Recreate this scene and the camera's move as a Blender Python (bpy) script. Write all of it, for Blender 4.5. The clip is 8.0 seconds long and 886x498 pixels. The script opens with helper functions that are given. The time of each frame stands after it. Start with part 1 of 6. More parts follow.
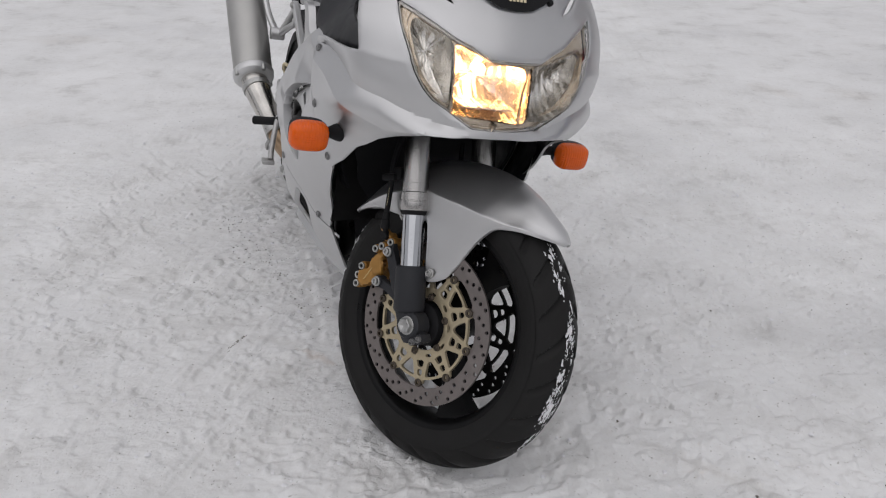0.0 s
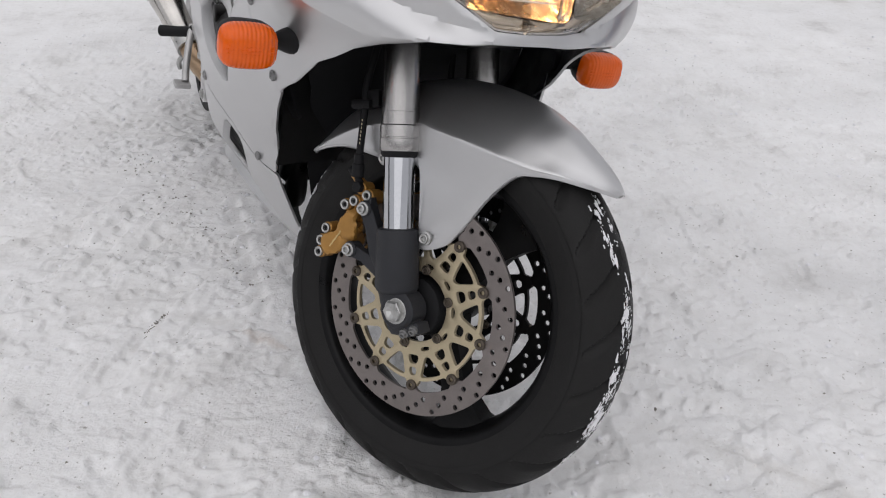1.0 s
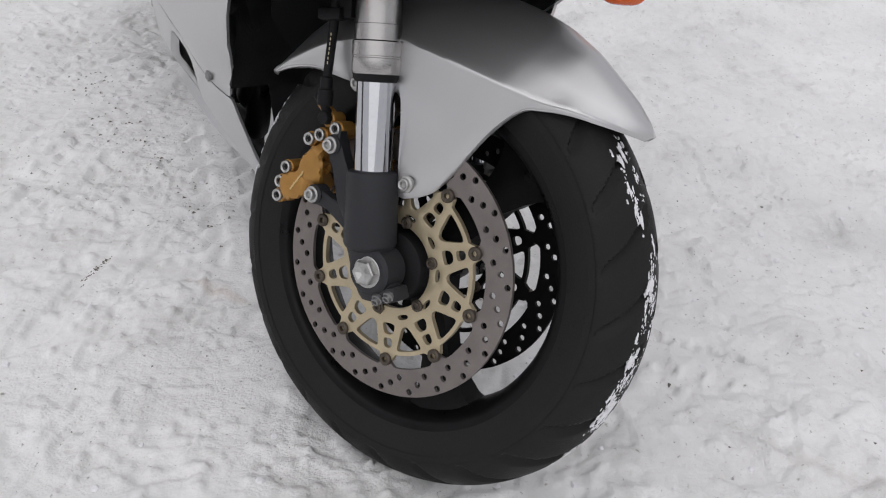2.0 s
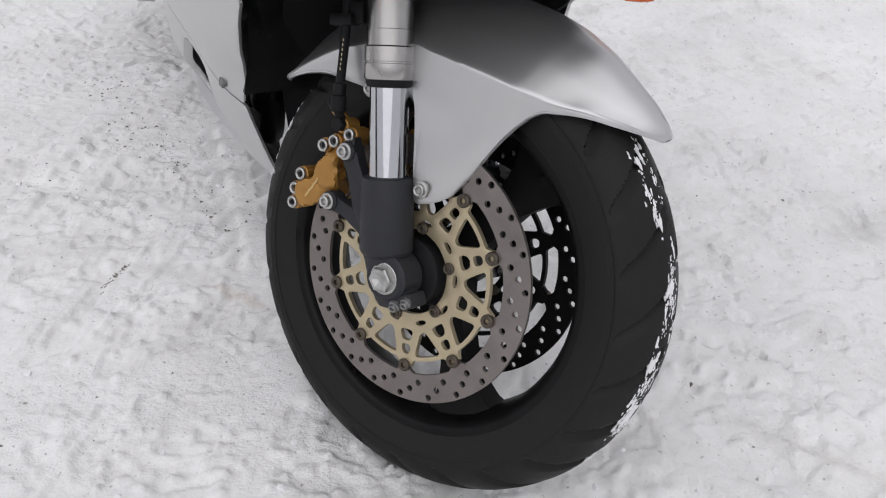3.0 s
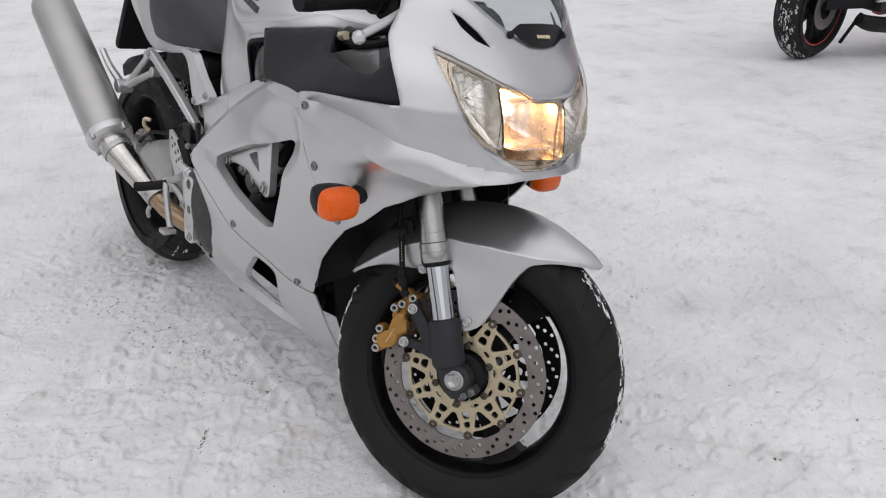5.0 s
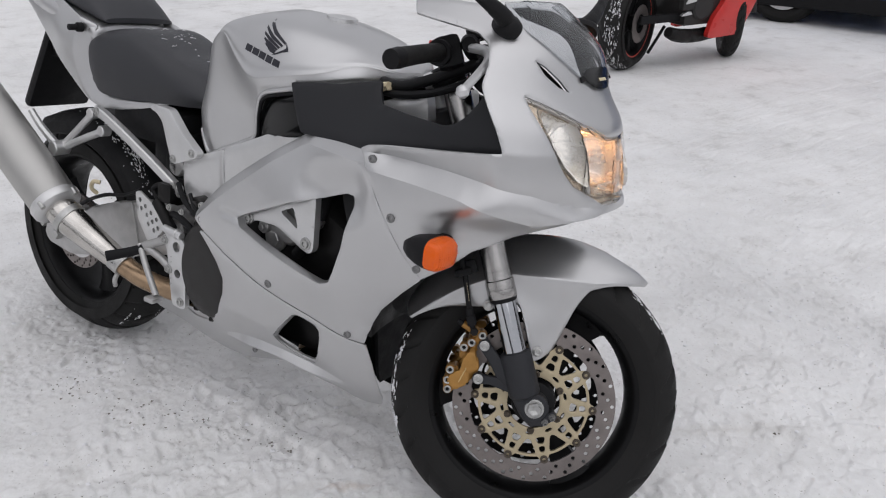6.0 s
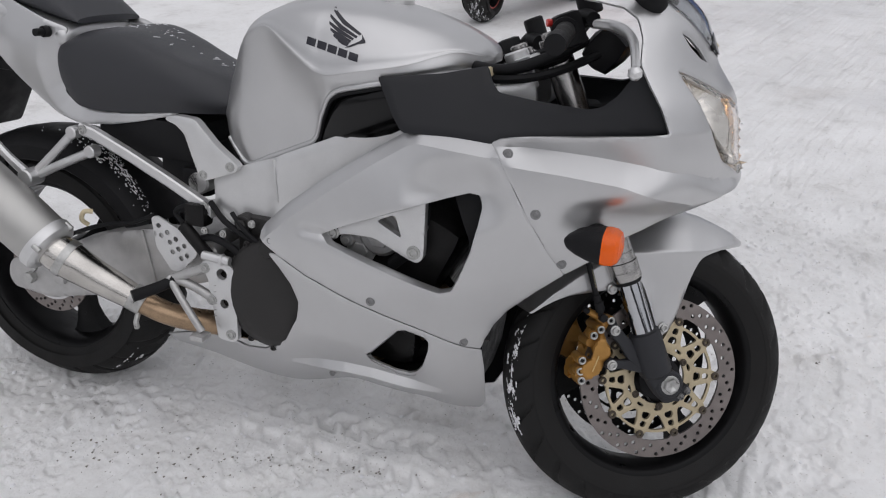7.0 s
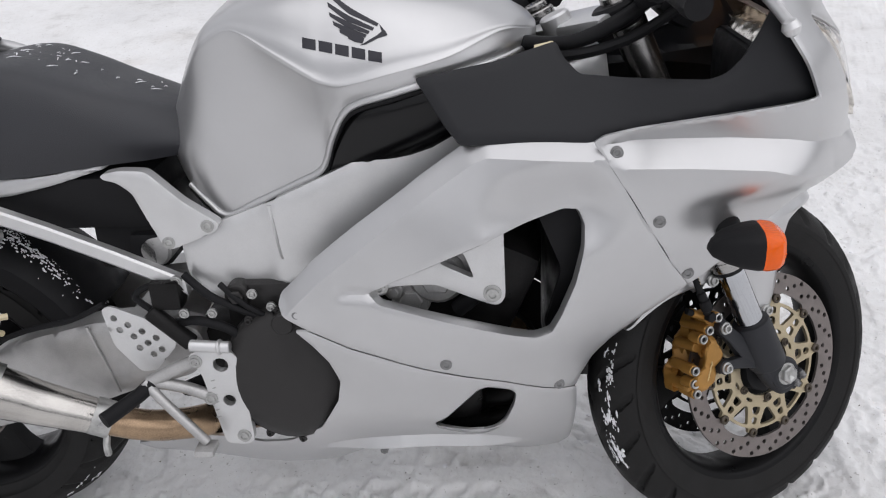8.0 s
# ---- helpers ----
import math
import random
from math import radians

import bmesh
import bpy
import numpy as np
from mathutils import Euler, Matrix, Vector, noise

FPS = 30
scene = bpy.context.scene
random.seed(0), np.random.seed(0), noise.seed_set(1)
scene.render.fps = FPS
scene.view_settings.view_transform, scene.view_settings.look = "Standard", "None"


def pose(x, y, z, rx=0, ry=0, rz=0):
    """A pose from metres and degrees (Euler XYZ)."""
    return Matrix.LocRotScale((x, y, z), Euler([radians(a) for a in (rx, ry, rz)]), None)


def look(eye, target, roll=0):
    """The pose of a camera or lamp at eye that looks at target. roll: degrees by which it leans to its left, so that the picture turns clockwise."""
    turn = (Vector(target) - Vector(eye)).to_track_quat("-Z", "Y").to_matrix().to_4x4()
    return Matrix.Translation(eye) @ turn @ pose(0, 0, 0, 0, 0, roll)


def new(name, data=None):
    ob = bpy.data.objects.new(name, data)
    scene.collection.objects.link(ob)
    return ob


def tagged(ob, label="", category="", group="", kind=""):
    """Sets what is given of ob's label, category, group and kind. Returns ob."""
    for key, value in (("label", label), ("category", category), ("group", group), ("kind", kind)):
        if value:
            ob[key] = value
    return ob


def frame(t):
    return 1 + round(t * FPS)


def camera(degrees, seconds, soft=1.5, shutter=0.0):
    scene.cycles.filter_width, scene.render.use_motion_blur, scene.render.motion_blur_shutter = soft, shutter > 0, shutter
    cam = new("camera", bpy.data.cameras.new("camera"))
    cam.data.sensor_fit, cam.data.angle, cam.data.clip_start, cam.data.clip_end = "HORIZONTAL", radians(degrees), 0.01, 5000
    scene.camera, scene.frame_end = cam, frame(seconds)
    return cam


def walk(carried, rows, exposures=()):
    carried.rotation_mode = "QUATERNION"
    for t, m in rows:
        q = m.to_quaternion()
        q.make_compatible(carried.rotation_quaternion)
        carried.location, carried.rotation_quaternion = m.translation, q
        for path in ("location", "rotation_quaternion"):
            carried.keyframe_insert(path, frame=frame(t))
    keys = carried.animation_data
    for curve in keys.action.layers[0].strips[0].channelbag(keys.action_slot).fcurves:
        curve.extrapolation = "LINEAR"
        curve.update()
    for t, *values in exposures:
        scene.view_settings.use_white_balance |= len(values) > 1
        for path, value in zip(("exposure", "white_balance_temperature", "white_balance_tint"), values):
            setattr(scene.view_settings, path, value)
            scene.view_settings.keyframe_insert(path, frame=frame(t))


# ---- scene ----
cam = camera(55.0, 8.0, soft=1.15)
PATH = [
    (0, (0.052, -0.067, 1.186), (0.059, 1.72, 0.287), 1.5),
    (0.5, (-0.025, 0.176, 1.102), (0.061, 1.908, 0.105), 2.1),
    (1, (-0.061, 0.379, 1.017), (0.136, 2.065, -0.041), 2.8),
    (1.5, (-0.038, 0.543, 0.916), (0.196, 2.159, -0.238), 5.4),
    (3, (-0.027, 0.594, 0.925), (0.146, 2.178, -0.284), 3.0),
    (3.5, (-0.086, 0.454, 0.988), (0.16, 2.088, -0.139), 3.6),
    (4, (-0.167, 0.217, 1.06), (0.167, 1.924, 0.072), 2.9),
    (4.5, (-0.291, 0.121, 1.146), (0.165, 1.823, 0.199), 1.3),
    (4.7, (-0.37, 0.123, 1.188), (0.15, 1.831, 0.288), 0.4),
    (5.8, (-0.944, 0.308, 1.287), (0.12, 1.752, 0.402), 2.3),
    (6, (-1.01, 0.389, 1.291), (0.109, 1.812, 0.44), 1.2),
    (6.5, (-1.171, 0.638, 1.291), (0.093, 1.892, 0.381), 0.7),
    (7, (-1.345, 0.92, 1.308), (0.073, 1.971, 0.368), 0.1),
    (7.5, (-1.326, 1.18, 1.305), (0.184, 2.018, 0.295), -2.2),
    (8, (-1.213, 1.472, 1.285), (0.344, 2.112, 0.205), -4.3),
]
walk(cam, [(t, look(eye, target, roll)) for t, eye, target, roll in PATH],
     [(0.0, -0.36, 6420, 13), (0.5, -0.22, 6420, 13), (1.0, -0.06, 6420, 13), (1.5, -0.05, 6420, 13), (3.0, 0.12, 6400, 13), (3.5, 0.15, 6400, 13), (4.0, -0.04, 6400, 13), (4.5, -0.04, 6400, 13), (6.0, -0.16, 6350, 13), (7.0, -0.16, 6350, 13), (8.0, 0.14, 6350, 13)])

# ---- daylight: a flat white overcast ----
world = bpy.data.worlds.new("overcast")
scene.world = world
world.use_nodes = True
wn = world.node_tree.nodes
wl = world.node_tree.links
sky = wn.new("ShaderNodeTexSky")
sky.sky_type, sky.sun_disc = "NISHITA", False
sky.sun_elevation, sky.sun_rotation = radians(66), radians(200)
sky.air_density, sky.dust_density = 1.0, 2.0
grey = wn.new("ShaderNodeHueSaturation")
grey.inputs["Saturation"].default_value = 0.12
wl.new(sky.outputs[0], grey.inputs["Color"])
cloud = wn.new("ShaderNodeMix")
cloud.data_type = "RGBA"
cloud.inputs["Factor"].default_value = 0.65
cloud.inputs["B"].default_value = (7.9, 7.95, 8.1, 1)
wl.new(grey.outputs[0], cloud.inputs["A"])
wl.new(cloud.outputs["Result"], wn["Background"].inputs[0])
wn["Background"].inputs[1].default_value = 0.092
sun = new("sun", bpy.data.lights.new("sun", "SUN"))
sun.data.energy, sun.data.angle, sun.data.color = 1.0, radians(100), (1.0, 0.985, 0.96)
sun.matrix_world = look((-1.1, -3.0, 7.2), (0, 0, 0))


# ---- materials ----
def mat(name, base, rough=0.5, metal=0.0, vary=0.1, scale=20.0, bump=0.0, bscale=200.0, coat=0.0, spec=0.5, **kw):
    """A surface with a coarse and a fine variation of colour and gloss, and a fine relief."""
    m = bpy.data.materials.new(name)
    m.use_nodes = True
    n, l = m.node_tree.nodes, m.node_tree.links
    b = n["Principled BSDF"]
    tc = n.new("ShaderNodeTexCoord")
    a = n.new("ShaderNodeTexNoise")
    a.inputs["Scale"].default_value, a.inputs["Detail"].default_value = scale, 6
    l.new(tc.outputs["Object"], a.inputs["Vector"])
    f = n.new("ShaderNodeTexNoise")
    f.inputs["Scale"].default_value, f.inputs["Detail"].default_value = bscale, 3
    l.new(tc.outputs["Object"], f.inputs["Vector"])
    add = n.new("ShaderNodeMath")
    add.operation = "ADD"
    l.new(a.outputs["Fac"], add.inputs[0])
    half = n.new("ShaderNodeMath")
    half.operation = "MULTIPLY"
    half.inputs[1].default_value = 0.5
    l.new(f.outputs["Fac"], half.inputs[0])
    l.new(half.outputs[0], add.inputs[1])
    ramp = n.new("ShaderNodeMapRange")
    ramp.inputs["From Min"].default_value, ramp.inputs["From Max"].default_value = 0.45, 1.05
    ramp.inputs["To Min"].default_value, ramp.inputs["To Max"].default_value = 1 - vary, 1 + vary
    l.new(add.outputs[0], ramp.inputs["Value"])
    mul = n.new("ShaderNodeVectorMath")
    mul.operation = "SCALE"
    mul.inputs[0].default_value = base
    l.new(ramp.outputs[0], mul.inputs["Scale"])
    l.new(mul.outputs[0], b.inputs["Base Color"])
    rr = n.new("ShaderNodeMapRange")
    rr.inputs["From Min"].default_value, rr.inputs["From Max"].default_value = 0.3, 0.7
    rr.inputs["To Min"].default_value, rr.inputs["To Max"].default_value = max(0.02, rough * (1 - vary)), min(1, rough * (1 + vary))
    l.new(a.outputs["Fac"], rr.inputs["Value"])
    l.new(rr.outputs[0], b.inputs["Roughness"])
    b.inputs["Metallic"].default_value = metal
    b.inputs["Specular IOR Level"].default_value = spec
    b.inputs["Coat Weight"].default_value = coat
    b.inputs["Coat Roughness"].default_value = 0.08
    if bump:
        bp = n.new("ShaderNodeBump")
        bp.inputs["Strength"].default_value, bp.inputs["Distance"].default_value = bump, 0.001
        l.new(f.outputs["Fac"], bp.inputs["Height"])
        l.new(bp.outputs[0], b.inputs["Normal"])
    for k, v in kw.items():
        b.inputs[k.replace("_", " ")].default_value = v
    return m


PAINT = mat("silver_paint", (0.57, 0.57, 0.574), 0.36, 0.85, 0.05, 9, 0.10, 1800, coat=0.25)
PAINT_FAR = mat("red_paint", (0.55, 0.03, 0.025), 0.3, 0.0, 0.12, 12, coat=0.4)
BLACK = mat("black_plastic", (0.0095, 0.0095, 0.0105), 0.55, 0, 0.25, 30, 0.25, 900, spec=0.18)
SATIN = mat("grey_black_satin_panel", (0.015, 0.0155, 0.018), 0.5, 0, 0.12, 14, 0.1, 1500, spec=0.3)
GLOSS = mat("gloss_black_plastic", (0.005, 0.005, 0.0055), 0.18, 0, 0.3, 20, spec=0.3)
WHEEL = mat("black_wheel_enamel", (0.0055, 0.0055, 0.006), 0.4, 0, 0.4, 25, 0.15, 300, spec=0.16)
RUBBER = mat("tyre_rubber", (0.0140, 0.0137, 0.0135), 0.62, 0, 0.3, 18, 0.5, 500, spec=0.2)
VINYL = mat("seat_vinyl", (0.024, 0.025, 0.030), 0.42, 0, 0.15, 12, 0.6, 900, spec=0.55)
ALLOY = mat("satin_alloy", (0.66, 0.66, 0.66), 0.38, 0.75, 0.08, 15, 0.15, 700)
CAST = mat("cast_alloy", (0.48, 0.475, 0.47), 0.45, 0.75, 0.2, 25, 0.5, 500)
DARKCAST = mat("grey_cast_cover", (0.026, 0.0245, 0.024), 0.5, 0.15, 0.25, 22, 0.5, 700, spec=0.4)
LEG = mat("grey_fork_leg", (0.028, 0.029, 0.033), 0.55, 0.1, 0.15, 30, 0.3, 900, spec=0.3)
ENGINE = mat("dark_engine_metal", (0.010, 0.0095, 0.0095), 0.5, 0.3, 0.5, 18, 0.4, 300, spec=0.3)
CHROME = mat("polished_steel", (0.50, 0.51, 0.53), 0.07, 1.0, 0.05, 20)
TUBE = mat("brushed_fork_tube", (0.42, 0.41, 0.40), 0.24, 1.0, 0.08, 20, 0.1, 1500)
ROTOR = mat("brake_rotor_steel", (0.225, 0.20, 0.19), 0.40, 0.8, 0.18, 30, 0.1, 900)
# Stands in for shade on the far front disc and its carrier.
SHADE_DARK = mat("shade_dark_steel", (0.005, 0.0048, 0.0048), 0.6, 0.2, 0.3, 30, 0.2, 700, spec=0.15)
CARRIER = mat("champagne_anodised_carrier", (0.50, 0.425, 0.29), 0.42, 0.7, 0.12, 30, 0.2, 800)
GOLD = mat("gold_caliper_paint", (0.38, 0.195, 0.045), 0.42, 0.35, 0.16, 40, 0.3, 700)
BOBBIN = mat("browned_bobbin_steel", (0.085, 0.07, 0.055), 0.5, 0.6, 0.3, 60)
STEEL = mat("zinc_bolt_steel", (0.45, 0.45, 0.44), 0.35, 0.9, 0.25, 60)
EXHAUST = mat("brushed_silencer", (0.46, 0.455, 0.44), 0.45, 0.85, 0.1, 10, 0.1, 900)
POLISHED = mat("polished_exhaust_steel", (0.56, 0.54, 0.51), 0.20, 1.0, 0.25, 14, 0.1, 500)
BROWNPIPE = mat("heat_browned_pipe", (0.36, 0.255, 0.165), 0.30, 0.9, 0.45, 14, 0.2, 400)
AMBER = mat("amber_lens", (0.80, 0.115, 0.002), 0.12, 0, 0.06, 40, spec=0.4)
SCREW = mat("dark_zinc_screw", (0.24, 0.24, 0.24), 0.4, 0.8, 0.25, 60)
MIRROR = mat("headlamp_reflector", (0.80, 0.77, 0.72), 0.27, 1.0, 0.03, 40)
# Warm tint: the bulb's amber glow is put into this base colour.
LAMPFACE = mat("satin_lamp_face", (0.50, 0.42, 0.33), 0.18, 0.9, 0.08, 30)
BEZEL = mat("satin_lamp_bezel", (0.55, 0.53, 0.50), 0.3, 0.35, 0.1, 30)
CLEAR = mat("clear_lamp_lens", (1, 1, 1), 0.0, 0, 0.0, 10, Transmission_Weight=1.0, IOR=1.18)
SMOKE = mat("tinted_screen", (0.66, 0.68, 0.70), 0.04, 0, 0.03, 10, Transmission_Weight=0.95, IOR=1.1)
DECAL = mat("black_decal", (0.012, 0.012, 0.02), 0.3, 0, 0.1, 40)
FAINT = mat("worn_caliper_marking", (0.55, 0.40, 0.18), 0.5, 0.2, 0.2, 60)
PALE = mat("pale_marking", (0.7, 0.6, 0.4), 0.5, 0, 0.1, 40)
CLUMP = mat("stuck_snow", (0.80, 0.80, 0.82), 0.75, 0, 0.08, 60, 0.8, 400)
DIRT = mat("dark_grit", (0.15, 0.135, 0.115), 0.9, 0, 0.5, 90, 0.5, 300)
BLUEDARK = mat("blue_car_paint", (0.010, 0.055, 0.20), 0.25, 0, 0.2, 8, coat=0.5)
DARK_BELT = mat("added_dark_belt", (0.055, 0.055, 0.058), 0.9, 0, 0.5, 0.8, spec=0.1)
RIMRED = mat("red_rim_stripe", (0.45, 0.05, 0.03), 0.4, 0, 0.1, 20)



def ribbed(m, axis, scale, distance):
    """Even moulded ribs in a surface's relief."""
    n, l = m.node_tree.nodes, m.node_tree.links
    tc, w, bp = n.new("ShaderNodeTexCoord"), n.new("ShaderNodeTexWave"), n.new("ShaderNodeBump")
    w.bands_direction = axis
    w.inputs["Scale"].default_value, w.inputs["Distortion"].default_value = scale, 0.4
    l.new(tc.outputs["Object"], w.inputs["Vector"])
    bp.inputs["Strength"].default_value, bp.inputs["Distance"].default_value = 1.0, distance
    l.new(w.outputs["Fac"], bp.inputs["Height"])
    l.new(bp.outputs[0], n["Principled BSDF"].inputs["Normal"])


ribbed(MIRROR, "Y", 24, 0.0006)
ribbed(AMBER, "Y", 60, 0.0005)

BULB = bpy.data.materials.new("lit_halogen_bulb")
BULB.use_nodes = True
BULB.node_tree.nodes["Principled BSDF"].inputs["Emission Color"].default_value = (1.0, 0.47, 0.155, 1)
BULB.node_tree.nodes["Principled BSDF"].inputs["Emission Strength"].default_value = 85.0


def snow_material():
    m = bpy.data.materials.new("packed_snow")
    m.use_nodes = True
    n, l = m.node_tree.nodes, m.node_tree.links
    b = n["Principled BSDF"]
    tc = n.new("ShaderNodeTexCoord")

    def noise_node(scale, detail=8, rough=0.6):
        t = n.new("ShaderNodeTexNoise")
        t.inputs["Scale"].default_value, t.inputs["Detail"].default_value, t.inputs["Roughness"].default_value = scale, detail, rough
        l.new(tc.outputs["Object"], t.inputs["Vector"])
        return t.outputs["Fac"]

    def ramp(src, stops):
        r = n.new("ShaderNodeValToRGB")
        while len(r.color_ramp.elements) < len(stops):
            r.color_ramp.elements.new(0.5)
        for e, (p, c) in zip(r.color_ramp.elements, stops):
            e.position, e.color = p, (*c, 1)
        l.new(src, r.inputs[0])
        return r.outputs[0]

    def mixed(kind, a, c, fac=1.0):
        x = n.new("ShaderNodeMix")
        x.data_type, x.blend_type = "RGBA", kind
        x.inputs["Factor"].default_value = fac
        l.new(a, x.inputs["A"])
        l.new(c, x.inputs["B"])
        return x.outputs["Result"]

    broad = ramp(noise_node(0.9, 7, 0.62), [(0.30, (0.73, 0.73, 0.735)), (0.48, (0.82, 0.82, 0.82)), (0.68, (0.88, 0.88, 0.88))])
    patch = ramp(noise_node(4.5, 10, 0.7), [(0.29, (0.74, 0.733, 0.722)), (0.44, (0.95, 0.947, 0.942)), (0.56, (1, 1, 1))])
    fine = ramp(noise_node(46, 10, 0.78), [(0.24, (0.74, 0.73, 0.715)), (0.38, (0.955, 0.95, 0.945)), (0.50, (1, 1, 1))])
    speck = ramp(noise_node(120, 3, 0.5), [(0.25, (0.50, 0.485, 0.46)), (0.30, (0.86, 0.855, 0.845)), (0.36, (1, 1, 1))])
    brown = ramp(noise_node(0.75, 5, 0.6), [(0.62, (1, 1, 1)), (0.74, (0.93, 0.905, 0.88))])
    col = mixed("MULTIPLY", mixed("MULTIPLY", mixed("MULTIPLY", broad, patch), mixed("MULTIPLY", fine, speck)), brown)
    # an earth-brown smear and an oily one, melted into the ice
    for (x, y), turn, size, tint in (((-0.245, 1.692), -25, (0.085, 0.020), (0.80, 0.745, 0.705)), ((-0.36, 1.755), -12, (0.13, 0.03), (0.90, 0.895, 0.885)), ((0.62, 1.30), -35, (0.30, 0.035), (0.93, 0.92, 0.905)), ((-0.55, 1.98), 20, (0.25, 0.12), (0.93, 0.93, 0.925))):
        mp = n.new("ShaderNodeMapping")
        mp.vector_type = "TEXTURE"
        mp.inputs["Location"].default_value, mp.inputs["Rotation"].default_value, mp.inputs["Scale"].default_value = (x, y, 0), (0, 0, radians(turn)), (size[0] * 1.8, size[1] * 1.8, 1)
        l.new(tc.outputs["Object"], mp.inputs["Vector"])
        ln = n.new("ShaderNodeVectorMath")
        ln.operation = "LENGTH"
        l.new(mp.outputs[0], ln.inputs[0])
        ad = n.new("ShaderNodeMath")
        ad.operation = "MULTIPLY_ADD"
        l.new(noise_node(38, 6, 0.75), ad.inputs[0])
        ad.inputs[1].default_value = 1.1
        l.new(ln.outputs["Value"], ad.inputs[2])
        col = mixed("MULTIPLY", col, ramp(ad.outputs[0], [(0.0, tint), (0.6, tint), (1.0, (1, 1, 1))]))
    l.new(col, b.inputs["Base Color"])
    b.inputs["Roughness"].default_value = 0.75
    b.inputs["Specular IOR Level"].default_value = 0.25
    # trodden crust beside smooth scraped ice: the relief comes and goes
    crust = n.new("ShaderNodeMapRange")
    crust.inputs["From Min"].default_value, crust.inputs["From Max"].default_value = 0.38, 0.62
    crust.inputs["To Min"].default_value, crust.inputs["To Max"].default_value = 0.25, 1.0
    l.new(noise_node(2.6, 5, 0.6), crust.inputs["Value"])
    prev = None
    for scale, dist, strength in ((42, 0.008, 0.5), (110, 0.0058, 0.7), (300, 0.0026, 0.7)):
        bp = n.new("ShaderNodeBump")
        s = n.new("ShaderNodeMath")
        s.operation = "MULTIPLY"
        s.inputs[1].default_value = strength
        l.new(crust.outputs[0], s.inputs[0])
        l.new(s.outputs[0], bp.inputs["Strength"])
        bp.inputs["Distance"].default_value = dist
        l.new(noise_node(scale, 6, 0.6), bp.inputs["Height"])
        if prev:
            l.new(prev, bp.inputs["Normal"])
        prev = bp.outputs[0]
    l.new(prev, b.inputs["Normal"])
    return m


SNOW = snow_material()


# ---- geometry helpers ----
def part(name, geo, material, parent, label="", smooth=True, m=None, back=None, sharp=38):
    """One mesh object under a thing or a part. geo: (vertices, faces) or a bmesh."""
    me = bpy.data.meshes.new(name)
    if isinstance(geo, bmesh.types.BMesh):
        geo.to_mesh(me)
        geo.free()
    else:
        me.from_pydata([tuple(map(float, v)) for v in geo[0]], [], [tuple(map(int, f)) for f in geo[1]])
    bm = bmesh.new()
    bm.from_mesh(me)
    bmesh.ops.recalc_face_normals(bm, faces=bm.faces)
    for f in bm.faces:
        f.smooth = smooth
    for e in bm.edges:
        if len(e.link_faces) == 2 and e.calc_face_angle(0) > radians(sharp):
            e.smooth = False
    if back:
        k = len(bm.verts) // 2
        for f in bm.faces:
            f.material_index = int(min(v.index for v in f.verts) >= k)
    bm.to_mesh(me)
    bm.free()
    me.materials.append(material)
    if back:
        me.materials.append(back)
    ob = new(name, me)
    ob.parent = parent
    if m is not None:
        ob.matrix_basis = m
    return tagged(ob, label) if label else ob


def again(ob, m, parent=None):
    """Another object on the same mesh, at the pose m."""
    o = new(ob.name.split(".")[0], ob.data)
    o.parent = parent or ob.parent
    o.matrix_basis = m
    return o


def join(*geos):
    V, F = [], []
    for v, f in geos:
        k = len(V)
        V.extend(tuple(p) for p in v)
        F.extend(tuple(i + k for i in q) for q in f)
    return V, F


def moved(geo, m):
    a = np.array([tuple(p) for p in geo[0]], float)
    mm = np.array(m)
    return (a @ mm[:3, :3].T + mm[:3, 3]).tolist(), geo[1]


def mirrored(geo):
    return [(x, -y, z) for x, y, z in geo[0]], [tuple(reversed(f)) for f in geo[1]]


def skin(rings, closed=True, cap=True):
    """A surface through rings of equal length."""
    n, V, F = len(rings[0]), [tuple(p) for r in rings for p in r], []
    for i in range(len(rings) - 1):
        for j in range(n if closed else n - 1):
            a, b = i * n + j, i * n + (j + 1) % n
            F.append((a, b, b + n, a + n))
    if cap and closed:
        F.append(tuple(range(n))[::-1])
        F.append(tuple((len(rings) - 1) * n + j for j in range(n)))
    return V, F


def spline(P, k=8, closed=False):
    """A smooth line through the points P, k steps a span."""
    P = np.array(P, float)
    out, n = [], len(P)
    for i in range(n if closed else n - 1):
        p = [P[(i + d) % n] if closed else P[min(max(i + d, 0), n - 1)] for d in (-1, 0, 1, 2)]
        for t in np.arange(k) / k:
            out.append(0.5 * (2 * p[1] + (p[2] - p[0]) * t + (2 * p[0] - 5 * p[1] + 4 * p[2] - p[3]) * t * t + (3 * p[1] - p[0] - 3 * p[2] + p[3]) * t ** 3))
    if not closed:
        out.append(P[-1])
    return np.array(out)


def tube(P, r, k=8, n=12, oval=1.0):
    """A pipe along a smooth line; r: one radius or one for each point."""
    rad = np.full(len(P), r) if np.isscalar(r) else np.array(r, float)
    L = spline(np.c_[np.array(P, float), rad], k)
    rings, side = [], None
    for i, q in enumerate(L):
        d = Vector(L[min(i + 1, len(L) - 1), :3] - L[max(i - 1, 0), :3]).normalized()
        if side is None:
            side = d.orthogonal().normalized()
        side = (side - d * side.dot(d)).normalized()
        up = d.cross(side)
        rings.append([Vector(q[:3]) + (side * math.cos(a) * oval + up * math.sin(a)) * q[3] for a in np.linspace(0, 2 * math.pi, n, False)])
    return skin(rings)


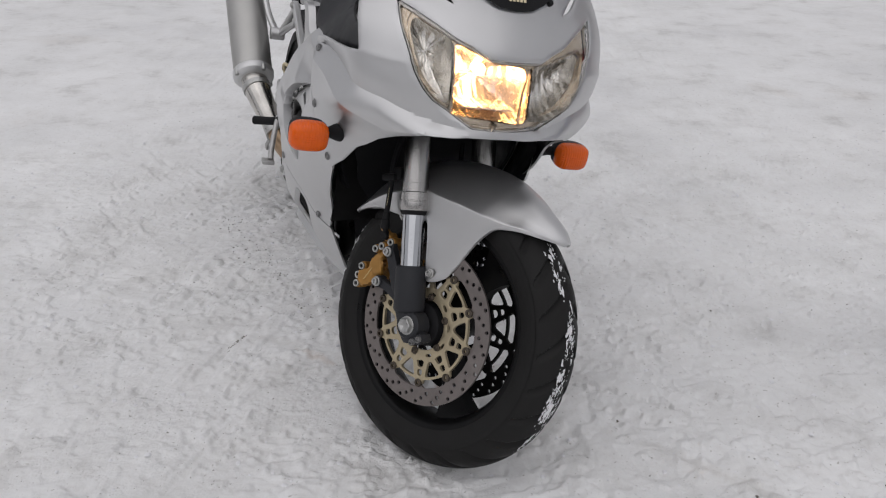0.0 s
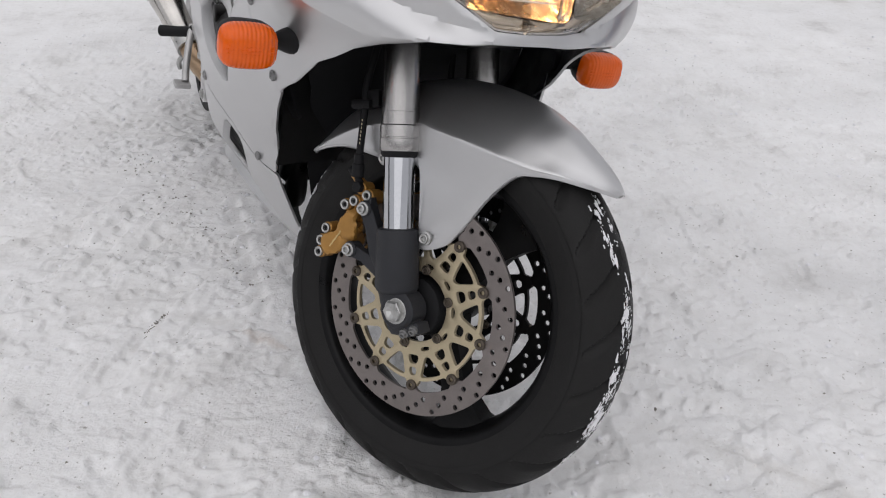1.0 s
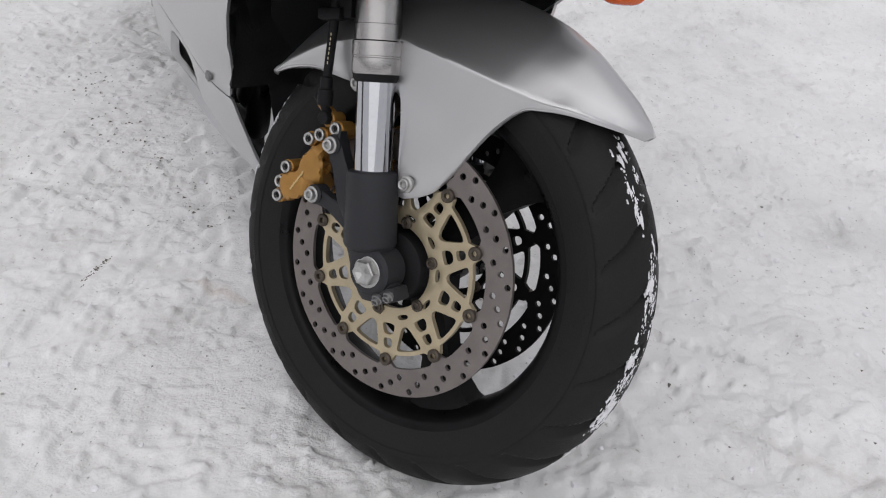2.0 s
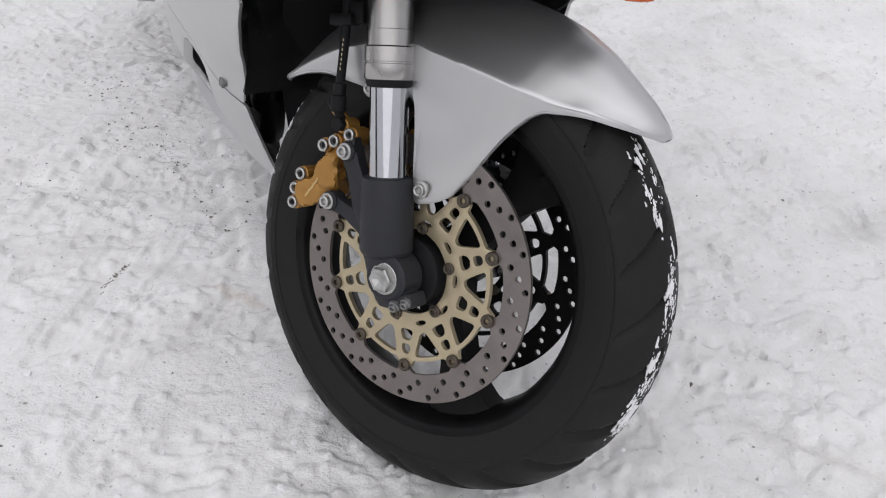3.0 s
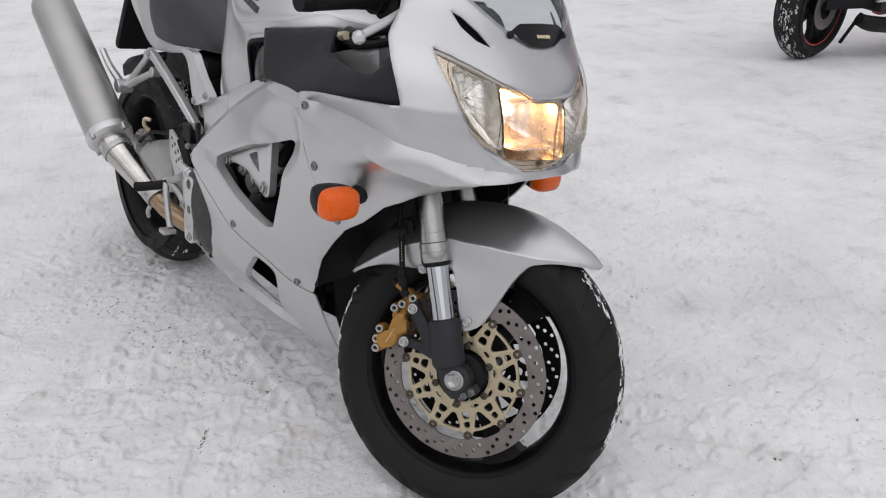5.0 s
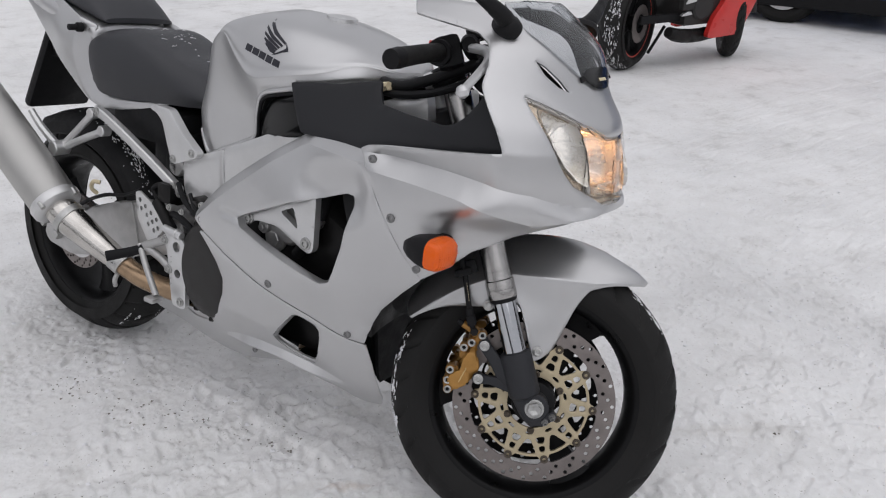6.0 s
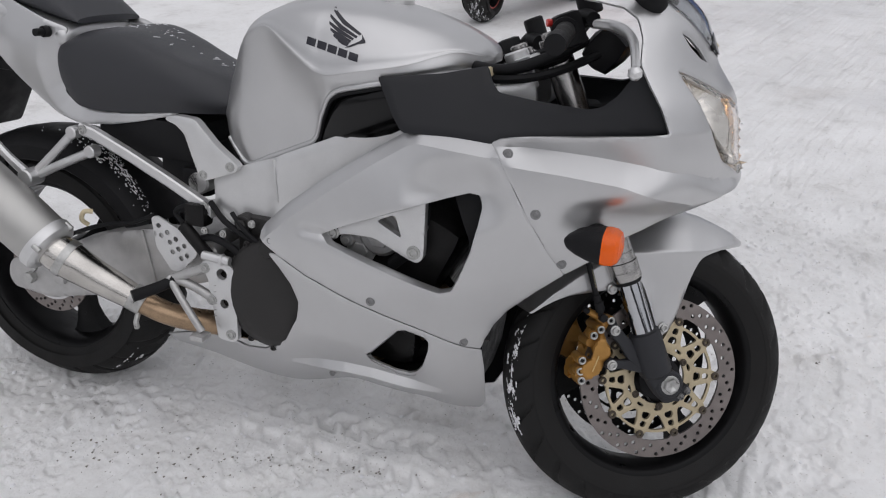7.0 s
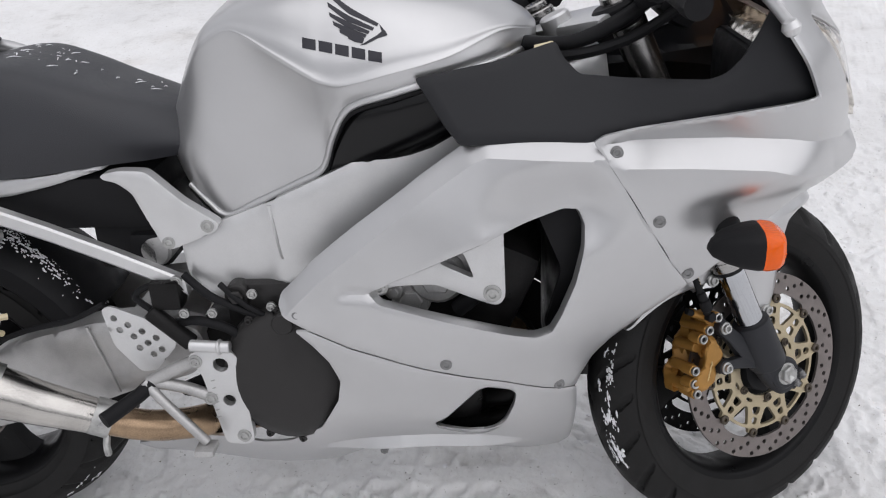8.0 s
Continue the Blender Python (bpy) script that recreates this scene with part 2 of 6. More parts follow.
def lathe(profile, n=64, axis="y"):
    """Turns (along, radius) pairs about an axis."""
    rings = []
    for a in np.linspace(0, 2 * math.pi, n, False):
        c, s = math.cos(a), math.sin(a)
        rings.append([{"y": (r * c, h, r * s), "x": (h, r * c, r * s), "z": (r * c, r * s, h)}[axis] for h, r in profile])
    m, V, F = len(profile), [p for r in rings for p in r], []
    for i in range(n):
        for j in range(m - 1):
            a, b = i * m + j, ((i + 1) % n) * m + j
            F.append((a, a + 1, b + 1, b))
    return V, F


def rod(a, b, r, n=14, bevel=0.15, r2=None):
    """A short round bar with broken edges."""
    a, b = Vector(a), Vector(b)
    r2 = r2 or r
    L = (b - a).length
    e = min(bevel * r, L * 0.3)
    g = lathe([(0, 0), (0, r - e), (e, r), (L - e, r2), (L, r2 - e), (L, 0)], n, "z")
    return moved(g, Matrix.Translation(a) @ (b - a).to_track_quat("Z", "Y").to_matrix().to_4x4())


def box(c, size, bevel=0.004, m=None):
    """A block with rounded edges, as (vertices, faces)."""
    bm = bmesh.new()
    bmesh.ops.create_cube(bm, size=1, matrix=Matrix.LocRotScale(c, None, size))
    if bevel:
        bmesh.ops.bevel(bm, geom=bm.edges, offset=bevel, segments=2, affect="EDGES", profile=0.6)
    V, F = [v.co.copy() for v in bm.verts], [tuple(v.index for v in f.verts) for f in bm.faces]
    bm.free()
    return moved((V, F), m) if m is not None else ([tuple(v) for v in V], F)


def hexbolt(r=0.006, h=0.005):
    """A flanged socket screw that points along y to the outside (minus y)."""
    return lathe([(0.003, 0), (0.003, r * 1.35), (-0.0012, r * 1.35), (-0.002, r), (-h, r * 0.95), (-h - 0.0006, r * 0.8), (-h, r * 0.55), (-h * 0.45, r * 0.5), (-h * 0.45, 0)], 16)


from mathutils.geometry import delaunay_2d_cdt


def inside(P, poly):
    """Which of the points P lie in a polygon."""
    x, y = P[:, 0][:, None], P[:, 1][:, None]
    a, b = poly, np.roll(poly, -1, 0)
    cross = (a[:, 1] > y) != (b[:, 1] > y)
    with np.errstate(divide="ignore", invalid="ignore"):
        xi = (b[:, 0] - a[:, 0]) * (y - a[:, 1]) / (b[:, 1] - a[:, 1]) + a[:, 0]
    return (cross & (x < xi)).sum(1) % 2 == 1


def edge_gap(P, loops):
    """The distance of each point from the nearest edge of the loops."""
    best = np.full(len(P), 9.0)
    for L in loops:
        a, d = L, np.roll(L, -1, 0) - L
        for i in range(0, len(P), 2000):
            q = P[i:i + 2000, None] - a[None]
            t = np.clip((q * d).sum(2) / np.maximum((d * d).sum(1), 1e-12), 0, 1)
            best[i:i + 2000] = np.minimum(best[i:i + 2000], np.linalg.norm(q - t[..., None] * d, axis=2).min(1))
    return best


def densify(poly, step, soften=2):
    out, P = [], np.array(poly, float)
    for a, b in zip(P, np.roll(P, -1, 0)):
        k = max(1, int(round(np.linalg.norm(b - a) / step)))
        out += [a + (b - a) * i / k for i in range(k)]
    out = np.array(out)
    for _ in range(soften):
        out = 0.25 * np.roll(out, 1, 0) + 0.5 * out + 0.25 * np.roll(out, -1, 0)
    return out


def sheet(outline, holes=(), step=0.012, soften=2, hole_step=None, creases=()):
    """A flat net of triangles inside an outline and round its holes: points, triangles, loops."""
    loops = [densify(outline, step * 0.6, soften)] + [densify(h, hole_step or step * 0.6, soften if hole_step is None else 0) for h in holes]
    lo, hi = loops[0].min(0), loops[0].max(0)
    gx, gy = np.meshgrid(np.arange(lo[0], hi[0], step), np.arange(lo[1], hi[1], step * 0.87))
    gx[1::2] += step / 2
    G = np.c_[gx.ravel(), gy.ravel()]
    G = G[inside(G, loops[0])]
    for h in loops[1:]:
        G = G[~inside(G, h)]
    G = G[edge_gap(G, loops) > step * 0.4]
    P, E = [], []
    for c in creases:
        L = np.array(c, float)
        s = np.r_[0, np.cumsum(np.linalg.norm(np.diff(L, axis=0), axis=1))]
        t = np.linspace(0, s[-1], max(2, int(s[-1] / (step * 0.7))))
        L = np.c_[np.interp(t, s, L[:, 0]), np.interp(t, s, L[:, 1])]
        L = L[inside(L, loops[0]) & (edge_gap(L, loops) > step * 0.3)]
        G = G[np.linalg.norm(G[:, None] - L[None], axis=2).min(1) > step * 0.45]
        k = len(P)
        P += [Vector(p) for p in L]
        E += [(k + i, k + i + 1) for i in range(len(L) - 1) if np.linalg.norm(L[i + 1] - L[i]) < step * 1.5]
    for L in loops:
        k = len(P)
        P += [Vector(p) for p in L]
        E += [(k + i, k + (i + 1) % len(L)) for i in range(len(L))]
    P += [Vector(p) for p in G]
    v, _, f, *_ = delaunay_2d_cdt(P, E, [], 0, 1e-6)
    v, f = np.array([tuple(p) for p in v]), np.array([tuple(t) for t in f if len(t) == 3])
    c = v[f].mean(1)
    keep = inside(c, loops[0])
    for h in loops[1:]:
        keep &= ~inside(c, h)
    return v, f[keep], loops


def shell(S, outline, holes=(), step=0.012, thick=0.003, round_=0.006, soften=2, extra=None, hole_step=None, creases=()):
    """A moulded panel: the surface S(u, v) -> points, cut to an outline with holes, its edges rolled inwards, with thickness."""
    uv, F, loops = sheet(outline, holes, step, soften, hole_step, creases)
    e = 0.002
    P = S(uv[:, 0], uv[:, 1])
    n = np.cross(S(uv[:, 0] + e, uv[:, 1]) - S(uv[:, 0] - e, uv[:, 1]), S(uv[:, 0], uv[:, 1] + e) - S(uv[:, 0], uv[:, 1] - e))
    n /= np.maximum(np.linalg.norm(n, axis=1), 1e-12)[:, None]
    gap = edge_gap(uv, loops)
    t = np.clip(1 - gap / round_, 0, 1)
    P = P - n * (round_ * (1 - np.sqrt(1 - 0.98 * t * t)))[:, None]
    if extra is not None:
        P = P - n * extra(uv, loops)[:, None]
    Q = P - n * (thick + round_ * 0.6 * (gap < 1e-4))[:, None]
    k = len(P)
    faces = [tuple(f) for f in F] + [(f[0] + k, f[2] + k, f[1] + k) for f in F]
    count = {}
    for f in F:
        for a, b in ((f[0], f[1]), (f[1], f[2]), (f[2], f[0])):
            count[(a, b)] = 1
    faces += [(b, a, a + k, b + k) for a, b in count if (b, a) not in count]
    return np.vstack([P, Q]).tolist(), faces


def plate(outline, holes=(), y0=0.0, y1=0.01, step=0.012, bevel=0.0012, soften=1, hole_step=None):
    """A flat plate in the x-z plane between y0 and y1 (y0 the outer face) with broken edges."""
    sign = 1 if y1 > y0 else -1

    def S(u, v):
        return np.c_[u, np.full(len(u), y0), v]
    V, F = shell(S, outline, holes, step, abs(y1 - y0), bevel, soften, hole_step=hole_step)
    if sign < 0:
        V = [(x, 2 * y0 - y, z) for x, y, z in V]
    return V, F


def ring_points(r, n, c=(0, 0), a0=0.0):
    return [(c[0] + r * math.cos(a), c[1] + r * math.sin(a)) for a in a0 + np.linspace(0, 2 * math.pi, n, False)]


def tps(points):
    """A smooth field w(x, z) through given (x, z, w)."""
    A = np.array(points, float)
    X, n = A[:, :2], len(A)

    def U(r2):
        return r2 * np.log(r2 + 1e-9)
    K = U(((X[:, None] - X[None]) ** 2).sum(2)) + 0.002 * np.eye(n)
    Q = np.c_[np.ones(n), X]
    c = np.linalg.solve(np.block([[K, Q], [Q.T, np.zeros((3, 3))]]), np.r_[A[:, 2], 0, 0, 0])

    def w(x, z):
        x, z = np.asarray(x, float), np.asarray(z, float)
        r2 = (x[..., None] - X[:, 0]) ** 2 + (z[..., None] - X[:, 1]) ** 2
        return U(r2) @ c[:n] + c[n] + c[n + 1] * x + c[n + 2] * z
    return w


def step01(a, b, x):
    t = np.clip((x - a) / (b - a), 0, 1)
    return t * t * (3 - 2 * t)


def section_loft(stations, k=5, m=6, sy=1.0):
    """Skin through half sections, mirrored: stations of (x, [(y, z), ...] from the bottom edge to the top middle)."""
    rows = np.array([[x, *[c for p in half for c in p]] for x, half in stations], float)
    L = spline(rows, k)
    rings = []
    for q in L:
        half = spline(q[1:].reshape(-1, 2), m)
        ring = [(q[0], -y, z) for y, z in half] + [(q[0], y, z) for y, z in half[-2::-1]]
        rings.append(ring)
    return skin(rings)


# ---- ground: packed snow ----
TABLES = [np.random.RandomState(k).rand(256, 256) * 2 - 1 for k in range(24)]


def lattice(X, Y, seed):
    """Smooth value noise, about one unit to a bump, between -1 and 1."""
    T = TABLES[seed]
    xi, yi = np.floor(X).astype(int), np.floor(Y).astype(int)
    fx, fy = X - xi, Y - yi
    fx, fy = fx * fx * (3 - 2 * fx), fy * fy * (3 - 2 * fy)
    g = [[T[(xi + i) % 256, (yi + j) % 256] for j in (0, 1)] for i in (0, 1)]
    return (g[0][0] * (1 - fx) + g[1][0] * fx) * (1 - fy) + (g[0][1] * (1 - fx) + g[1][1] * fx) * fy


def snow_height(X, Y):
    near = 1 / (1 + (np.hypot(X - 0.3, Y - 2.0) / 6) ** 2)
    h = 0.008 * lattice(X * 1.3, Y * 1.3, 1) + 0.006 * lattice(X * 4.1, Y * 4.1, 2) * near
    lumps = lattice(X * 13, Y * 13, 3) * 0.6 + lattice(X * 31, Y * 31, 4) * 0.4 + lattice(X * 67, Y * 71, 7) * 0.28
    trodden = 0.25 + 0.75 * step01(-0.2, 0.5, lattice(X * 1.7, Y * 1.7, 5))
    h += 0.0030 * lumps * trodden * near
    # clods: small sharp-edged crumbs in swarms
    swarm = step01(-0.25, 0.35, lattice(X * 2.3, Y * 2.3, 11) + 0.5 * lattice(X * 6.1, Y * 6.1, 12))
    crumbs = np.maximum(0, lattice(X * 55, Y * 55, 6) - 0.50) + 0.7 * np.maximum(0, lattice(X * 84 + 7, Y * 84, 8) - 0.55)
    h += 0.024 * crumbs * (0.15 + 0.85 * swarm) * near
    # a crust that has flaked off in plates and chips with steep rims
    plates = lattice(X * 6, Y * 8, 16) + 0.6 * lattice(X * 15, Y * 19, 17) + 0.4 * lattice(X * 41, Y * 37, 18)
    h += 0.0048 * step01(0.02, 0.09, plates) * step01(-0.1, 0.4, lattice(X * 1.2, Y * 1.2, 19)) * near
    chips = lattice(X * 21, Y * 26, 20) + 0.5 * lattice(X * 55, Y * 60, 21)
    h += 0.0055 * step01(0.44, 0.54, chips) * step01(-0.25, 0.25, lattice(X * 1.5, Y * 1.5, 22)) * near
    h -= 0.0050 * step01(0.52, 0.62, lattice(X * 17, Y * 15, 23) + 0.5 * lattice(X * 43, Y * 47, 16)) * step01(0.35, -0.2, lattice(X * 1.5, Y * 1.5, 22)) * near
    # scuffs: short scraped grooves with a raised lip, all ways
    for turn, seed in ((0.3, 9), (1.2, 10), (2.2, 13)):
        c, n = math.cos(turn), math.sin(turn)
        along, across = X * c + Y * n, Y * c - X * n
        mark = lattice(along * 7, across * 34, seed) + 0.3 * lattice(X * 40, Y * 40, 14)
        h += near * (0.0046 * step01(0.60, 0.72, mark) - 0.0050 * step01(-0.62, -0.74, mark)) * step01(-0.1, 0.3, lattice(X * 2.1 + seed, Y * 2.1, 15))
    # tread prints: chevron lugs beside the motorcycle, curved ones ahead of its wheel
    for x0, y0, dx, dy, long, wide, pitch, bend in ((-0.16, 1.80, -0.23, 0.973, 0.75, 0.130, 0.066, 0.9), (0.44, 1.585, 0.88, -0.47, 0.55, 0.075, 0.042, 0.7), (-0.62, 2.05, 0.25, 0.97, 0.7, 0.12, 0.06, 0.9)):
        s, c = (X - x0) * dx + (Y - y0) * dy, -(X - x0) * dy + (Y - y0) * dx
        s, c = s + 0.006 * lattice(X * 11, Y * 11, 8), c + 0.008 * lattice(X * 7, Y * 7, 11)
        band = step01(wide, wide * 0.85, np.abs(c)) * step01(-0.05, 0.04, s) * step01(long, long - 0.15, s) * step01(-0.75, 0.1, lattice(X * 6, Y * 6, 12))
        lug = step01(0.11, 0.20, np.abs(((s / pitch + bend * np.abs(c) / wide + 0.5 * (c > 0)) % 1) - 0.5)) * step01(0.02, 0.035, np.abs(np.abs(c) - wide * 0.45))
        h = h * (1 - 0.6 * band) - band * (0.009 - 0.019 * (1 - lug) * (0.7 + 0.3 * lattice(X * 19, Y * 19, 13)))
    # a ploughed ridge beside a rut
    s, c = (X - 0.50) * 0.82 - (Y - 1.375) * 0.57, (X - 0.50) * 0.57 + (Y - 1.375) * 0.82
    h += step01(-0.1, 0.05, s) * step01(1.6, 1.0, s) * (0.010 * np.exp(-((c + 0.008 * lattice(s * 9, s * 0, 14)) / 0.012) ** 2) - 0.008 * np.exp(-((c + 0.05) / 0.035) ** 2)) * (0.7 + 0.5 * lattice(X * 20, Y * 20, 15))
    # scraped ruts
    for x0, y0, dx, dy, w in ((-1.4, 2.2, 0.97, -0.24, 0.07), (0.6, 1.05, 0.94, -0.34, 0.05), (-0.9, 3.2, 0.8, 0.6, 0.09), (1.2, 2.6, 0.98, 0.2, 0.12)):
        s, c = (X - x0) * dx + (Y - y0) * dy, -(X - x0) * dy + (Y - y0) * dx
        h -= 0.010 * np.exp(-(c + 0.05 * lattice(s * 2, s * 0, 9)) ** 2 / (w * w * 0.4)) * step01(-0.1, 0.2, s) * step01(2.2, 1.4, s) * (0.6 + 0.4 * lattice(X * 16, Y * 16, 10))
    # the tyres press hollows
    for cx, cy in ((0.13, 1.42), (-0.41, 2.79)):
        h -= 0.026 * np.exp(-(((X - cx) ** 2 + (Y - cy) ** 2) / 0.20 ** 2) ** 1.5)
    # a trail of footprints further off
    for i in range(9):
        fx, fy = 2.75 + i * 0.2, 2.5 + 0.03 * math.sin(i * 2.1) + (0.03 if i % 2 else -0.03)
        h -= 0.012 * np.exp(-((X - fx) / 0.07) ** 4 - ((Y - fy) / 0.035) ** 4)
    return h


def spread(lo, hi, fine, limit, grow):
    mid = list(np.arange(lo, hi, fine))
    out, s = [], fine
    while (out[-1] if out else hi) < limit:
        s *= grow
        out.append((out[-1] if out else hi) + s)
    low, s = [], fine
    while (low[-1] if low else lo) > -limit:
        s *= grow
        low.append((low[-1] if low else lo) - s)
    return np.array(low[::-1] + mid + out)


def build_ground():
    xs, ys = spread(-1.1, 1.5, 0.0050, 900, 1.040), spread(0.55, 2.9, 0.0050, 900, 1.040)
    X, Y = np.meshgrid(xs, ys)
    Z = snow_height(X, Y)
    n, m = X.shape
    me = bpy.data.meshes.new("ground")
    i = np.arange(n * m).reshape(n, m)
    Q = np.stack([i[:-1, :-1], i[:-1, 1:], i[1:, 1:], i[1:, :-1]], -1).reshape(-1, 4)
    me.vertices.add(n * m)
    me.vertices.foreach_set("co", np.stack([X, Y, Z], -1).ravel())
    me.loops.add(Q.size)
    me.loops.foreach_set("vertex_index", Q.ravel())
    me.polygons.add(len(Q))
    me.polygons.foreach_set("loop_start", np.arange(0, Q.size, 4))
    me.polygons.foreach_set("use_smooth", np.ones(len(Q), bool))
    me.update(calc_edges=True)
    me.materials.append(SNOW)
    tagged(new("ground", me), "trodden packed snow with tyre prints and grit", "snow ground", kind="structure")


build_ground()

# ---- the silver sports motorcycle ----
# Its frame: x forwards, y to its left, z up from the rear tyre's foot; it leans to its left.
BIKE = Matrix(((0.29737, 0.94236, 0.15337, -0.43026), (-0.95469, 0.29552, 0.03527, 2.77558), (-0.01208, -0.15691, 0.98754, -0.02874), (0, 0, 0, 1)))
bike = new("motorcycle")
bike.matrix_world = BIKE
tagged(bike, "silver sports motorcycle leaning on packed snow with its headlamp lit", "motorcycle")
# The steered parts: origin in the front wheel's middle, z up along the fork, y along the axle to the left.
STEER = Matrix(((0.7828, -0.4682, -0.4099, 1.412), (0.518, 0.8553, 0.0124, 0.037), (0.3448, -0.2221, 0.912, 0.309), (0, 0, 0, 1)))


# ---- wheels ----
def tyre_geo(R, half, bead, n, groove, pitch):
    """A tyre with sweeping grooves in its round tread."""
    prof = [(-half * 0.80, bead - 0.004), (-half * 0.86, bead + 0.004), (-half * 0.97, bead + (R - bead) * 0.30), (-half, bead + (R - bead) * 0.46)]
    core = R - half
    for a in np.linspace(radians(6), radians(174), 41):
        prof.append((-half * math.cos(a), core + half * math.sin(a)))
    prof += [(-p[0], p[1]) for p in prof[3::-1]]
    prof = np.array(prof)
    th = np.linspace(0, 2 * math.pi, n, False)
    A, H = np.meshgrid(th, prof[:, 0], indexing="ij")
    Rr = np.repeat(prof[None, :, 1], n, 0)
    w = np.clip(H / half, -1, 1)
    side = np.arcsin(w)
    ph = (A * pitch / (2 * math.pi) + 0.95 * np.abs(side) ** 0.7 + 0.5 * (H > 0)) % 1.0
    cut = step01(groove, groove * 0.45, np.abs(ph - 0.5)) * step01(0.10, 0.2, np.abs(w)) * step01(0.97, 0.86, np.abs(w))
    tread = Rr > bead + (R - bead) * 0.5
    Rr = Rr - 0.009 * cut * tread
    V = np.stack([Rr * np.cos(A), H + 0.0012 * np.sign(H) * (np.abs(Rr - (bead + 0.016)) < 0.004), Rr * np.sin(A)], -1).reshape(-1, 3)
    m, F = len(prof), []
    for i in range(n):
        for j in range(m - 1):
            a, b = i * m + j, ((i + 1) % n) * m + j
            F.append((a, a + 1, b + 1, b))
    return V.tolist(), F


def rim_geo(half, bead, spokes, hub_r, hub_half):
    """A cast wheel: hollow rim, hub and broad forked spokes."""
    rim = lathe([(-half, bead + 0.006), (-half, bead - 0.006), (-half * 0.93, bead - 0.012), (-half * 0.6, bead - 0.019), (-half * 0.35, bead - 0.023), (half * 0.35, bead - 0.023), (half * 0.6, bead - 0.019),
                 (half * 0.93, bead - 0.012), (half, bead - 0.006), (half, bead + 0.006), (half * 0.9, bead + 0.004), (half * 0.55, bead - 0.014), (-half * 0.55, bead - 0.014), (-half * 0.9, bead + 0.004), (-half, bead + 0.006)], 96)
    hub = lathe([(-hub_half, 0.012), (-hub_half, hub_r * 0.8), (-hub_half * 0.9, hub_r * 0.95), (-hub_half * 0.5, hub_r), (hub_half * 0.5, hub_r), (hub_half * 0.9, hub_r * 0.95), (hub_half, hub_r * 0.8), (hub_half, 0.012)], 48)
    spokes_out = []
    for i in range(spokes):
        a = 2 * math.pi * i / spokes - 1.36
        rings = []
        for r, w, t in ((hub_r * 0.7, 0.030, 0.021), (hub_r + 0.03, 0.022, 0.017), (0.13, 0.021, 0.015), (bead - 0.055, 0.030, 0.016), (bead - 0.034, 0.040, 0.018), (bead - 0.018, 0.058, 0.021)):
            c = [(r, -w, -t), (r, -w * 0.5, -t * 1.25), (r, w * 0.5, -t * 1.25), (r, w, -t), (r, w, t), (r, w * 0.5, t * 1.25), (r, -w * 0.5, t * 1.25), (r, -w, t)]
            rings.append([(x * math.cos(a) - y * math.sin(a), z, x * math.sin(a) + y * math.cos(a)) for x, y, z in c])
        spokes_out.append(skin(rings))
    return rim, hub, spokes_out


def rotor_geo(r0, r1, thick, sets, rows, tab=0.006, turn=0.0):
    """A drilled brake rotor."""
    holes = []
    for k in range(sets):
        for r, off in rows:
            a = 2 * math.pi * (k + off) / sets
            holes.append(ring_points(0.0041, 10, (r * math.cos(a), r * math.sin(a))))
    # a scalloped inner edge that meets the bobbins
    inner = []
    for a in np.linspace(0, 2 * math.pi, 180, False):
        b = abs(((a * 10 / (2 * math.pi)) % 1) - 0.5)
        inner.append(((r0 - tab * step01(0.36, 0.43, b)) * math.cos(a + turn), (r0 - tab * step01(0.36, 0.43, b)) * math.sin(a + turn)))
    return plate(ring_points(r1, 160), [inner] + holes, -thick / 2, thick / 2, 0.010, 0.0006, 0, hole_step=0.004)


def wedge(r0, r1, a0, a1, b0, b1):
    """A window with round ends between two radii: angles a0..a1 inside, b0..b1 outside, in degrees."""
    pts = [(r0 * math.cos(radians(t)), r0 * math.sin(radians(t))) for t in np.linspace(a0, a1, 4)]
    pts += [(r1 * math.cos(radians(t)), r1 * math.sin(radians(t))) for t in np.linspace(b1, b0, 6)]
    P = densify(pts, 0.003, 4)
    return P.tolist()


def carrier_geo(thick=0.006):
    """The pale gold spider that carries a front rotor."""
    holes = []
    for k in range(10):
        c = 36 * k + 16
        holes.append(wedge(0.0765, 0.1075, c + 15.0, c + 21.0, c + 7.2, c + 28.8))
        holes.append(wedge(0.0735, 0.088, c - 8.0, c + 8.0, c - 4.5, c + 4.5))
        holes.append(wedge(0.0925, 0.1055, c - 4.4, c + 4.4, c - 3.0, c + 3.0))
        holes.append(wedge(0.0615, 0.0680, c + 10, c + 26, c + 10, c + 26))
    outer = []
    for a in np.linspace(0, 2 * math.pi, 240, False):
        b = abs((((a - radians(16)) * 10 / (2 * math.pi) + 0.5) % 1) - 0.5)
        r = 0.1125 + 0.0095 * step01(0.17, 0.10, b)
        outer.append((r * math.cos(a), r * math.sin(a)))
    return plate(outer, [ring_points(0.053, 60)] + holes, -thick / 2, thick / 2, 0.006, 0.001, 0, hole_step=0.0035)


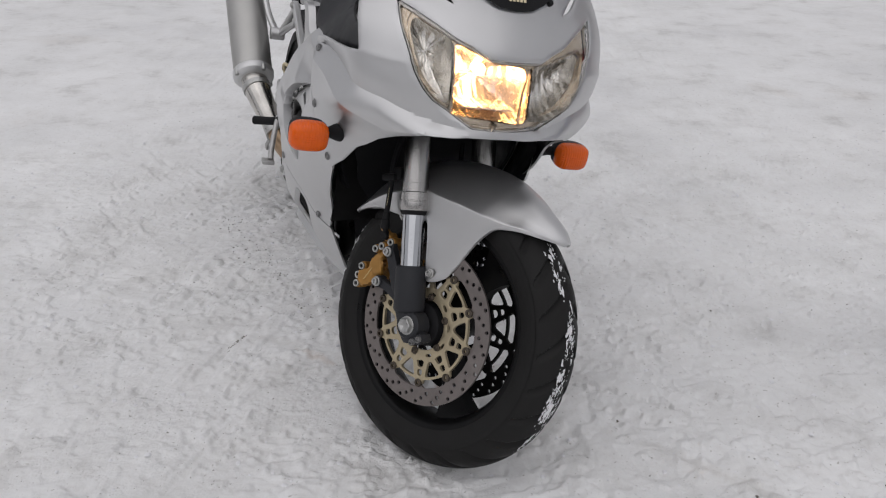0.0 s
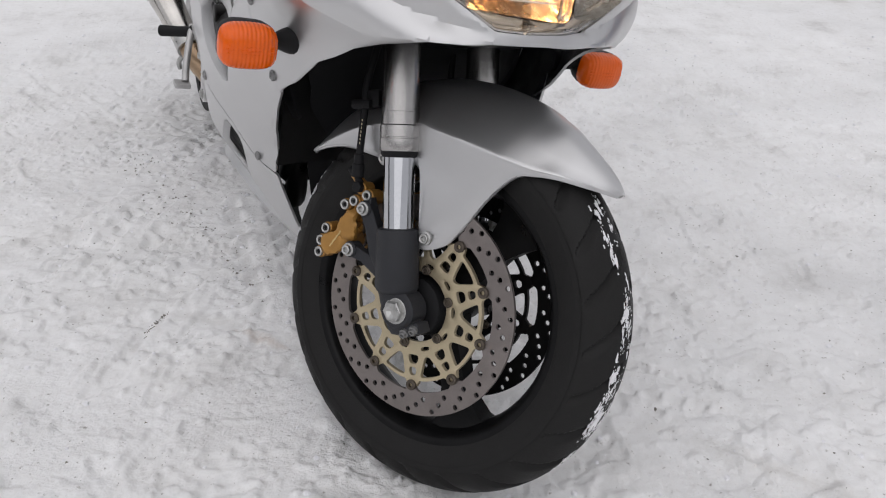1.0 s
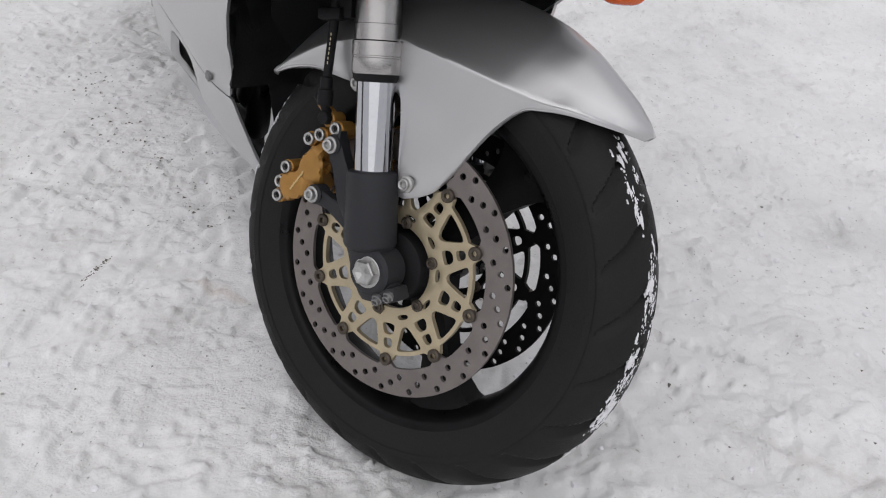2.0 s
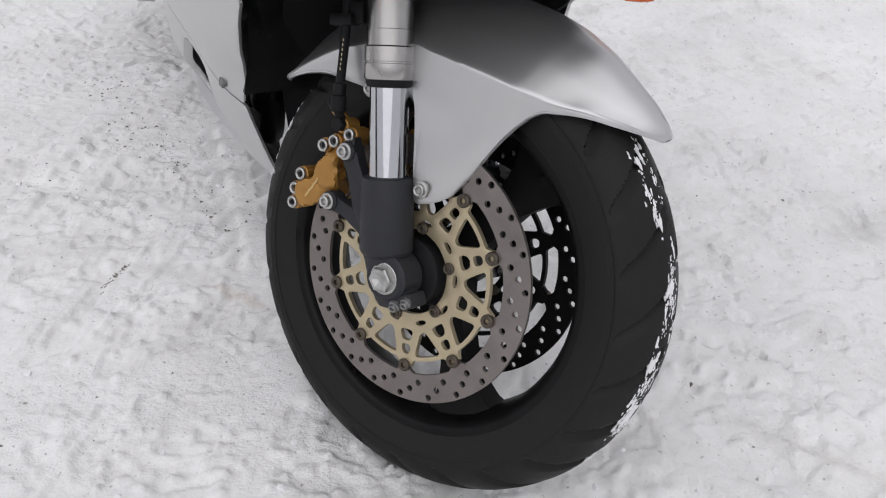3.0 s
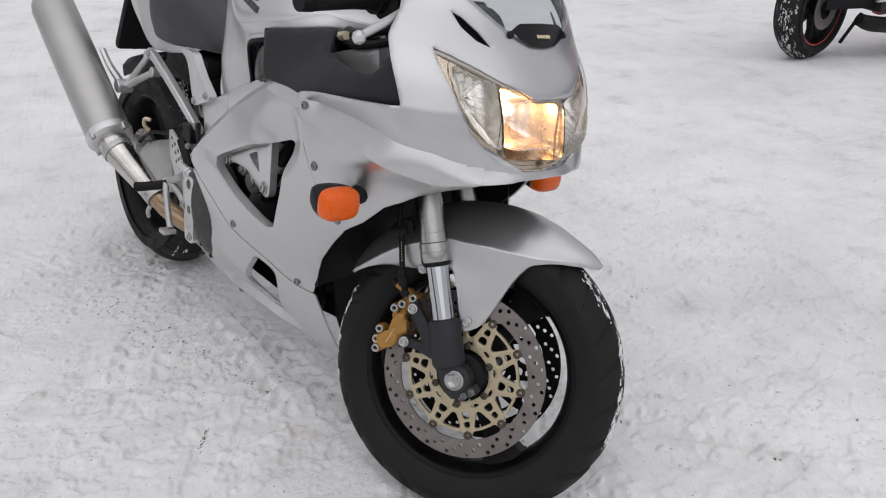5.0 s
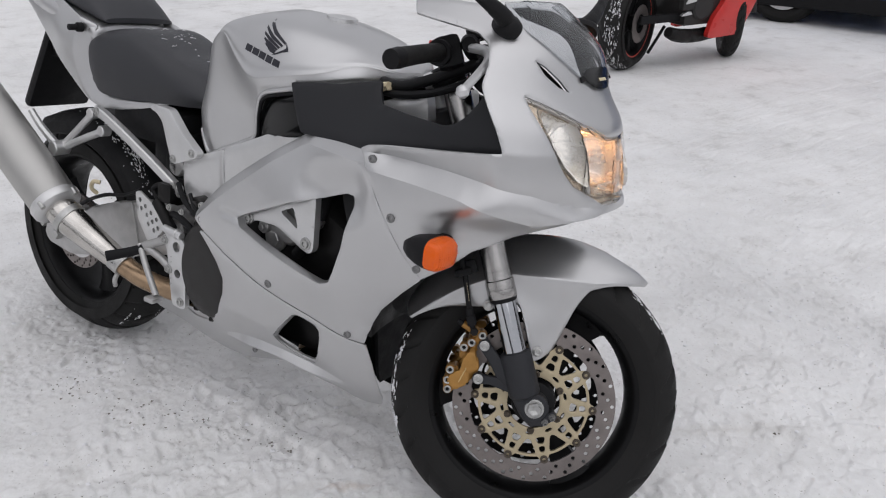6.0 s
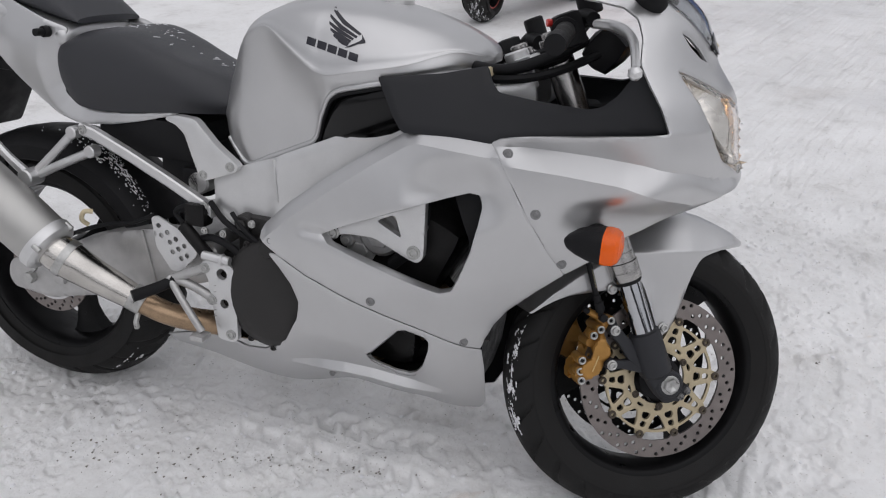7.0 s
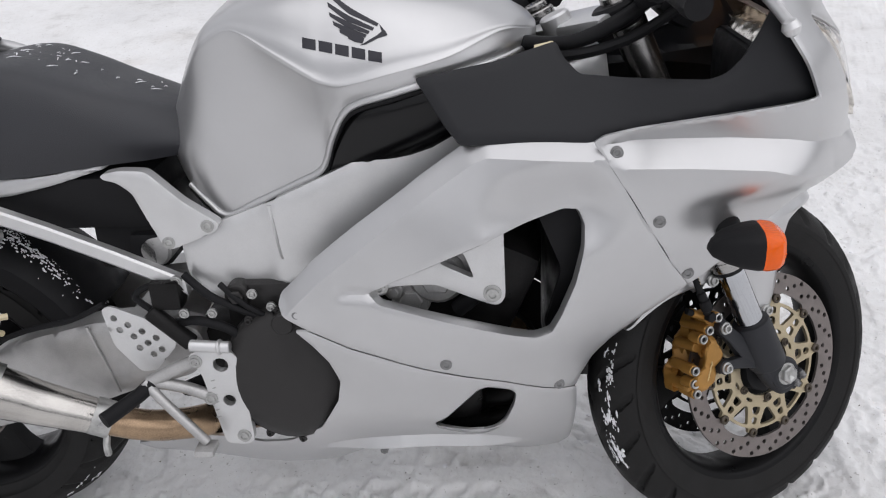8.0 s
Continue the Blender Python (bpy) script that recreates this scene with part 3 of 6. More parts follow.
def snow_lumps(R, half, spots, seed, count):
    """Snow that sticks to a tyre's shoulder: many small uneven crumbs."""
    rng = random.Random(seed)
    geos = []
    for i in range(count):
        if i % 9 == 0:
            a0, a1, w0, w1 = rng.choice(spots)
            ca, cw, ra, rw = rng.uniform(a0, a1), rng.uniform(w0, w1), rng.uniform(0.8, 4.0), rng.uniform(0.015, 0.05)
        a, w = radians(rng.gauss(ca, ra)), np.clip(rng.gauss(cw, rw), -0.98, 0.98) * half
        r = R - half + math.sqrt(max(0, half * half - w * w)) - 0.001
        s = rng.choice((0.0006, 0.0009, 0.0012, 0.0017, 0.0026))
        bm = bmesh.new()
        bmesh.ops.create_icosphere(bm, subdivisions=1, radius=1)
        m = Matrix.Translation((r * math.cos(a), w, r * math.sin(a))) @ Matrix.Rotation(-a, 4, "Y") @ Matrix.Diagonal((0.0016, s, s * rng.uniform(1, 4.5), 1))
        V = [m @ (v.co * rng.uniform(0.7, 1.3)) for v in bm.verts]
        geos.append(([tuple(v) for v in V], [tuple(v.index for v in f.verts) for f in bm.faces]))
        bm.free()
    return join(*geos)


def wheel(parent, name, m, dims, label):
    """A cast wheel: rim, with the hub and each spoke as its parts."""
    rim, hub, arms = rim_geo(*dims)
    w = part(name, moved(rim, m), WHEEL, parent, label)
    part("hub", moved(hub, m), WHEEL, w)
    for a in arms:
        part("spoke", moved(a, m), WHEEL, w)
    return w


def bolts(parent, poses, r=0.006, h=0.005, material=STEEL, name="bolt", label=""):
    """Alike screws on one mesh."""
    first = None
    for m in poses:
        if first is None:
            first = part(name, hexbolt(r, h), material, parent, label, m=m)
        else:
            again(first, m)


def at(x, y, z, m=Matrix.Identity(4)):
    return m @ Matrix.Translation((x, y, z))


ROWS3 = ((0.1580, 0.0), (0.1490, 0.34), (0.1400, 0.68))
front = wheel(bike, "front_wheel", STEER, (0.050, 0.216, 3, 0.040, 0.060), "black cast front wheel")
part("tyre", moved(tyre_geo(0.300, 0.060, 0.216, 620, 0.13, 24), STEER), RUBBER, front, "black road tyre with sweeping grooves")
tagged(part("stuck_snow", moved(snow_lumps(0.300, 0.060, ((8, 34, -0.42, -0.1), (-12, 12, -0.3, 0.1), (-32, -8, -0.36, -0.05), (-34, -14, -0.40, -0.1), (-50, -24, -0.3, 0.1), (140, 180, -0.60, -0.34), (150, 185, -0.5, -0.2)), 4, 700), STEER), CLUMP, front, "white snow stuck to the tread"), kind="stuff")
# The far disc and carrier get a near-black copy: their shade is coloured in.
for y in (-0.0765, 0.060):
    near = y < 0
    disc = part("brake_disc", moved(rotor_geo(0.1295, 0.1645, 0.0045, 23, ROWS3, 0.0085, radians(16)), STEER @ at(0, y, 0)), ROTOR if near else SHADE_DARK, front, "drilled steel brake disc" if near else "far brake disc, its shade put into a black colour")
    part("disc_carrier", moved(carrier_geo(), STEER @ at(0, y, 0)), CARRIER if near else SHADE_DARK, disc, "pale gold disc carrier" if near else "far disc carrier in the same shade-black colour")
    bob = [STEER @ at(0.1195 * math.cos(radians(36 * k + 16)), y - 0.003 * (1 if y < 0 else -1), 0.1195 * math.sin(radians(36 * k + 16))) for k in range(10)]
    first = part("bobbin", lathe([(-0.004, 0.0035), (-0.0045, 0.0065), (-0.003, 0.0082), (0.003, 0.0082), (0.0045, 0.0065), (0.004, 0.0035), (-0.004, 0.0035)], 18), BOBBIN, disc, m=bob[0])
    for m in bob[1:]:
        again(first, m)
    bolts(disc, [STEER @ at(0.058 * math.cos(radians(60 * k + 12)), y - 0.004, 0.058 * math.sin(radians(60 * k + 12))) for k in range(6)], 0.0055, 0.004, BOBBIN)
part("hub_cap", moved(lathe([(-0.086, 0.0), (-0.086, 0.037), (-0.083, 0.043), (-0.058, 0.046)], 40), STEER), BLACK, front)

rear = wheel(bike, "rear_wheel", at(0, 0, 0.311), (0.075, 0.216, 3, 0.050, 0.070), "black cast rear wheel")
part("tyre", moved(tyre_geo(0.311, 0.092, 0.216, 480, 0.09, 24), at(0, 0, 0.311)), RUBBER, rear, "wide black rear tyre")
tagged(part("stuck_snow", moved(snow_lumps(0.311, 0.092, ((-60, -35, -0.7, 0.2),), 9, 60), at(0, 0, 0.311)), CLUMP, rear, "white snow stuck to the tread"), kind="stuff")
rdisc = part("brake_disc", moved(rotor_geo(0.078, 0.110, 0.005, 18, ((0.104, 0.0), (0.095, 0.33), (0.087, 0.66))), at(0, -0.085, 0.311)), ROTOR, rear, "drilled steel brake disc")
part("disc_carrier", moved(plate(ring_points(0.080, 40), [ring_points(0.03, 24)] + [wedge(0.042, 0.066, c + 8, c + 52, c + 12, c + 48) for c in range(0, 360, 60)], -0.003, 0.003, 0.008, 0.001, 0, hole_step=0.004), at(0, -0.085, 0.311)), ALLOY, rdisc)

# ---- fork, axle, caliper, front fender ----
FX = -0.013  # the fork legs stand just behind the axle
for y in (-0.110, 0.110):
    o = 1 if y < 0 else -1  # inwards
    fork = part("fork_tube", moved(join(rod((FX, y, 0.262), (FX, y, 0.70), 0.0265, 40, 0.08), rod((FX, y, 0.70), (FX, y, 0.712), 0.019, 24)), STEER), TUBE, bike, "brushed alloy upper fork tube")
    part("seal_collar", moved(moved(lathe([(0.226, 0.0215), (0.226, 0.0280), (0.228, 0.0292), (0.2435, 0.0292), (0.2442, 0.0284), (0.2458, 0.0284), (0.2465, 0.0292), (0.262, 0.0292), (0.2635, 0.0272), (0.281, 0.0272), (0.2815, 0.0266)], 40, "z"), at(FX, y, 0)), STEER), TUBE, fork, "turned alloy seal collar")
    part("dust_seal", moved(moved(lathe([(0.217, 0.0222), (0.218, 0.0250), (0.222, 0.0272), (0.226, 0.0276)], 40, "z"), at(FX, y, 0)), STEER), BLACK, fork, "black rubber dust seal")
    part("stanchion", moved(rod((FX, y, 0.09), (FX, y, 0.225), 0.0225, 40, 0.02), STEER), CHROME, fork, "chrome inner fork tube")
    leg = part("fork_leg", moved(join(
        moved(lathe([(0.022, 0.0), (0.022, 0.024), (0.026, 0.0295), (0.031, 0.0318), (0.108, 0.0312), (0.1145, 0.0298), (0.1165, 0.026), (0.1165, 0.0222)], 40, "z"), at(FX, y, 0)),
        skin([[(FX * k + (c + 0.002) * np.sign(math.cos(a)) * abs(math.cos(a)) ** 0.75, y + w * np.sign(math.sin(a)) * abs(math.sin(a)) ** 0.75, z) for a in np.linspace(0, 2 * math.pi, 24, False)] for z, c, w, k in ((0.032, 0.027, 0.026, 1.0), (0.018, 0.0245, 0.022, 0.9), (0.0, 0.026, 0.020, 0.5), (-0.018, 0.0265, 0.019, 0.0), (-0.030, 0.024, 0.018, -0.3), (-0.036, 0.020, 0.015, -0.3))]),
        rod((0, y - 0.021, 0), (0, y + 0.021, 0), 0.0285, 32),
        box((0.020, y - 0.002, -0.027), (0.038, 0.030, 0.018), 0.005, Matrix.Translation((0.02, 0, -0.027)) @ pose(0, 0, 0, 0, -18, 0) @ Matrix.Translation((-0.02, 0, 0.027)))), STEER), LEG, fork, "dark grey cast fork leg")
    bolts(leg, [STEER @ at(x, y - 0.017, z) @ pose(0, 0, 0, 30, 0, 0) for x, z in ((0.014, -0.031), (0.030, -0.025))], 0.0052, 0.006, SCREW)
    # the open cast bracket that holds the caliper
    part("caliper_bracket", moved(join(
        skin([[(x + u * w, y + 0.002 * o + v * t, z + u * w * 0.8) for u, v in ((-1, -0.8), (-0.8, -1), (0.8, -1), (1, -0.8), (1, 0.8), (0.8, 1), (-0.8, 1), (-1, 0.8))] for x, z, w, t in ((-0.067, 0.152, 0.007, 0.007), (-0.069, 0.141, 0.0095, 0.009), (-0.060, 0.118, 0.009, 0.009), (-0.048, 0.085, 0.012, 0.011), (-0.030, 0.060, 0.014, 0.013))]),
        skin([[(x + u * w * 0.4, y + 0.002 * o + v * t, z + u * w) for u, v in ((-1, -0.8), (-0.8, -1), (0.8, -1), (1, -0.8), (1, 0.8), (0.8, 1), (-0.8, 1), (-1, 0.8))] for x, z, w, t in ((-0.106, 0.080, 0.006, 0.007), (-0.096, 0.078, 0.0095, 0.009), (-0.075, 0.070, 0.0075, 0.008), (-0.050, 0.058, 0.011, 0.010), (-0.028, 0.046, 0.014, 0.012))]),
        rod((-0.069, y - 0.010, 0.141), (-0.069, y + 0.012, 0.141), 0.012, 18), rod((-0.096, y - 0.010, 0.079), (-0.096, y + 0.012, 0.079), 0.012, 18)), STEER), LEG, leg, "open cast caliper bracket")
    bolts(leg, [STEER @ at(x, y - 0.011, z) for x, z in ((-0.069, 0.141), (-0.096, 0.079))], 0.0075, 0.007, STEEL)
part("front_axle", moved(join(rod((0, -0.124, 0), (0, 0.124, 0), 0.0125, 20), lathe([(-0.125, 0.0), (-0.125, 0.0195), (-0.1275, 0.0205), (-0.1305, 0.0200), (-0.1315, 0.0180), (-0.1315, 0.0)], 36),
     lathe([(-0.1312, 0.0), (-0.1312, 0.0158), (-0.1385, 0.0156), (-0.1405, 0.0140), (-0.1405, 0.0105), (-0.1375, 0.0030), (-0.1375, 0.0)], 6)), STEER), STEEL, bike, "zinc axle with a flanged hexagon head", sharp=20)


CALIPER = [(-0.063, 0.164), (-0.060, 0.153), (-0.072, 0.146), (-0.085, 0.142), (-0.087, 0.122), (-0.085, 0.104), (-0.090, 0.091), (-0.104, 0.080), (-0.126, 0.066), (-0.154, 0.062), (-0.170, 0.067), (-0.166, 0.086), (-0.157, 0.098), (-0.146, 0.102), (-0.128, 0.106), (-0.123, 0.118), (-0.117, 0.128), (-0.104, 0.138), (-0.095, 0.146), (-0.090, 0.158), (-0.078, 0.166)]
LUGS = [(-0.093, 0.151), (-0.110, 0.145), (-0.147, 0.107), (-0.157, 0.088), (-0.161, 0.070), (-0.069, 0.160)]


def caliper_geo():
    """A four-piston caliper: two swellings along the rotor's edge, screw lugs, bridges and the inner half."""
    def S(u, v):
        d = np.min([np.hypot(u - a, v - b) for a, b in ((-0.135, 0.086), (-0.104, 0.114))], axis=0)
        return np.c_[u, -0.106 - 0.011 * step01(0.031, 0.017, d), v]
    outer = shell(S, CALIPER, (), 0.0045, 0.022, 0.005, 2)
    inner = ([(x - 0.004, -0.043 - (y + 0.106) * 0.8, z) for x, y, z in outer[0]], outer[1])
    lugs = [rod((x, -0.111, z), (x, -0.085, z), 0.0092, 18, 0.2) for x, z in LUGS]
    bridge = [rod((x, -0.095, z), (x, -0.048, z), r, 12) for x, z, r in ((-0.140, 0.101, 0.009), (-0.116, 0.128, 0.009), (-0.158, 0.078, 0.010), (-0.093, 0.152, 0.008))]
    arm = tube([(-0.074, -0.098, 0.158), (-0.088, -0.099, 0.175), (-0.102, -0.100, 0.190)], [0.0085, 0.0075, 0.0070], 5, 12)
    boss = rod((-0.082, -0.088, 0.170), (-0.082, -0.112, 0.170), 0.0095, 18)
    return outer, inner, join(arm, boss), lugs, bridge


for flip in (1, -1):
    T = STEER @ Matrix.Diagonal((1, flip, 1, 1))
    outer_half, inner_half, hose_arm, lugs, bridges = caliper_geo()
    cal = part("brake_caliper", moved(outer_half, T), GOLD, bike, "gold-painted four-piston brake caliper")
    part("inner_half", moved(inner_half, T), GOLD, cal)
    part("hose_arm", moved(hose_arm, T), GOLD, cal)
    for g in lugs:
        part("screw_lug", moved(g, T), GOLD, cal)
    for g in bridges:
        part("bridge", moved(g, T), GOLD, cal)
    for x, z in LUGS:
        part("caliper_screw", moved(lathe([(-0.1105, 0.0), (-0.1105, 0.0076), (-0.1125, 0.0080), (-0.1150, 0.0076), (-0.1158, 0.0062), (-0.1150, 0.0046), (-0.1118, 0.0042), (-0.1118, 0.0)], 20), T @ at(x, 0, z)), STEEL, cal, "bright socket screw")
        part("socket", moved(lathe([(-0.1112, 0.0), (-0.1124, 0.0040), (-0.1124, 0.0)], 6), T @ at(x, 0, z)), BLACK, cal)
    part("bleed_nipple", moved(rod((-0.100, -0.100, 0.187), (-0.110, -0.1005, 0.199), 0.0055, 12), T), BLACK, cal, "black rubber bleed cap")
    if flip > 0:
        for k in range(6):
            a = radians(48)
            part("letter_bar", moved(box((0, 0, 0), (0.0022, 0.0012, 0.0068), 0.0003), T @ at(-0.1335 + 0.0052 * k * math.cos(a), -0.1172, 0.083 + 0.0052 * k * math.sin(a)) @ pose(0, 0, 0, 0, 24 if k % 2 else 40, 0)), FAINT, cal)
    hose = part("brake_hose", moved(tube([(-0.084, -0.110, 0.178), (-0.084, -0.116, 0.188), (-0.0825, -0.115, 0.218), (-0.079, -0.113, 0.257), (-0.076, -0.112, 0.289), (-0.074, -0.108, 0.330), (-0.055, -0.09, 0.42)], 0.0056, 8, 12), T), BLACK, bike, "black rubber brake hose")
    part("hose_union", moved(join(rod((-0.084, -0.1165, 0.186), (-0.083, -0.116, 0.206), 0.0092, 14), rod((-0.083, -0.116, 0.204), (-0.0825, -0.115, 0.220), 0.0075, 14), rod((-0.083, -0.108, 0.172), (-0.083, -0.121, 0.172), 0.0088, 6)), T), BLACK, hose, "black hose union")
    part("hose_clamp", moved(join(box((-0.078, -0.112, 0.292), (0.034, 0.020, 0.014), 0.004), box((-0.060, -0.108, 0.300), (0.022, 0.014, 0.026), 0.005)), T), BLACK, hose)
    for k in range(7):
        z = 0.236 + 0.0055 * k
        part("marking", moved(box((0, -0.0054, 0), (0.0010, 0.0008, 0.0032), 0.0002), T @ at(float(np.interp(z, [0.218, 0.257, 0.289], [-0.0825, -0.079, -0.076])) + 0.002, float(np.interp(z, [0.218, 0.257, 0.289], [-0.115, -0.113, -0.112])), z)), PALE, hose)

FENDER = [  # angle about the axle, half width, crease radius, lower edge, crown radius
    (29, 0.006, 0.314, 0.312, 0.321), (32, 0.026, 0.308, 0.305, 0.325), (36, 0.044, 0.299, 0.295, 0.329), (41, 0.058, 0.290, 0.284, 0.332), (46, 0.068, 0.2775, 0.268, 0.334), (50, 0.075, 0.2695, 0.250, 0.335), (53, 0.080, 0.2655, 0.205, 0.335), (55, 0.083, 0.2635, 0.150, 0.335),
    (58, 0.087, 0.2610, 0.119, 0.336), (64, 0.092, 0.2580, 0.103, 0.336), (72, 0.098, 0.2572, 0.094, 0.336), (79, 0.101, 0.2600, 0.092, 0.336), (82, 0.102, 0.2620, 0.105, 0.336), (84, 0.1025, 0.2645, 0.160, 0.336), (86.5, 0.1025, 0.2670, 0.205, 0.336),
    (94, 0.102, 0.268, 0.214, 0.336), (103, 0.100, 0.272, 0.222, 0.335), (111, 0.097, 0.278, 0.240, 0.334), (119, 0.093, 0.284, 0.265, 0.332), (126, 0.088, 0.292, 0.285, 0.329), (131, 0.082, 0.300, 0.298, 0.325), (133, 0.074, 0.304, 0.302, 0.318)]


def fender_geo():
    L = spline([(q[0] + 3.0 * max(0.0, 1 - (q[0] - 29) / 40), q[1], *[r + 0.013 * max(0.0, 1 - (q[0] - 29) / 14) for r in q[2:]]) for q in FENDER], 4)
    out, inn = [], []
    for k, (rings, d) in enumerate(((out, 0.0), (inn, 0.003))):
        for ang, w, rc, rb, rt in L:
            a = radians(ang)
            half = [(w * 0.985 - 0.002, rb), (w, rb + (rc - rb) * 0.12), (w * 1.0, rb + (rc - rb) * 0.55), (w, rc - 0.006 * min(1, (rc - rb) / 0.02)), (w + 0.0014, rc - 0.001), (w + 0.0004, rc + 0.0014), (w * 0.965, rc + (rt - rc) * 0.075), (w * 0.76, rc + (rt - rc) * 0.42), (w * 0.5, rc + (rt - rc) * 0.78), (w * 0.2, rt - 0.002), (0, rt)]
            pts = [(-p[0], p[1]) for p in half] + [(p[0], p[1]) for p in half[-2::-1]]
            rings.append([((r - d) * math.cos(a), y * (1 - d * 6), (r - d) * math.sin(a)) for y, r in pts])
    n = len(out[0])
    V1, F1 = skin(out, closed=False)
    V2, F2 = skin(inn, closed=False)
    V, F = join((V1, F1), (V2, [tuple(reversed(f)) for f in F2]))
    k = len(V1)
    edge = [(i * n, (i + 1) * n) for i in range(len(out) - 1)] + [((i + 1) * n + n - 1, i * n + n - 1) for i in range(len(out) - 1)]
    edge += [(j + 1, j) for j in range(n - 1)] + [((len(out) - 1) * n + j, (len(out) - 1) * n + j + 1) for j in range(n - 1)]
    F += [(a, b, b + k, a + k) for a, b in edge]
    return V, F


fender = part("front_fender", moved(fender_geo(), STEER), PAINT, bike, "silver-painted front mudguard")
bolts(fender, [STEER @ at(0.030, -0.1035, 0.104), STEER @ at(0.030, 0.101, 0.104), STEER @ at(-0.045, -0.1035, 0.215)], 0.0075, 0.006)

# ---- fairing surfaces ----
# half width of the right and left flank over the side view (x, z)
FLANK = tps([(0.698, 0.553, 0.256), (0.804, 0.588, 0.252), (0.913, 0.471, 0.255), (1.07, 0.522, 0.250), (1.106, 0.708, 0.259), (1.145, 0.788, 0.256), (1.203, 0.692, 0.255), (1.257, 0.591, 0.222), (1.085, 0.396, 0.192),
             (1.0, 0.41, 0.215), (0.795, 0.249, 0.171), (0.58, 0.275, 0.168), (0.93, 0.80, 0.225), (1.116, 0.806, 0.248), (0.667, 0.58, 0.246), (0.73, 0.415, 0.222), (0.95, 0.195, 0.105), (1.10, 0.215, 0.085),
             (1.13, 0.30, 0.125), (1.14, 0.42, 0.163), (0.65, 0.19, 0.105), (0.45, 0.235, 0.115), (1.0, 0.29, 0.168), (0.88, 0.72, 0.245), (0.36, 0.20, 0.09), (0.80, 0.16, 0.05), (1.05, 0.16, 0.04)])


def flank(u, v):
    return np.c_[u, -FLANK(u, v), v]


def line_gap(uv, line):
    """Distance from an open line of points."""
    L = np.array(line, float)
    best = np.full(len(uv), 9.0)
    for a, b in zip(L[:-1], L[1:]):
        d = b - a
        q = uv - a
        t = np.clip((q @ d) / (d @ d), 0, 1)
        best = np.minimum(best, np.linalg.norm(q - t[:, None] * d, axis=1))
    return best


SIDE_TOP = [(0.669, 0.581), (0.721, 0.630), (0.792, 0.686), (0.881, 0.753), (0.945, 0.796), (0.976, 0.808), (1.05, 0.806), (1.119, 0.805)]
SIDE = SIDE_TOP + [(1.158, 0.746), (1.201, 0.676), (1.234, 0.620), (1.264, 0.577), (1.220, 0.536), (1.189, 0.504), (1.162, 0.476), (1.136, 0.437), (1.120, 0.400), (1.112, 0.377), (1.085, 0.384), (1.022, 0.409), (0.960, 0.435), (0.912, 0.453),
                   (0.846, 0.472), (0.771, 0.496), (0.711, 0.530), (0.679, 0.549), (0.667, 0.566)]
WINDOW = [(0.804, 0.586), (0.843, 0.607), (0.956, 0.658), (1.040, 0.693), (1.081, 0.708), (1.102, 0.706), (1.112, 0.686), (1.111, 0.657), (1.100, 0.601), (1.081, 0.547), (1.068, 0.519), (1.046, 0.511), (1.009, 0.520), (0.942, 0.539), (0.871, 0.557), (0.821, 0.570)]


def beside(line, d):
    """A line beside another one, d to its right."""
    L = np.array(line, float)
    t = np.gradient(L, axis=0)
    t /= np.linalg.norm(t, axis=1)[:, None]
    return L + d * np.c_[t[:, 1], -t[:, 0]]


def ramp01(a, b, x):
    return np.clip((x - a) / (b - a), 0, 1)


def side_relief(uv, loops):
    """A crisp chamfer along the upper edge, a rolled lip round the window, and a hollow that runs into its upper corner."""
    top = 0.78 * np.clip(0.028 - line_gap(uv, SIDE_TOP), 0, 1)
    dish = 0.027 * step01(0.075, 0.0, line_gap(uv, [(1.03, 0.695), (1.10, 0.712)])) + 0.005 * step01(0.016, 0.0, line_gap(uv, [(0.770, 0.589), (0.81, 0.586)]))
    return top + dish


LOWER = [(1.114, 0.374), (1.117, 0.320), (1.115, 0.260), (1.111, 0.215), (1.095, 0.186), (1.05, 0.174), (0.95, 0.162), (0.80, 0.155), (0.62, 0.160), (0.48, 0.185), (0.36, 0.195), (0.335, 0.212), (0.40, 0.235), (0.463, 0.255), (0.549, 0.274), (0.591, 0.264),
         (0.639, 0.273), (0.702, 0.318), (0.738, 0.383), (0.747, 0.426), (0.735, 0.466), (0.714, 0.500), (0.692, 0.527), (0.711, 0.5272), (0.771, 0.4935), (0.846, 0.4695), (0.912, 0.4505), (0.960, 0.4325), (1.022, 0.4065), (1.085, 0.3815)]
SLOT = [(0.887, 0.327), (0.927, 0.373), (0.958, 0.407), (0.972, 0.411), (0.986, 0.406), (1.009, 0.397), (1.017, 0.386), (1.014, 0.361), (1.0, 0.318), (0.983, 0.288), (0.967, 0.274), (0.942, 0.276), (0.911, 0.296), (0.893, 0.311)]


FOLD = [(0.66, 0.240), (0.711, 0.255), (0.78, 0.267), (0.83, 0.271), (0.888, 0.265), (0.958, 0.246), (1.032, 0.234), (1.06, 0.231)]


def lower_relief(uv, loops):
    # a narrow ledge, and below it the belly turns in
    fold = np.interp(uv[:, 0], [q[0] for q in FOLD], [q[1] for q in FOLD])
    up = uv[:, 1] - fold
    keel = (0.017 * ramp01(0.0, 0.009, up) * step01(0.10, 0.02, up) + 0.30 * np.clip(-up, 0, 0.07)) * step01(0.66, 0.80, uv[:, 0]) * step01(1.06, 0.95, uv[:, 0])
    return keel


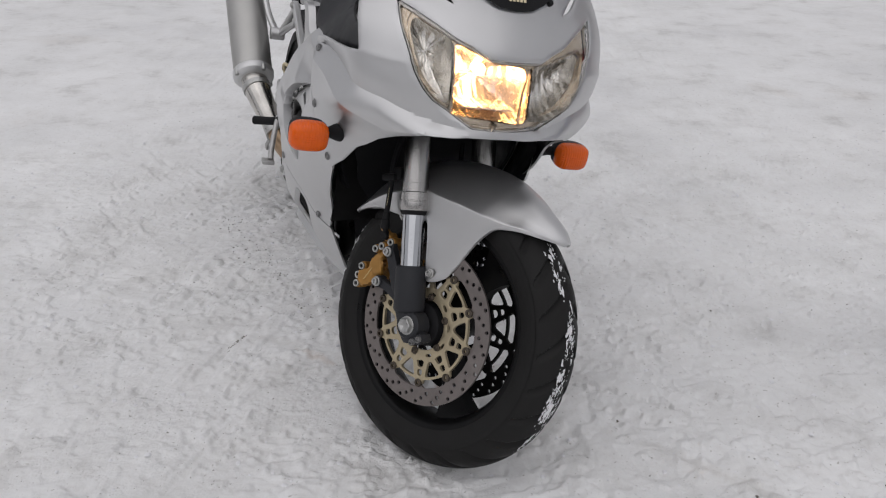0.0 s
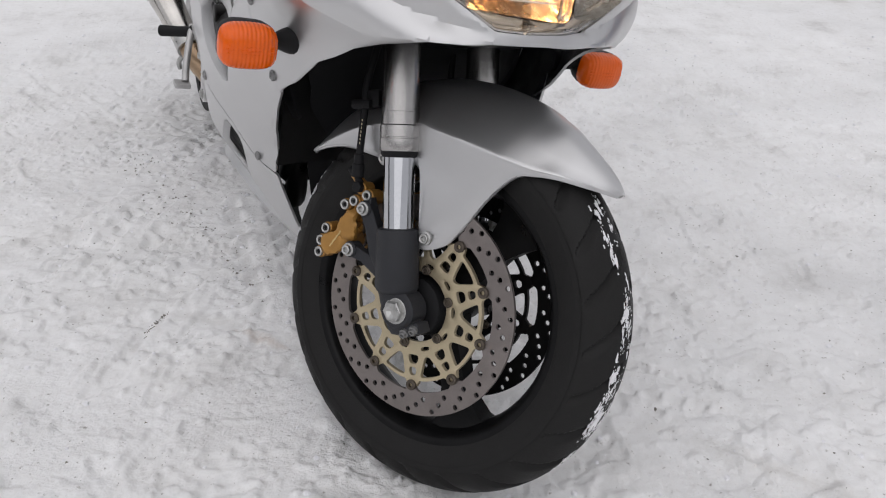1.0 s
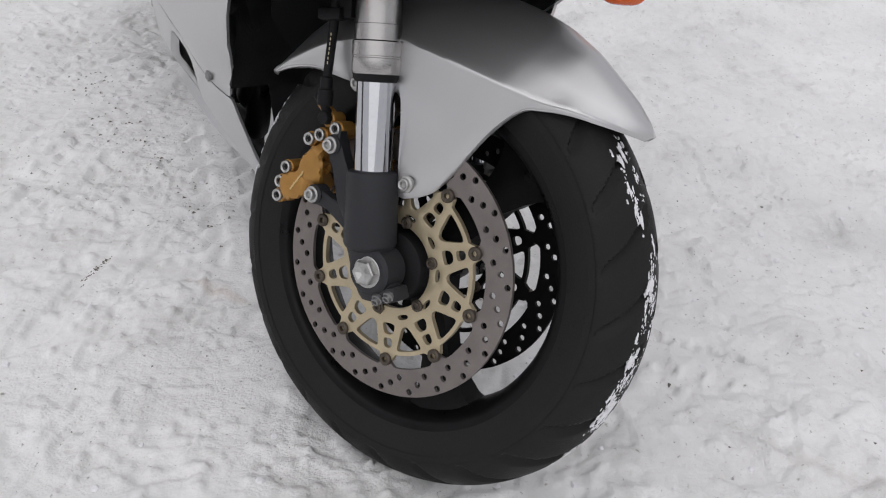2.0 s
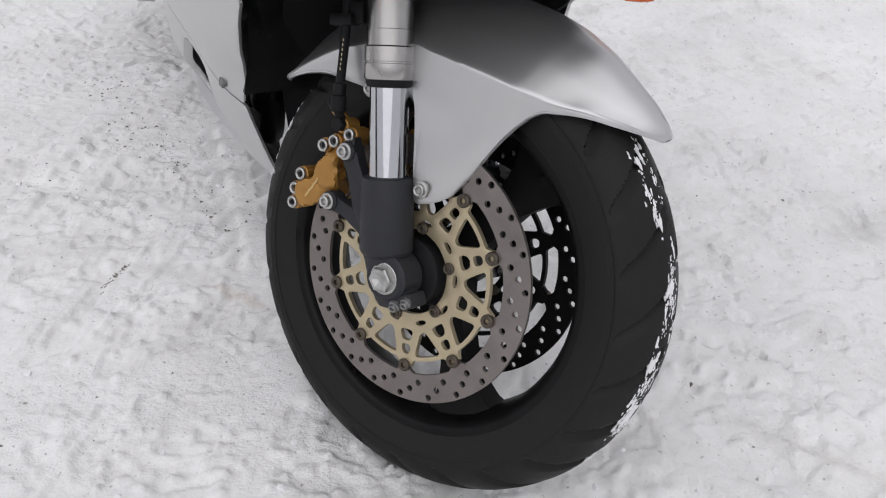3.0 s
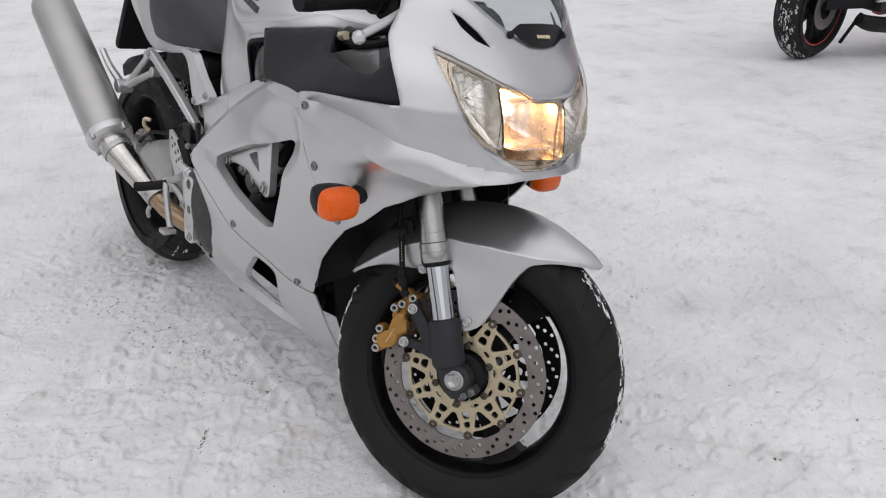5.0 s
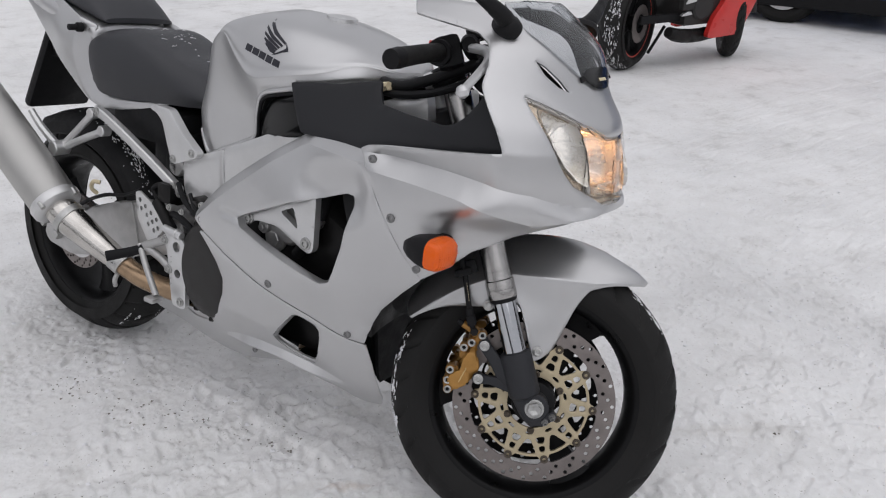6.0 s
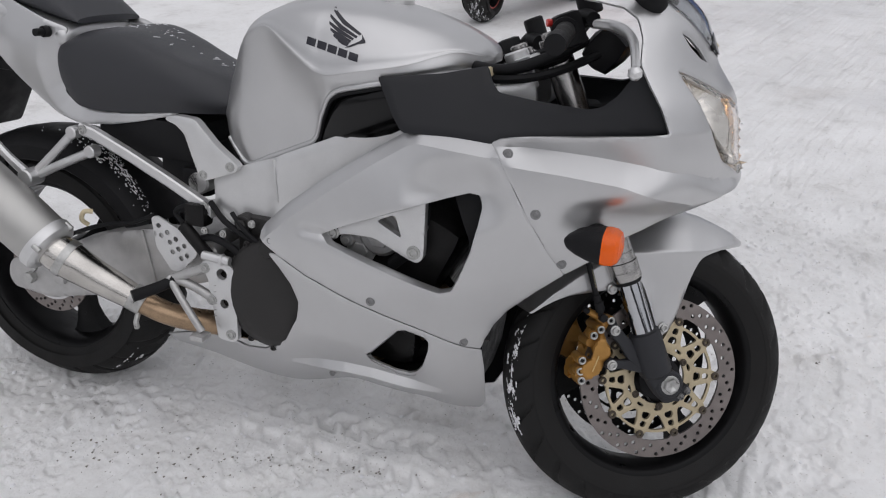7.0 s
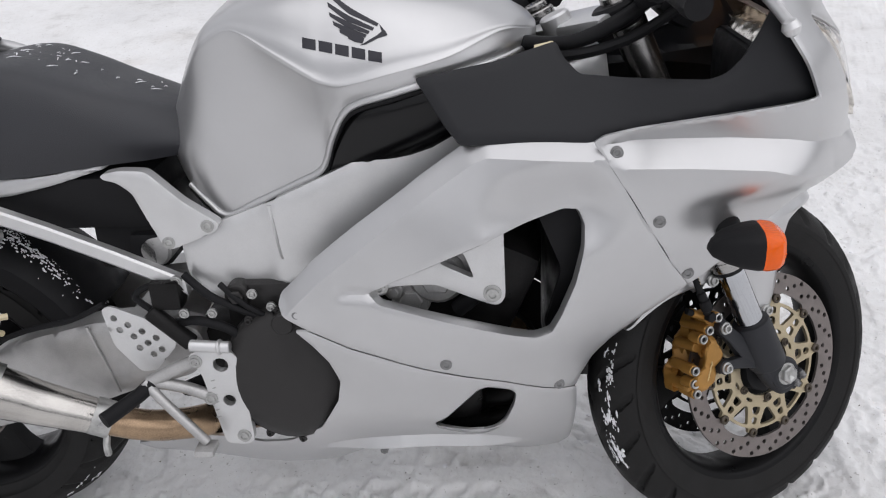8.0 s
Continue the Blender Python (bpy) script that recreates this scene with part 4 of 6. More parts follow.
CHAMFER = beside(SIDE_TOP, 0.028)
side_geo = shell(flank, SIDE, [WINDOW], 0.007, 0.003, 0.0018, 1, side_relief, creases=[CHAMFER])
lower_geo = shell(flank, LOWER, [SLOT], 0.007, 0.003, 0.0018, 1, lower_relief, creases=[FOLD, [(x, z + 0.009) for x, z in FOLD]])


def flange_geo(loop, depth, draw, soften, relief):
    """The turned-in edge of an opening in the flank."""
    L = densify(loop, 0.0042, soften)
    c = L.mean(0)
    sink = relief(L, None)
    rings = []
    for d, k in ((0.0012, 0.12), (0.003, 0.2), (depth * 0.6, 0.6), (depth, 1.0), (depth + 0.002, 0.9), (depth + 0.002, -0.2)):
        q = L + (c - L) / np.linalg.norm(c - L, axis=1)[:, None] * draw * k
        rings.append(np.c_[q[:, 0], -FLANK(L[:, 0], L[:, 1]) + d + sink, q[:, 1]])
    return skin(rings, cap=False)


for g in (lambda q: q, mirrored):
    sidep = part("side_fairing", g(side_geo), PAINT, bike, "silver side fairing with a three-cornered opening", back=BLACK, sharp=20)
    lowp = part("lower_fairing", g(lower_geo), PAINT, bike, "silver belly fairing with a dark air outlet", back=BLACK, sharp=20)
    part("opening_flange", g(flange_geo(WINDOW, 0.018, 0.004, 1, side_relief)), PAINT, sidep)
    part("opening_flange", g(flange_geo(SLOT, 0.012, 0.002, 1, lower_relief)), PAINT, lowp)
    if g is not mirrored:
        bolts(sidep, [at(x, -float(FLANK(x, z)) - 0.0005 - d, z) for x, z, d in ((0.698, 0.555, -0.004), (0.913, 0.472, 0), (1.083, 0.397, 0))], 0.0066, 0.003, SCREW)
        bolts(lowp, [at(0.795, 0.0055 - float(FLANK(0.795, 0.249)), 0.249)], 0.005, 0.003, SCREW)

# ---- nose: upper cowl, lamp, screen ----
ZN = [0.52, 0.58, 0.64, 0.70, 0.75, 0.80, 0.85, 0.90, 0.94, 0.98, 1.03, 1.10]
X0 = 1.10


def along_z(values):
    return lambda z: np.interp(z, FINE, SMOOTH(values))


FINE = np.linspace(0.52, 1.10, 117)


def SMOOTH(values):
    v = np.interp(FINE, ZN, values)
    k = np.hanning(17)
    return np.convolve(np.pad(v, 8, mode="reflect", reflect_type="odd"), k / k.sum(), "valid")


W0 = along_z([0.200, 0.228, 0.250, 0.2599, 0.3305, 0.3742, 0.3631, 0.3479, 0.3307, 0.2918, 0.2428, 0.150])
XN = along_z([1.36, 1.40, 1.45, 1.5198, 1.5388, 1.5286, 1.521, 1.4965, 1.4609, 1.4445, 1.4201, 1.32])
EX = along_z([0.9, 0.85, 0.75, 0.9848, 0.8785, 0.9235, 1.0747, 1.0995, 1.0623, 0.9357, 0.7125, 0.5])


def plan_table():
    """Plan curves at each height, spaced evenly along their length from the nose (0) to the flank (1)."""
    out = np.zeros((len(FINE), 241, 2))
    for i, z in enumerate(FINE):
        w0, xn, e = float(W0(z)), float(XN(z)), float(EX(z))
        c = np.unique(np.r_[np.linspace(0, 1, 300), np.sqrt(1 - np.linspace(0, 1, 300) ** 2) ** e])
        x, w = X0 + (xn - X0) * np.sqrt(np.maximum(0, 1 - c ** (2 / e))), w0 * c
        s = np.r_[0, np.cumsum(np.hypot(np.diff(x), np.diff(w)))]
        t = np.linspace(0, s[-1], 241)
        out[i, :, 0], out[i, :, 1] = np.interp(t, s, x), np.interp(t, s, w)
    return out


PLAN = plan_table()


BLADE_HI = [1.12, 1.30, 1.389, 1.471, 1.508, 1.53], [0.800, 0.799, 0.795, 0.782, 0.766, 0.758]
BLADE_LO = [1.12, 1.248, 1.35, 1.431, 1.459, 1.50, 1.53], [0.770, 0.765, 0.760, 0.738, 0.728, 0.738, 0.745]


def cowl(u, v):
    """The nose surface: u = -1 the right flank, 0 the middle, 1 the left flank; v the height."""
    u, v = np.asarray(u, float), np.asarray(v, float)
    fi, fj = np.clip((v - FINE[0]) / (FINE[1] - FINE[0]), 0, len(FINE) - 1.001), np.clip(np.abs(u) * 240, 0, 239.999)
    i, j = fi.astype(int), fj.astype(int)
    a, b = (fi - i)[..., None], (fj - j)[..., None]
    q = (PLAN[i, j] * (1 - b) + PLAN[i, j + 1] * b) * (1 - a) + (PLAN[i + 1, j] * (1 - b) + PLAN[i + 1, j + 1] * b) * a
    x, w = q[..., 0], q[..., 1]
    # the cheeks grow no wider than the flanks; the nose stands a little to the left
    w = w - 0.012 * np.logaddexp(0, (w - np.where(u < 0, 0.252, 0.298)) / 0.012)
    # near the seam it runs on from the flank
    seam = np.interp(v, [0.58, 0.62, 0.68, 0.75, 0.80], [1.265, 1.237, 1.203, 1.16, 1.122])
    b = step01(seam, seam + 0.13, x)
    w = np.where(v < 0.86, FLANK(np.minimum(x, 1.30), v) * (1 - b) + w * b, w)
    # a hollow band under the cover's edge, then a blade that stands out, along the flank
    edge = np.interp(x, [1.136, 1.412], [0.812, 0.851])
    hi, lo = np.interp(x, *BLADE_HI), np.interp(x, *BLADE_LO)
    dip = np.where(v < hi, np.clip((v - lo) / (hi - lo), 0, 1), 1 - 0.7 * np.clip((v - hi) / np.maximum(edge - hi, 0.01), 0, 1))
    dip = 0.026 * dip * step01(1.11, 1.19, x) * step01(1.545, 1.515, x) * step01(0.91, 0.84, v)
    nx = 0.94 * step01(1.28, 1.53, x)
    w, x = w - dip * np.sqrt(1 - nx * nx), x - dip * nx
    return np.c_[x, np.sign(u) * w - 0.0033 * step01(1.16, 1.40, x), v]


def uz(x, z):
    """The place on the right half of the cowl of a side-view point."""
    row = PLAN[int(round((z - FINE[0]) / (FINE[1] - FINE[0])))]
    return (-float(np.interp(-x, -row[:, 0], np.linspace(0, 1, 241))), z)


MID = 0.057  # the nose's own middle on the cowl


def other(u):
    """The place on the left half that answers to one on the right: about the nose's middle in front, about the frame's on the flank."""
    return -u + 2 * MID * (1 - float(step01(0.45, 0.85, abs(u))))


def both(half):
    """A closed outline from its right half, which runs from the middle to the middle."""
    return half + [(other(u), v) for u, v in half[::-1] if abs(u - MID) > 1e-6]


def about(half, k, z=0.818, kz=None):
    """A half outline drawn in towards its middle."""
    return [(MID + (u - MID) * k, z + (v - z) * (kz or k)) for u, v in half]


EDGE = [(MID, 0.751), (-0.075, 0.749), (-0.195, 0.740), (-0.29, 0.721), (-0.37, 0.698), (-0.425, 0.673), (-0.475, 0.655), uz(1.31, 0.612), uz(1.2645, 0.578), uz(1.234, 0.620), uz(1.2005, 0.676), uz(1.158, 0.746), uz(1.1195, 0.803), uz(1.136, 0.812), uz(1.243, 0.826), uz(1.330, 0.840), (-0.434, 0.852),
        (-0.450, 0.890), (-0.476, 0.940), (-0.487, 0.957), (-0.472, 0.994), (-0.480, 1.024), (-0.518, 1.039), (-0.597, 1.045), (-0.80, 1.056), (-0.84, 1.080), (-0.60, 1.085), (-0.40, 1.083), (-0.345, 1.072), (-0.312, 1.050), (-0.24, 1.027), (-0.14, 0.996), (-0.06, 0.974), (-0.005, 0.963), (MID, 0.961)]
LAMP = [(MID, 0.763), (-0.068, 0.762), (-0.127, 0.781), (-0.185, 0.797), (-0.222, 0.818), (-0.252, 0.841), (-0.272, 0.866), (-0.290, 0.886), (-0.313, 0.911), (-0.342, 0.946), (-0.283, 0.937), (-0.205, 0.922), (-0.14, 0.906), (-0.09, 0.897), (-0.036, 0.881), (MID, 0.880)]


def cowl_metric(P):
    return [(u * 0.56, v) for u, v in P]


def cowl_s(u, v):
    return cowl(np.clip(np.asarray(u) / 0.56, -1, 1), np.asarray(v))


VENT = [(-0.300, 1.003), (-0.26, 0.995), (-0.20, 0.975), (-0.155, 0.954), (-0.205, 0.962), (-0.262, 0.981)]
RIDGES = []
for curve in (BLADE_HI, BLADE_LO):
    line = [uz(x, float(np.interp(x, *curve))) for x in np.linspace(1.165, 1.50, 24)]
    RIDGES += [cowl_metric(line), cowl_metric([(-u, v) for u, v in line])]
cowl_geo = shell(cowl_s, cowl_metric(both(EDGE)), [cowl_metric(both(LAMP)), cowl_metric(VENT), cowl_metric([(other(u), v) for u, v in VENT])], 0.0055, 0.003, 0.0018, 1, creases=RIDGES)
cowlp = part("upper_fairing", cowl_geo, PAINT, bike, "silver nose fairing round the headlamp", back=BLACK, sharp=22)
for u, z in (uz(1.150, 0.788), uz(1.209, 0.692), uz(1.258, 0.602)):
    p = cowl(np.array([u]), np.array([z]))[0]
    bolts(cowlp, [at(p[0], p[1] - 0.0005, p[2])], 0.0066, 0.003, SCREW)
# Black sheets added behind the vents, so that no daylight shows through them.
for half in (VENT, [(other(u), v) for u, v in VENT]):
    m = np.mean(half, axis=0)
    part("vent_backing", shell(lambda u, v: cowl_s(u, v) * np.array([1, 0.86, 1]) - np.array([0.010, 0, 0.010]), cowl_metric([(m[0] + (u - m[0]) * 1.5, m[1] + (v - m[1]) * 1.5) for u, v in half]), (), 0.008, 0.002, 0.001, 1), BLACK, cowlp, "black backing plate behind the vent")
for s in (-1, 1):
    p = cowl(np.array([-0.085 if s < 0 else other(-0.085)]), np.array([0.975]))[0]
    part("screen_screw", moved(rod((0, 0, -0.004), (0, 0, 0.006), 0.006, 14), at(*p) @ pose(0, 0, 0, 0, 55, 25 * s)), BLACK, cowlp)


def lamp_shape(depth, grow=0.0):
    def S(u, v):
        P = cowl_s(u, v)
        e = 0.002
        n = np.cross(cowl_s(u + e, v) - cowl_s(u - e, v), cowl_s(u, v + e) - cowl_s(u, v - e))
        n /= np.maximum(np.linalg.norm(n, axis=1), 1e-9)[:, None]
        return P - n * depth
    return S


headlamp = part("headlamp", shell(lamp_shape(0.0055), cowl_metric(both(about(LAMP, 0.992))), [cowl_metric(both(about(LAMP, 0.972, kz=0.95)))], 0.006, 0.006, 0.002, 1), BEZEL, bike, "clear twin headlamp with one lit bulb")


def front_x(y, z):
    """How far forward the nose surface stands at a place of its front view."""
    row = PLAN[int(round((z - FINE[0]) / (FINE[1] - FINE[0])))]
    return float(np.interp(abs(y + 0.0033), row[:, 1], row[:, 0]))


def bowl_geo(rim, depth, lip=0.011):
    """A mirror bowl behind an opening of the lamp's face; rim: its corners as (y, z)."""
    L = densify(rim, 0.004, 3)
    c = L.mean(0)
    rings = []
    for t in np.cos(np.linspace(0, math.pi / 2, 12)):
        q = c + (L - c) * max(t, 0.02)
        rings.append([(front_x(*p) - lip - depth * math.sqrt(1 - t * t) * 1.0, p[0], p[1]) for p in q])
    flat = min(p[0] for p in rings[-1])
    rings[-1] = [(flat, p[1], p[2]) for p in rings[-1]]
    V, F = skin(rings, cap=False)
    return V, F + [tuple(range(len(V) - len(L), len(V)))]


INNER = cowl_metric(both(about(LAMP, 0.985)))
RIMS = [[(-0.083, 0.784), (0.054, 0.777), (0.0585, 0.790), (0.0585, 0.871), (0.030, 0.875), (-0.014, 0.875), (-0.045, 0.889), (-0.083, 0.902)],
        [(0.0615, 0.782), (0.105, 0.783), (0.150, 0.803), (0.180, 0.838), (0.192, 0.888), (0.176, 0.896), (0.112, 0.881), (0.063, 0.872)],
        [(-0.0865, 0.797), (-0.0865, 0.906), (-0.118, 0.918), (-0.149, 0.930), (-0.157, 0.912), (-0.151, 0.868), (-0.137, 0.834), (-0.112, 0.808)]]


def face_uv(rim):
    """A front-view outline on the cowl's own coordinates."""
    out = []
    for y, z in densify(rim, 0.006, 2):
        row = PLAN[int(round((z - FINE[0]) / (FINE[1] - FINE[0])))]
        out.append((math.copysign(float(np.interp(abs(y + 0.0033), row[:, 1], np.linspace(0, 1, 241))), y + 0.0033), z))
    return out


part("lamp_face", shell(lamp_shape(0.011), INNER, [cowl_metric(face_uv(r)) for r in RIMS], 0.006, 0.002, 0.001, 1), LAMPFACE, headlamp, "satin inner face of the lamp")
for rim, depth in zip(RIMS, (0.105, 0.070, 0.050)):
    part("reflector", bowl_geo(rim, depth), MIRROR, headlamp, "fluted mirror reflector")
lens = part("lens", shell(lamp_shape(0.0015), INNER, (), 0.009, 0.002, 0.003, 1), CLEAR, headlamp, "clear plastic lens")
lens.visible_shadow = False
part("lamp_shelf", box((1.480, -0.012, 0.797), (0.060, 0.100, 0.003), 0.0012), MIRROR, headlamp, "bright shelf under the bulb")
part("bulb", moved(lathe([(-0.020, 0.0), (-0.020, 0.009), (0.008, 0.0115), (0.015, 0.008), (0.018, 0.0)], 20, "x"), at(1.424, -0.012, 0.846)), BULB, headlamp, "lit halogen bulb")


def screen_s(u, v):
    P = cowl_s(u, np.clip(v, 0.52, 1.10))
    lift = 0.004 + 0.0 * v
    P[:, 0] += lift
    return P


SCREEN = cowl_metric(both([(MID, 0.956), (-0.005, 0.958), (-0.065, 0.969), (-0.145, 0.991), (-0.245, 1.022), (-0.318, 1.046), (-0.352, 1.070), (-0.37, 1.092), (-0.20, 1.098), (MID, 1.099)]))
part("windscreen", shell(screen_s, SCREEN, (), 0.012, 0.003, 0.002, 1), SMOKE, bike, "smoke-tinted plastic windscreen").visible_shadow = False
SCREEN_BAND = cowl_metric(both([(MID, 0.9585), (-0.004, 0.9605), (-0.050, 0.970), (-0.088, 0.982), (-0.050, 0.994), (MID, 0.996)]))
band = part("screen_band", shell(lambda u, v: screen_s(u, v) + np.array([0.0016, 0, 0.0006]), SCREEN_BAND, (), 0.006, 0.0008, 0.0004, 1), GLOSS, bike, "black band along the windscreen's foot")
for k in range(5):
    q = screen_s(np.array([(MID - 0.028 + 0.014 * k) * 0.56]), np.array([0.976]))[0]
    part("letter_bar", moved(box((0, 0, 0), (0.0010, 0.0048, 0.0060), 0.0002), at(q[0] + 0.0032, q[1], q[2]) @ pose(0, 0, 0, 0, -40, 0)), PALE, band)
for s in (-1, 1):
    p = cowl(np.array([s * 0.40]), np.array([1.050]))[0]
    base = Vector((p[0], p[1], p[2]))
    mir = part("mirror_stalk", tube([base + Vector((0, -0.01 * s, 0)), base + Vector((0.004, 0.03 * s, 0.022)), base + Vector((-0.012, 0.10 * s, 0.055)), base + Vector((-0.035, 0.17 * s, 0.085))], [0.018, 0.015, 0.010, 0.010], 6, 14), BLACK, bike, "black plastic mirror stalk")
    part("mirror_head", moved(skin([[(x, w * math.cos(a), h * math.sin(a)) for a in np.linspace(0, 2 * math.pi, 24, False)] for x, w, h in ((0.03, 0.01, 0.006), (0.024, 0.055, 0.028), (0.008, 0.078, 0.042), (-0.012, 0.082, 0.045), (-0.016, 0.078, 0.041))]), at(base.x - 0.04, base.y + 0.23 * s, base.z + 0.11)), BLACK, mir)
    part("mirror_boot", moved(skin([[(0.030 * k * math.cos(a), 0.022 * k * math.sin(a), h) for a in np.linspace(0, 2 * math.pi, 20, False)] for h, k in ((-0.012, 1.0), (0.0, 1.1), (0.012, 0.95), (0.020, 0.6))]), at(base.x, base.y, base.z) @ pose(0, 0, 0, -60 * s, 0, 25 * s)), BLACK, mir)


# turn indicators
def indicator(s):
    def body(x0, x1, rows, n=24):
        return skin([[(x, -0.284 + w * np.sign(math.cos(a)) * abs(math.cos(a)) ** 0.6, 0.668 + h * np.sign(math.sin(a)) * abs(math.sin(a)) ** 0.6 + dz) for a in np.linspace(0, 2 * math.pi, n, False)] for x, w, h, dz in rows])
    housing = body(0, 0, ((1.268, 0.003, 0.003, -0.002), (1.274, 0.013, 0.011, -0.002), (1.290, 0.025, 0.020, 0), (1.312, 0.034, 0.026, 0), (1.330, 0.037, 0.0285, 0), (1.334, 0.0365, 0.028, 0)))
    glass = body(0, 0, ((1.333, 0.0365, 0.028, 0), (1.340, 0.0375, 0.029, 0), (1.352, 0.036, 0.0275, 0), (1.360, 0.030, 0.023, 0), (1.364, 0.018, 0.014, 0), (1.365, 0.003, 0.003, 0)))
    stalk = tube([(1.315, -0.262, 0.668), (1.312, -0.243, 0.668), (1.308, -0.226, 0.668), (1.307, -0.205, 0.668)], [0.011, 0.010, 0.016, 0.021], 5, 14, 1.2)
    g = (lambda q: q) if s < 0 else (lambda q: moved(mirrored(q), at(-0.070, 0.018, -0.026)))
    ob = part("turn_indicator", g(join(housing, stalk)), BLACK, bike, "black turn indicator with an amber lens")
    part("amber_lens", g(glass), AMBER, ob, "ribbed amber lens")
    for k in range(9):
        reach = 0.030 - 0.0011 * abs(k - 4) ** 1.7
        part("rib", g(tube([(1.3605 - 0.00042 * abs(k - 4) ** 2, -0.284 - reach, 0.668 + (k - 4) * 0.0046), (1.3650 - 0.00042 * abs(k - 4) ** 2, -0.284, 0.668 + (k - 4) * 0.0046), (1.3605 - 0.00042 * abs(k - 4) ** 2, -0.284 + reach, 0.668 + (k - 4) * 0.0046)], 0.0012, 5, 6)), AMBER, ob)



indicator(-1)
indicator(1)

# ---- dark side covers beside the fork, under the bars ----
COVERF = tps([(0.899, 0.883, 0.195), (0.937, 0.815, 0.218), (0.951, 0.80, 0.222), (1.117, 0.803, 0.234), (1.243, 0.826, 0.226), (1.33, 0.84, 0.218), (1.414, 0.853, 0.210), (1.365, 0.94, 0.200), (1.346, 0.99, 0.185), (1.081, 0.915, 0.150), (1.11, 0.881, 0.180), (1.27, 0.874, 0.212), (0.996, 0.899, 0.172)])
COVER = [(0.884, 0.884), (0.925, 0.820), (0.945, 0.796), (1.04, 0.798), (1.117, 0.799), (1.136, 0.806), (1.243, 0.820), (1.420, 0.846), (1.408, 0.886), (1.370, 0.940), (1.352, 0.975), (1.342, 0.95), (1.330, 0.925), (1.313, 0.898), (1.293, 0.880), (1.27, 0.873), (1.169, 0.876), (1.105, 0.880), (1.085, 0.900), (1.076, 0.919), (0.996, 0.899)]
cover_geo = shell(lambda u, v: np.c_[u, -COVERF(u, v), v], COVER, (), 0.010, 0.003, 0.005, 1)
for g in (lambda q: q, mirrored):
    part("inner_cover", g(cover_geo), SATIN, bike, "matt dark grey inner fairing panel")

# ---- tank ----
TANK = [  # half sections; the third point of each is the crease over the knee hollow
    (0.484, [(0.055, 0.742), (0.064, 0.758), (0.052, 0.790), (0.025, 0.808), (0, 0.812)]),
    (0.515, [(0.095, 0.708), (0.100, 0.760), (0.075, 0.835), (0.042, 0.872), (0, 0.880)]),
    (0.545, [(0.112, 0.684), (0.116, 0.760), (0.104, 0.885), (0.066, 0.918), (0, 0.930)]),
    (0.575, [(0.120, 0.664), (0.124, 0.765), (0.122, 0.922), (0.088, 0.948), (0, 0.962)]),
    (0.625, [(0.124, 0.686), (0.128, 0.780), (0.141, 0.943), (0.112, 0.972), (0, 0.990)]),
    (0.690, [(0.128, 0.716), (0.134, 0.790), (0.172, 0.914), (0.128, 0.986), (0, 1.006)]),
    (0.735, [(0.136, 0.742), (0.146, 0.805), (0.187, 0.889), (0.134, 0.988), (0, 1.011)]),
    (0.760, [(0.158, 0.798), (0.168, 0.835), (0.191, 0.878), (0.134, 0.988), (0, 1.011)]),
    (0.790, [(0.176, 0.842), (0.186, 0.857), (0.194, 0.876), (0.134, 0.986), (0, 1.010)]),
    (0.850, [(0.184, 0.862), (0.189, 0.873), (0.192, 0.889), (0.126, 0.982), (0, 1.004)]),
    (0.930, [(0.166, 0.880), (0.171, 0.891), (0.171, 0.906), (0.104, 0.970), (0, 0.986)]),
    (1.000, [(0.128, 0.894), (0.134, 0.908), (0.124, 0.930), (0.070, 0.952), (0, 0.962)]),
    (1.038, [(0.080, 0.902), (0.084, 0.912), (0.076, 0.924), (0.044, 0.936), (0, 0.940)]),
    (1.054, [(0.030, 0.906), (0.032, 0.912), (0.028, 0.917), (0.016, 0.922), (0, 0.923)])]


def toward(a, b, k, kz=None):
    return (a[0] + (b[0] - a[0]) * k, a[1] + (b[1] - a[1]) * (kz or k))


TANK = [(x, [h[0], h[1], toward(h[2], h[1], 0.16), h[2], toward(h[2], h[3], 0.07, 0.10), toward(h[2], h[3], 0.22, 0.38), h[3], h[4]]) for x, h in TANK]
tank_geo = section_loft(TANK, 5, 6)
tank = part("fuel_tank", tank_geo, PAINT, bike, "silver fuel tank with a black wing emblem")
rim_line = [(x, -h[0][0] - 0.001, h[0][1] - 0.002) for x, h in TANK[1:-1]]
part("tank_flange", tube(rim_line, [0.004] * 2 + [0.0055] * (len(rim_line) - 2), 6, 10), PAINT, tank, "silver rolled tank edge")
part("tank_seal", tube([(x, y + 0.004, z - 0.008) for x, y, z in rim_line], 0.005, 6, 8), BLACK, tank)
part("filler_cap", moved(lathe([(0.0, 0.0), (0.004, 0.0), (0.004, 0.030), (0.002, 0.034), (-0.01, 0.035)], 32, "z"), at(0.84, 0, 1.006) @ pose(0, 0, 0, 0, 4, 0)), ALLOY, tank)


def tank_width(x, z):
    """Half width of the tank's flank at a side-view point."""
    rows = np.array([[s[0], *[c for p in s[1] for c in p]] for s in TANK], float)
    L = spline(rows, 5)
    q = np.array([np.interp(x, L[:, 0], L[:, k]) for k in range(1, L.shape[1])]).reshape(-1, 2)
    half = spline(q, 6)
    return float(np.interp(z, half[:, 1], half[:, 0]))


STATIONS = np.linspace(0.70, 0.88, 37)
TABLE_Z = np.linspace(0.70, 1.01, 63)
TABLE_W = np.array([[tank_width(x, z) for z in TABLE_Z] for x in STATIONS])


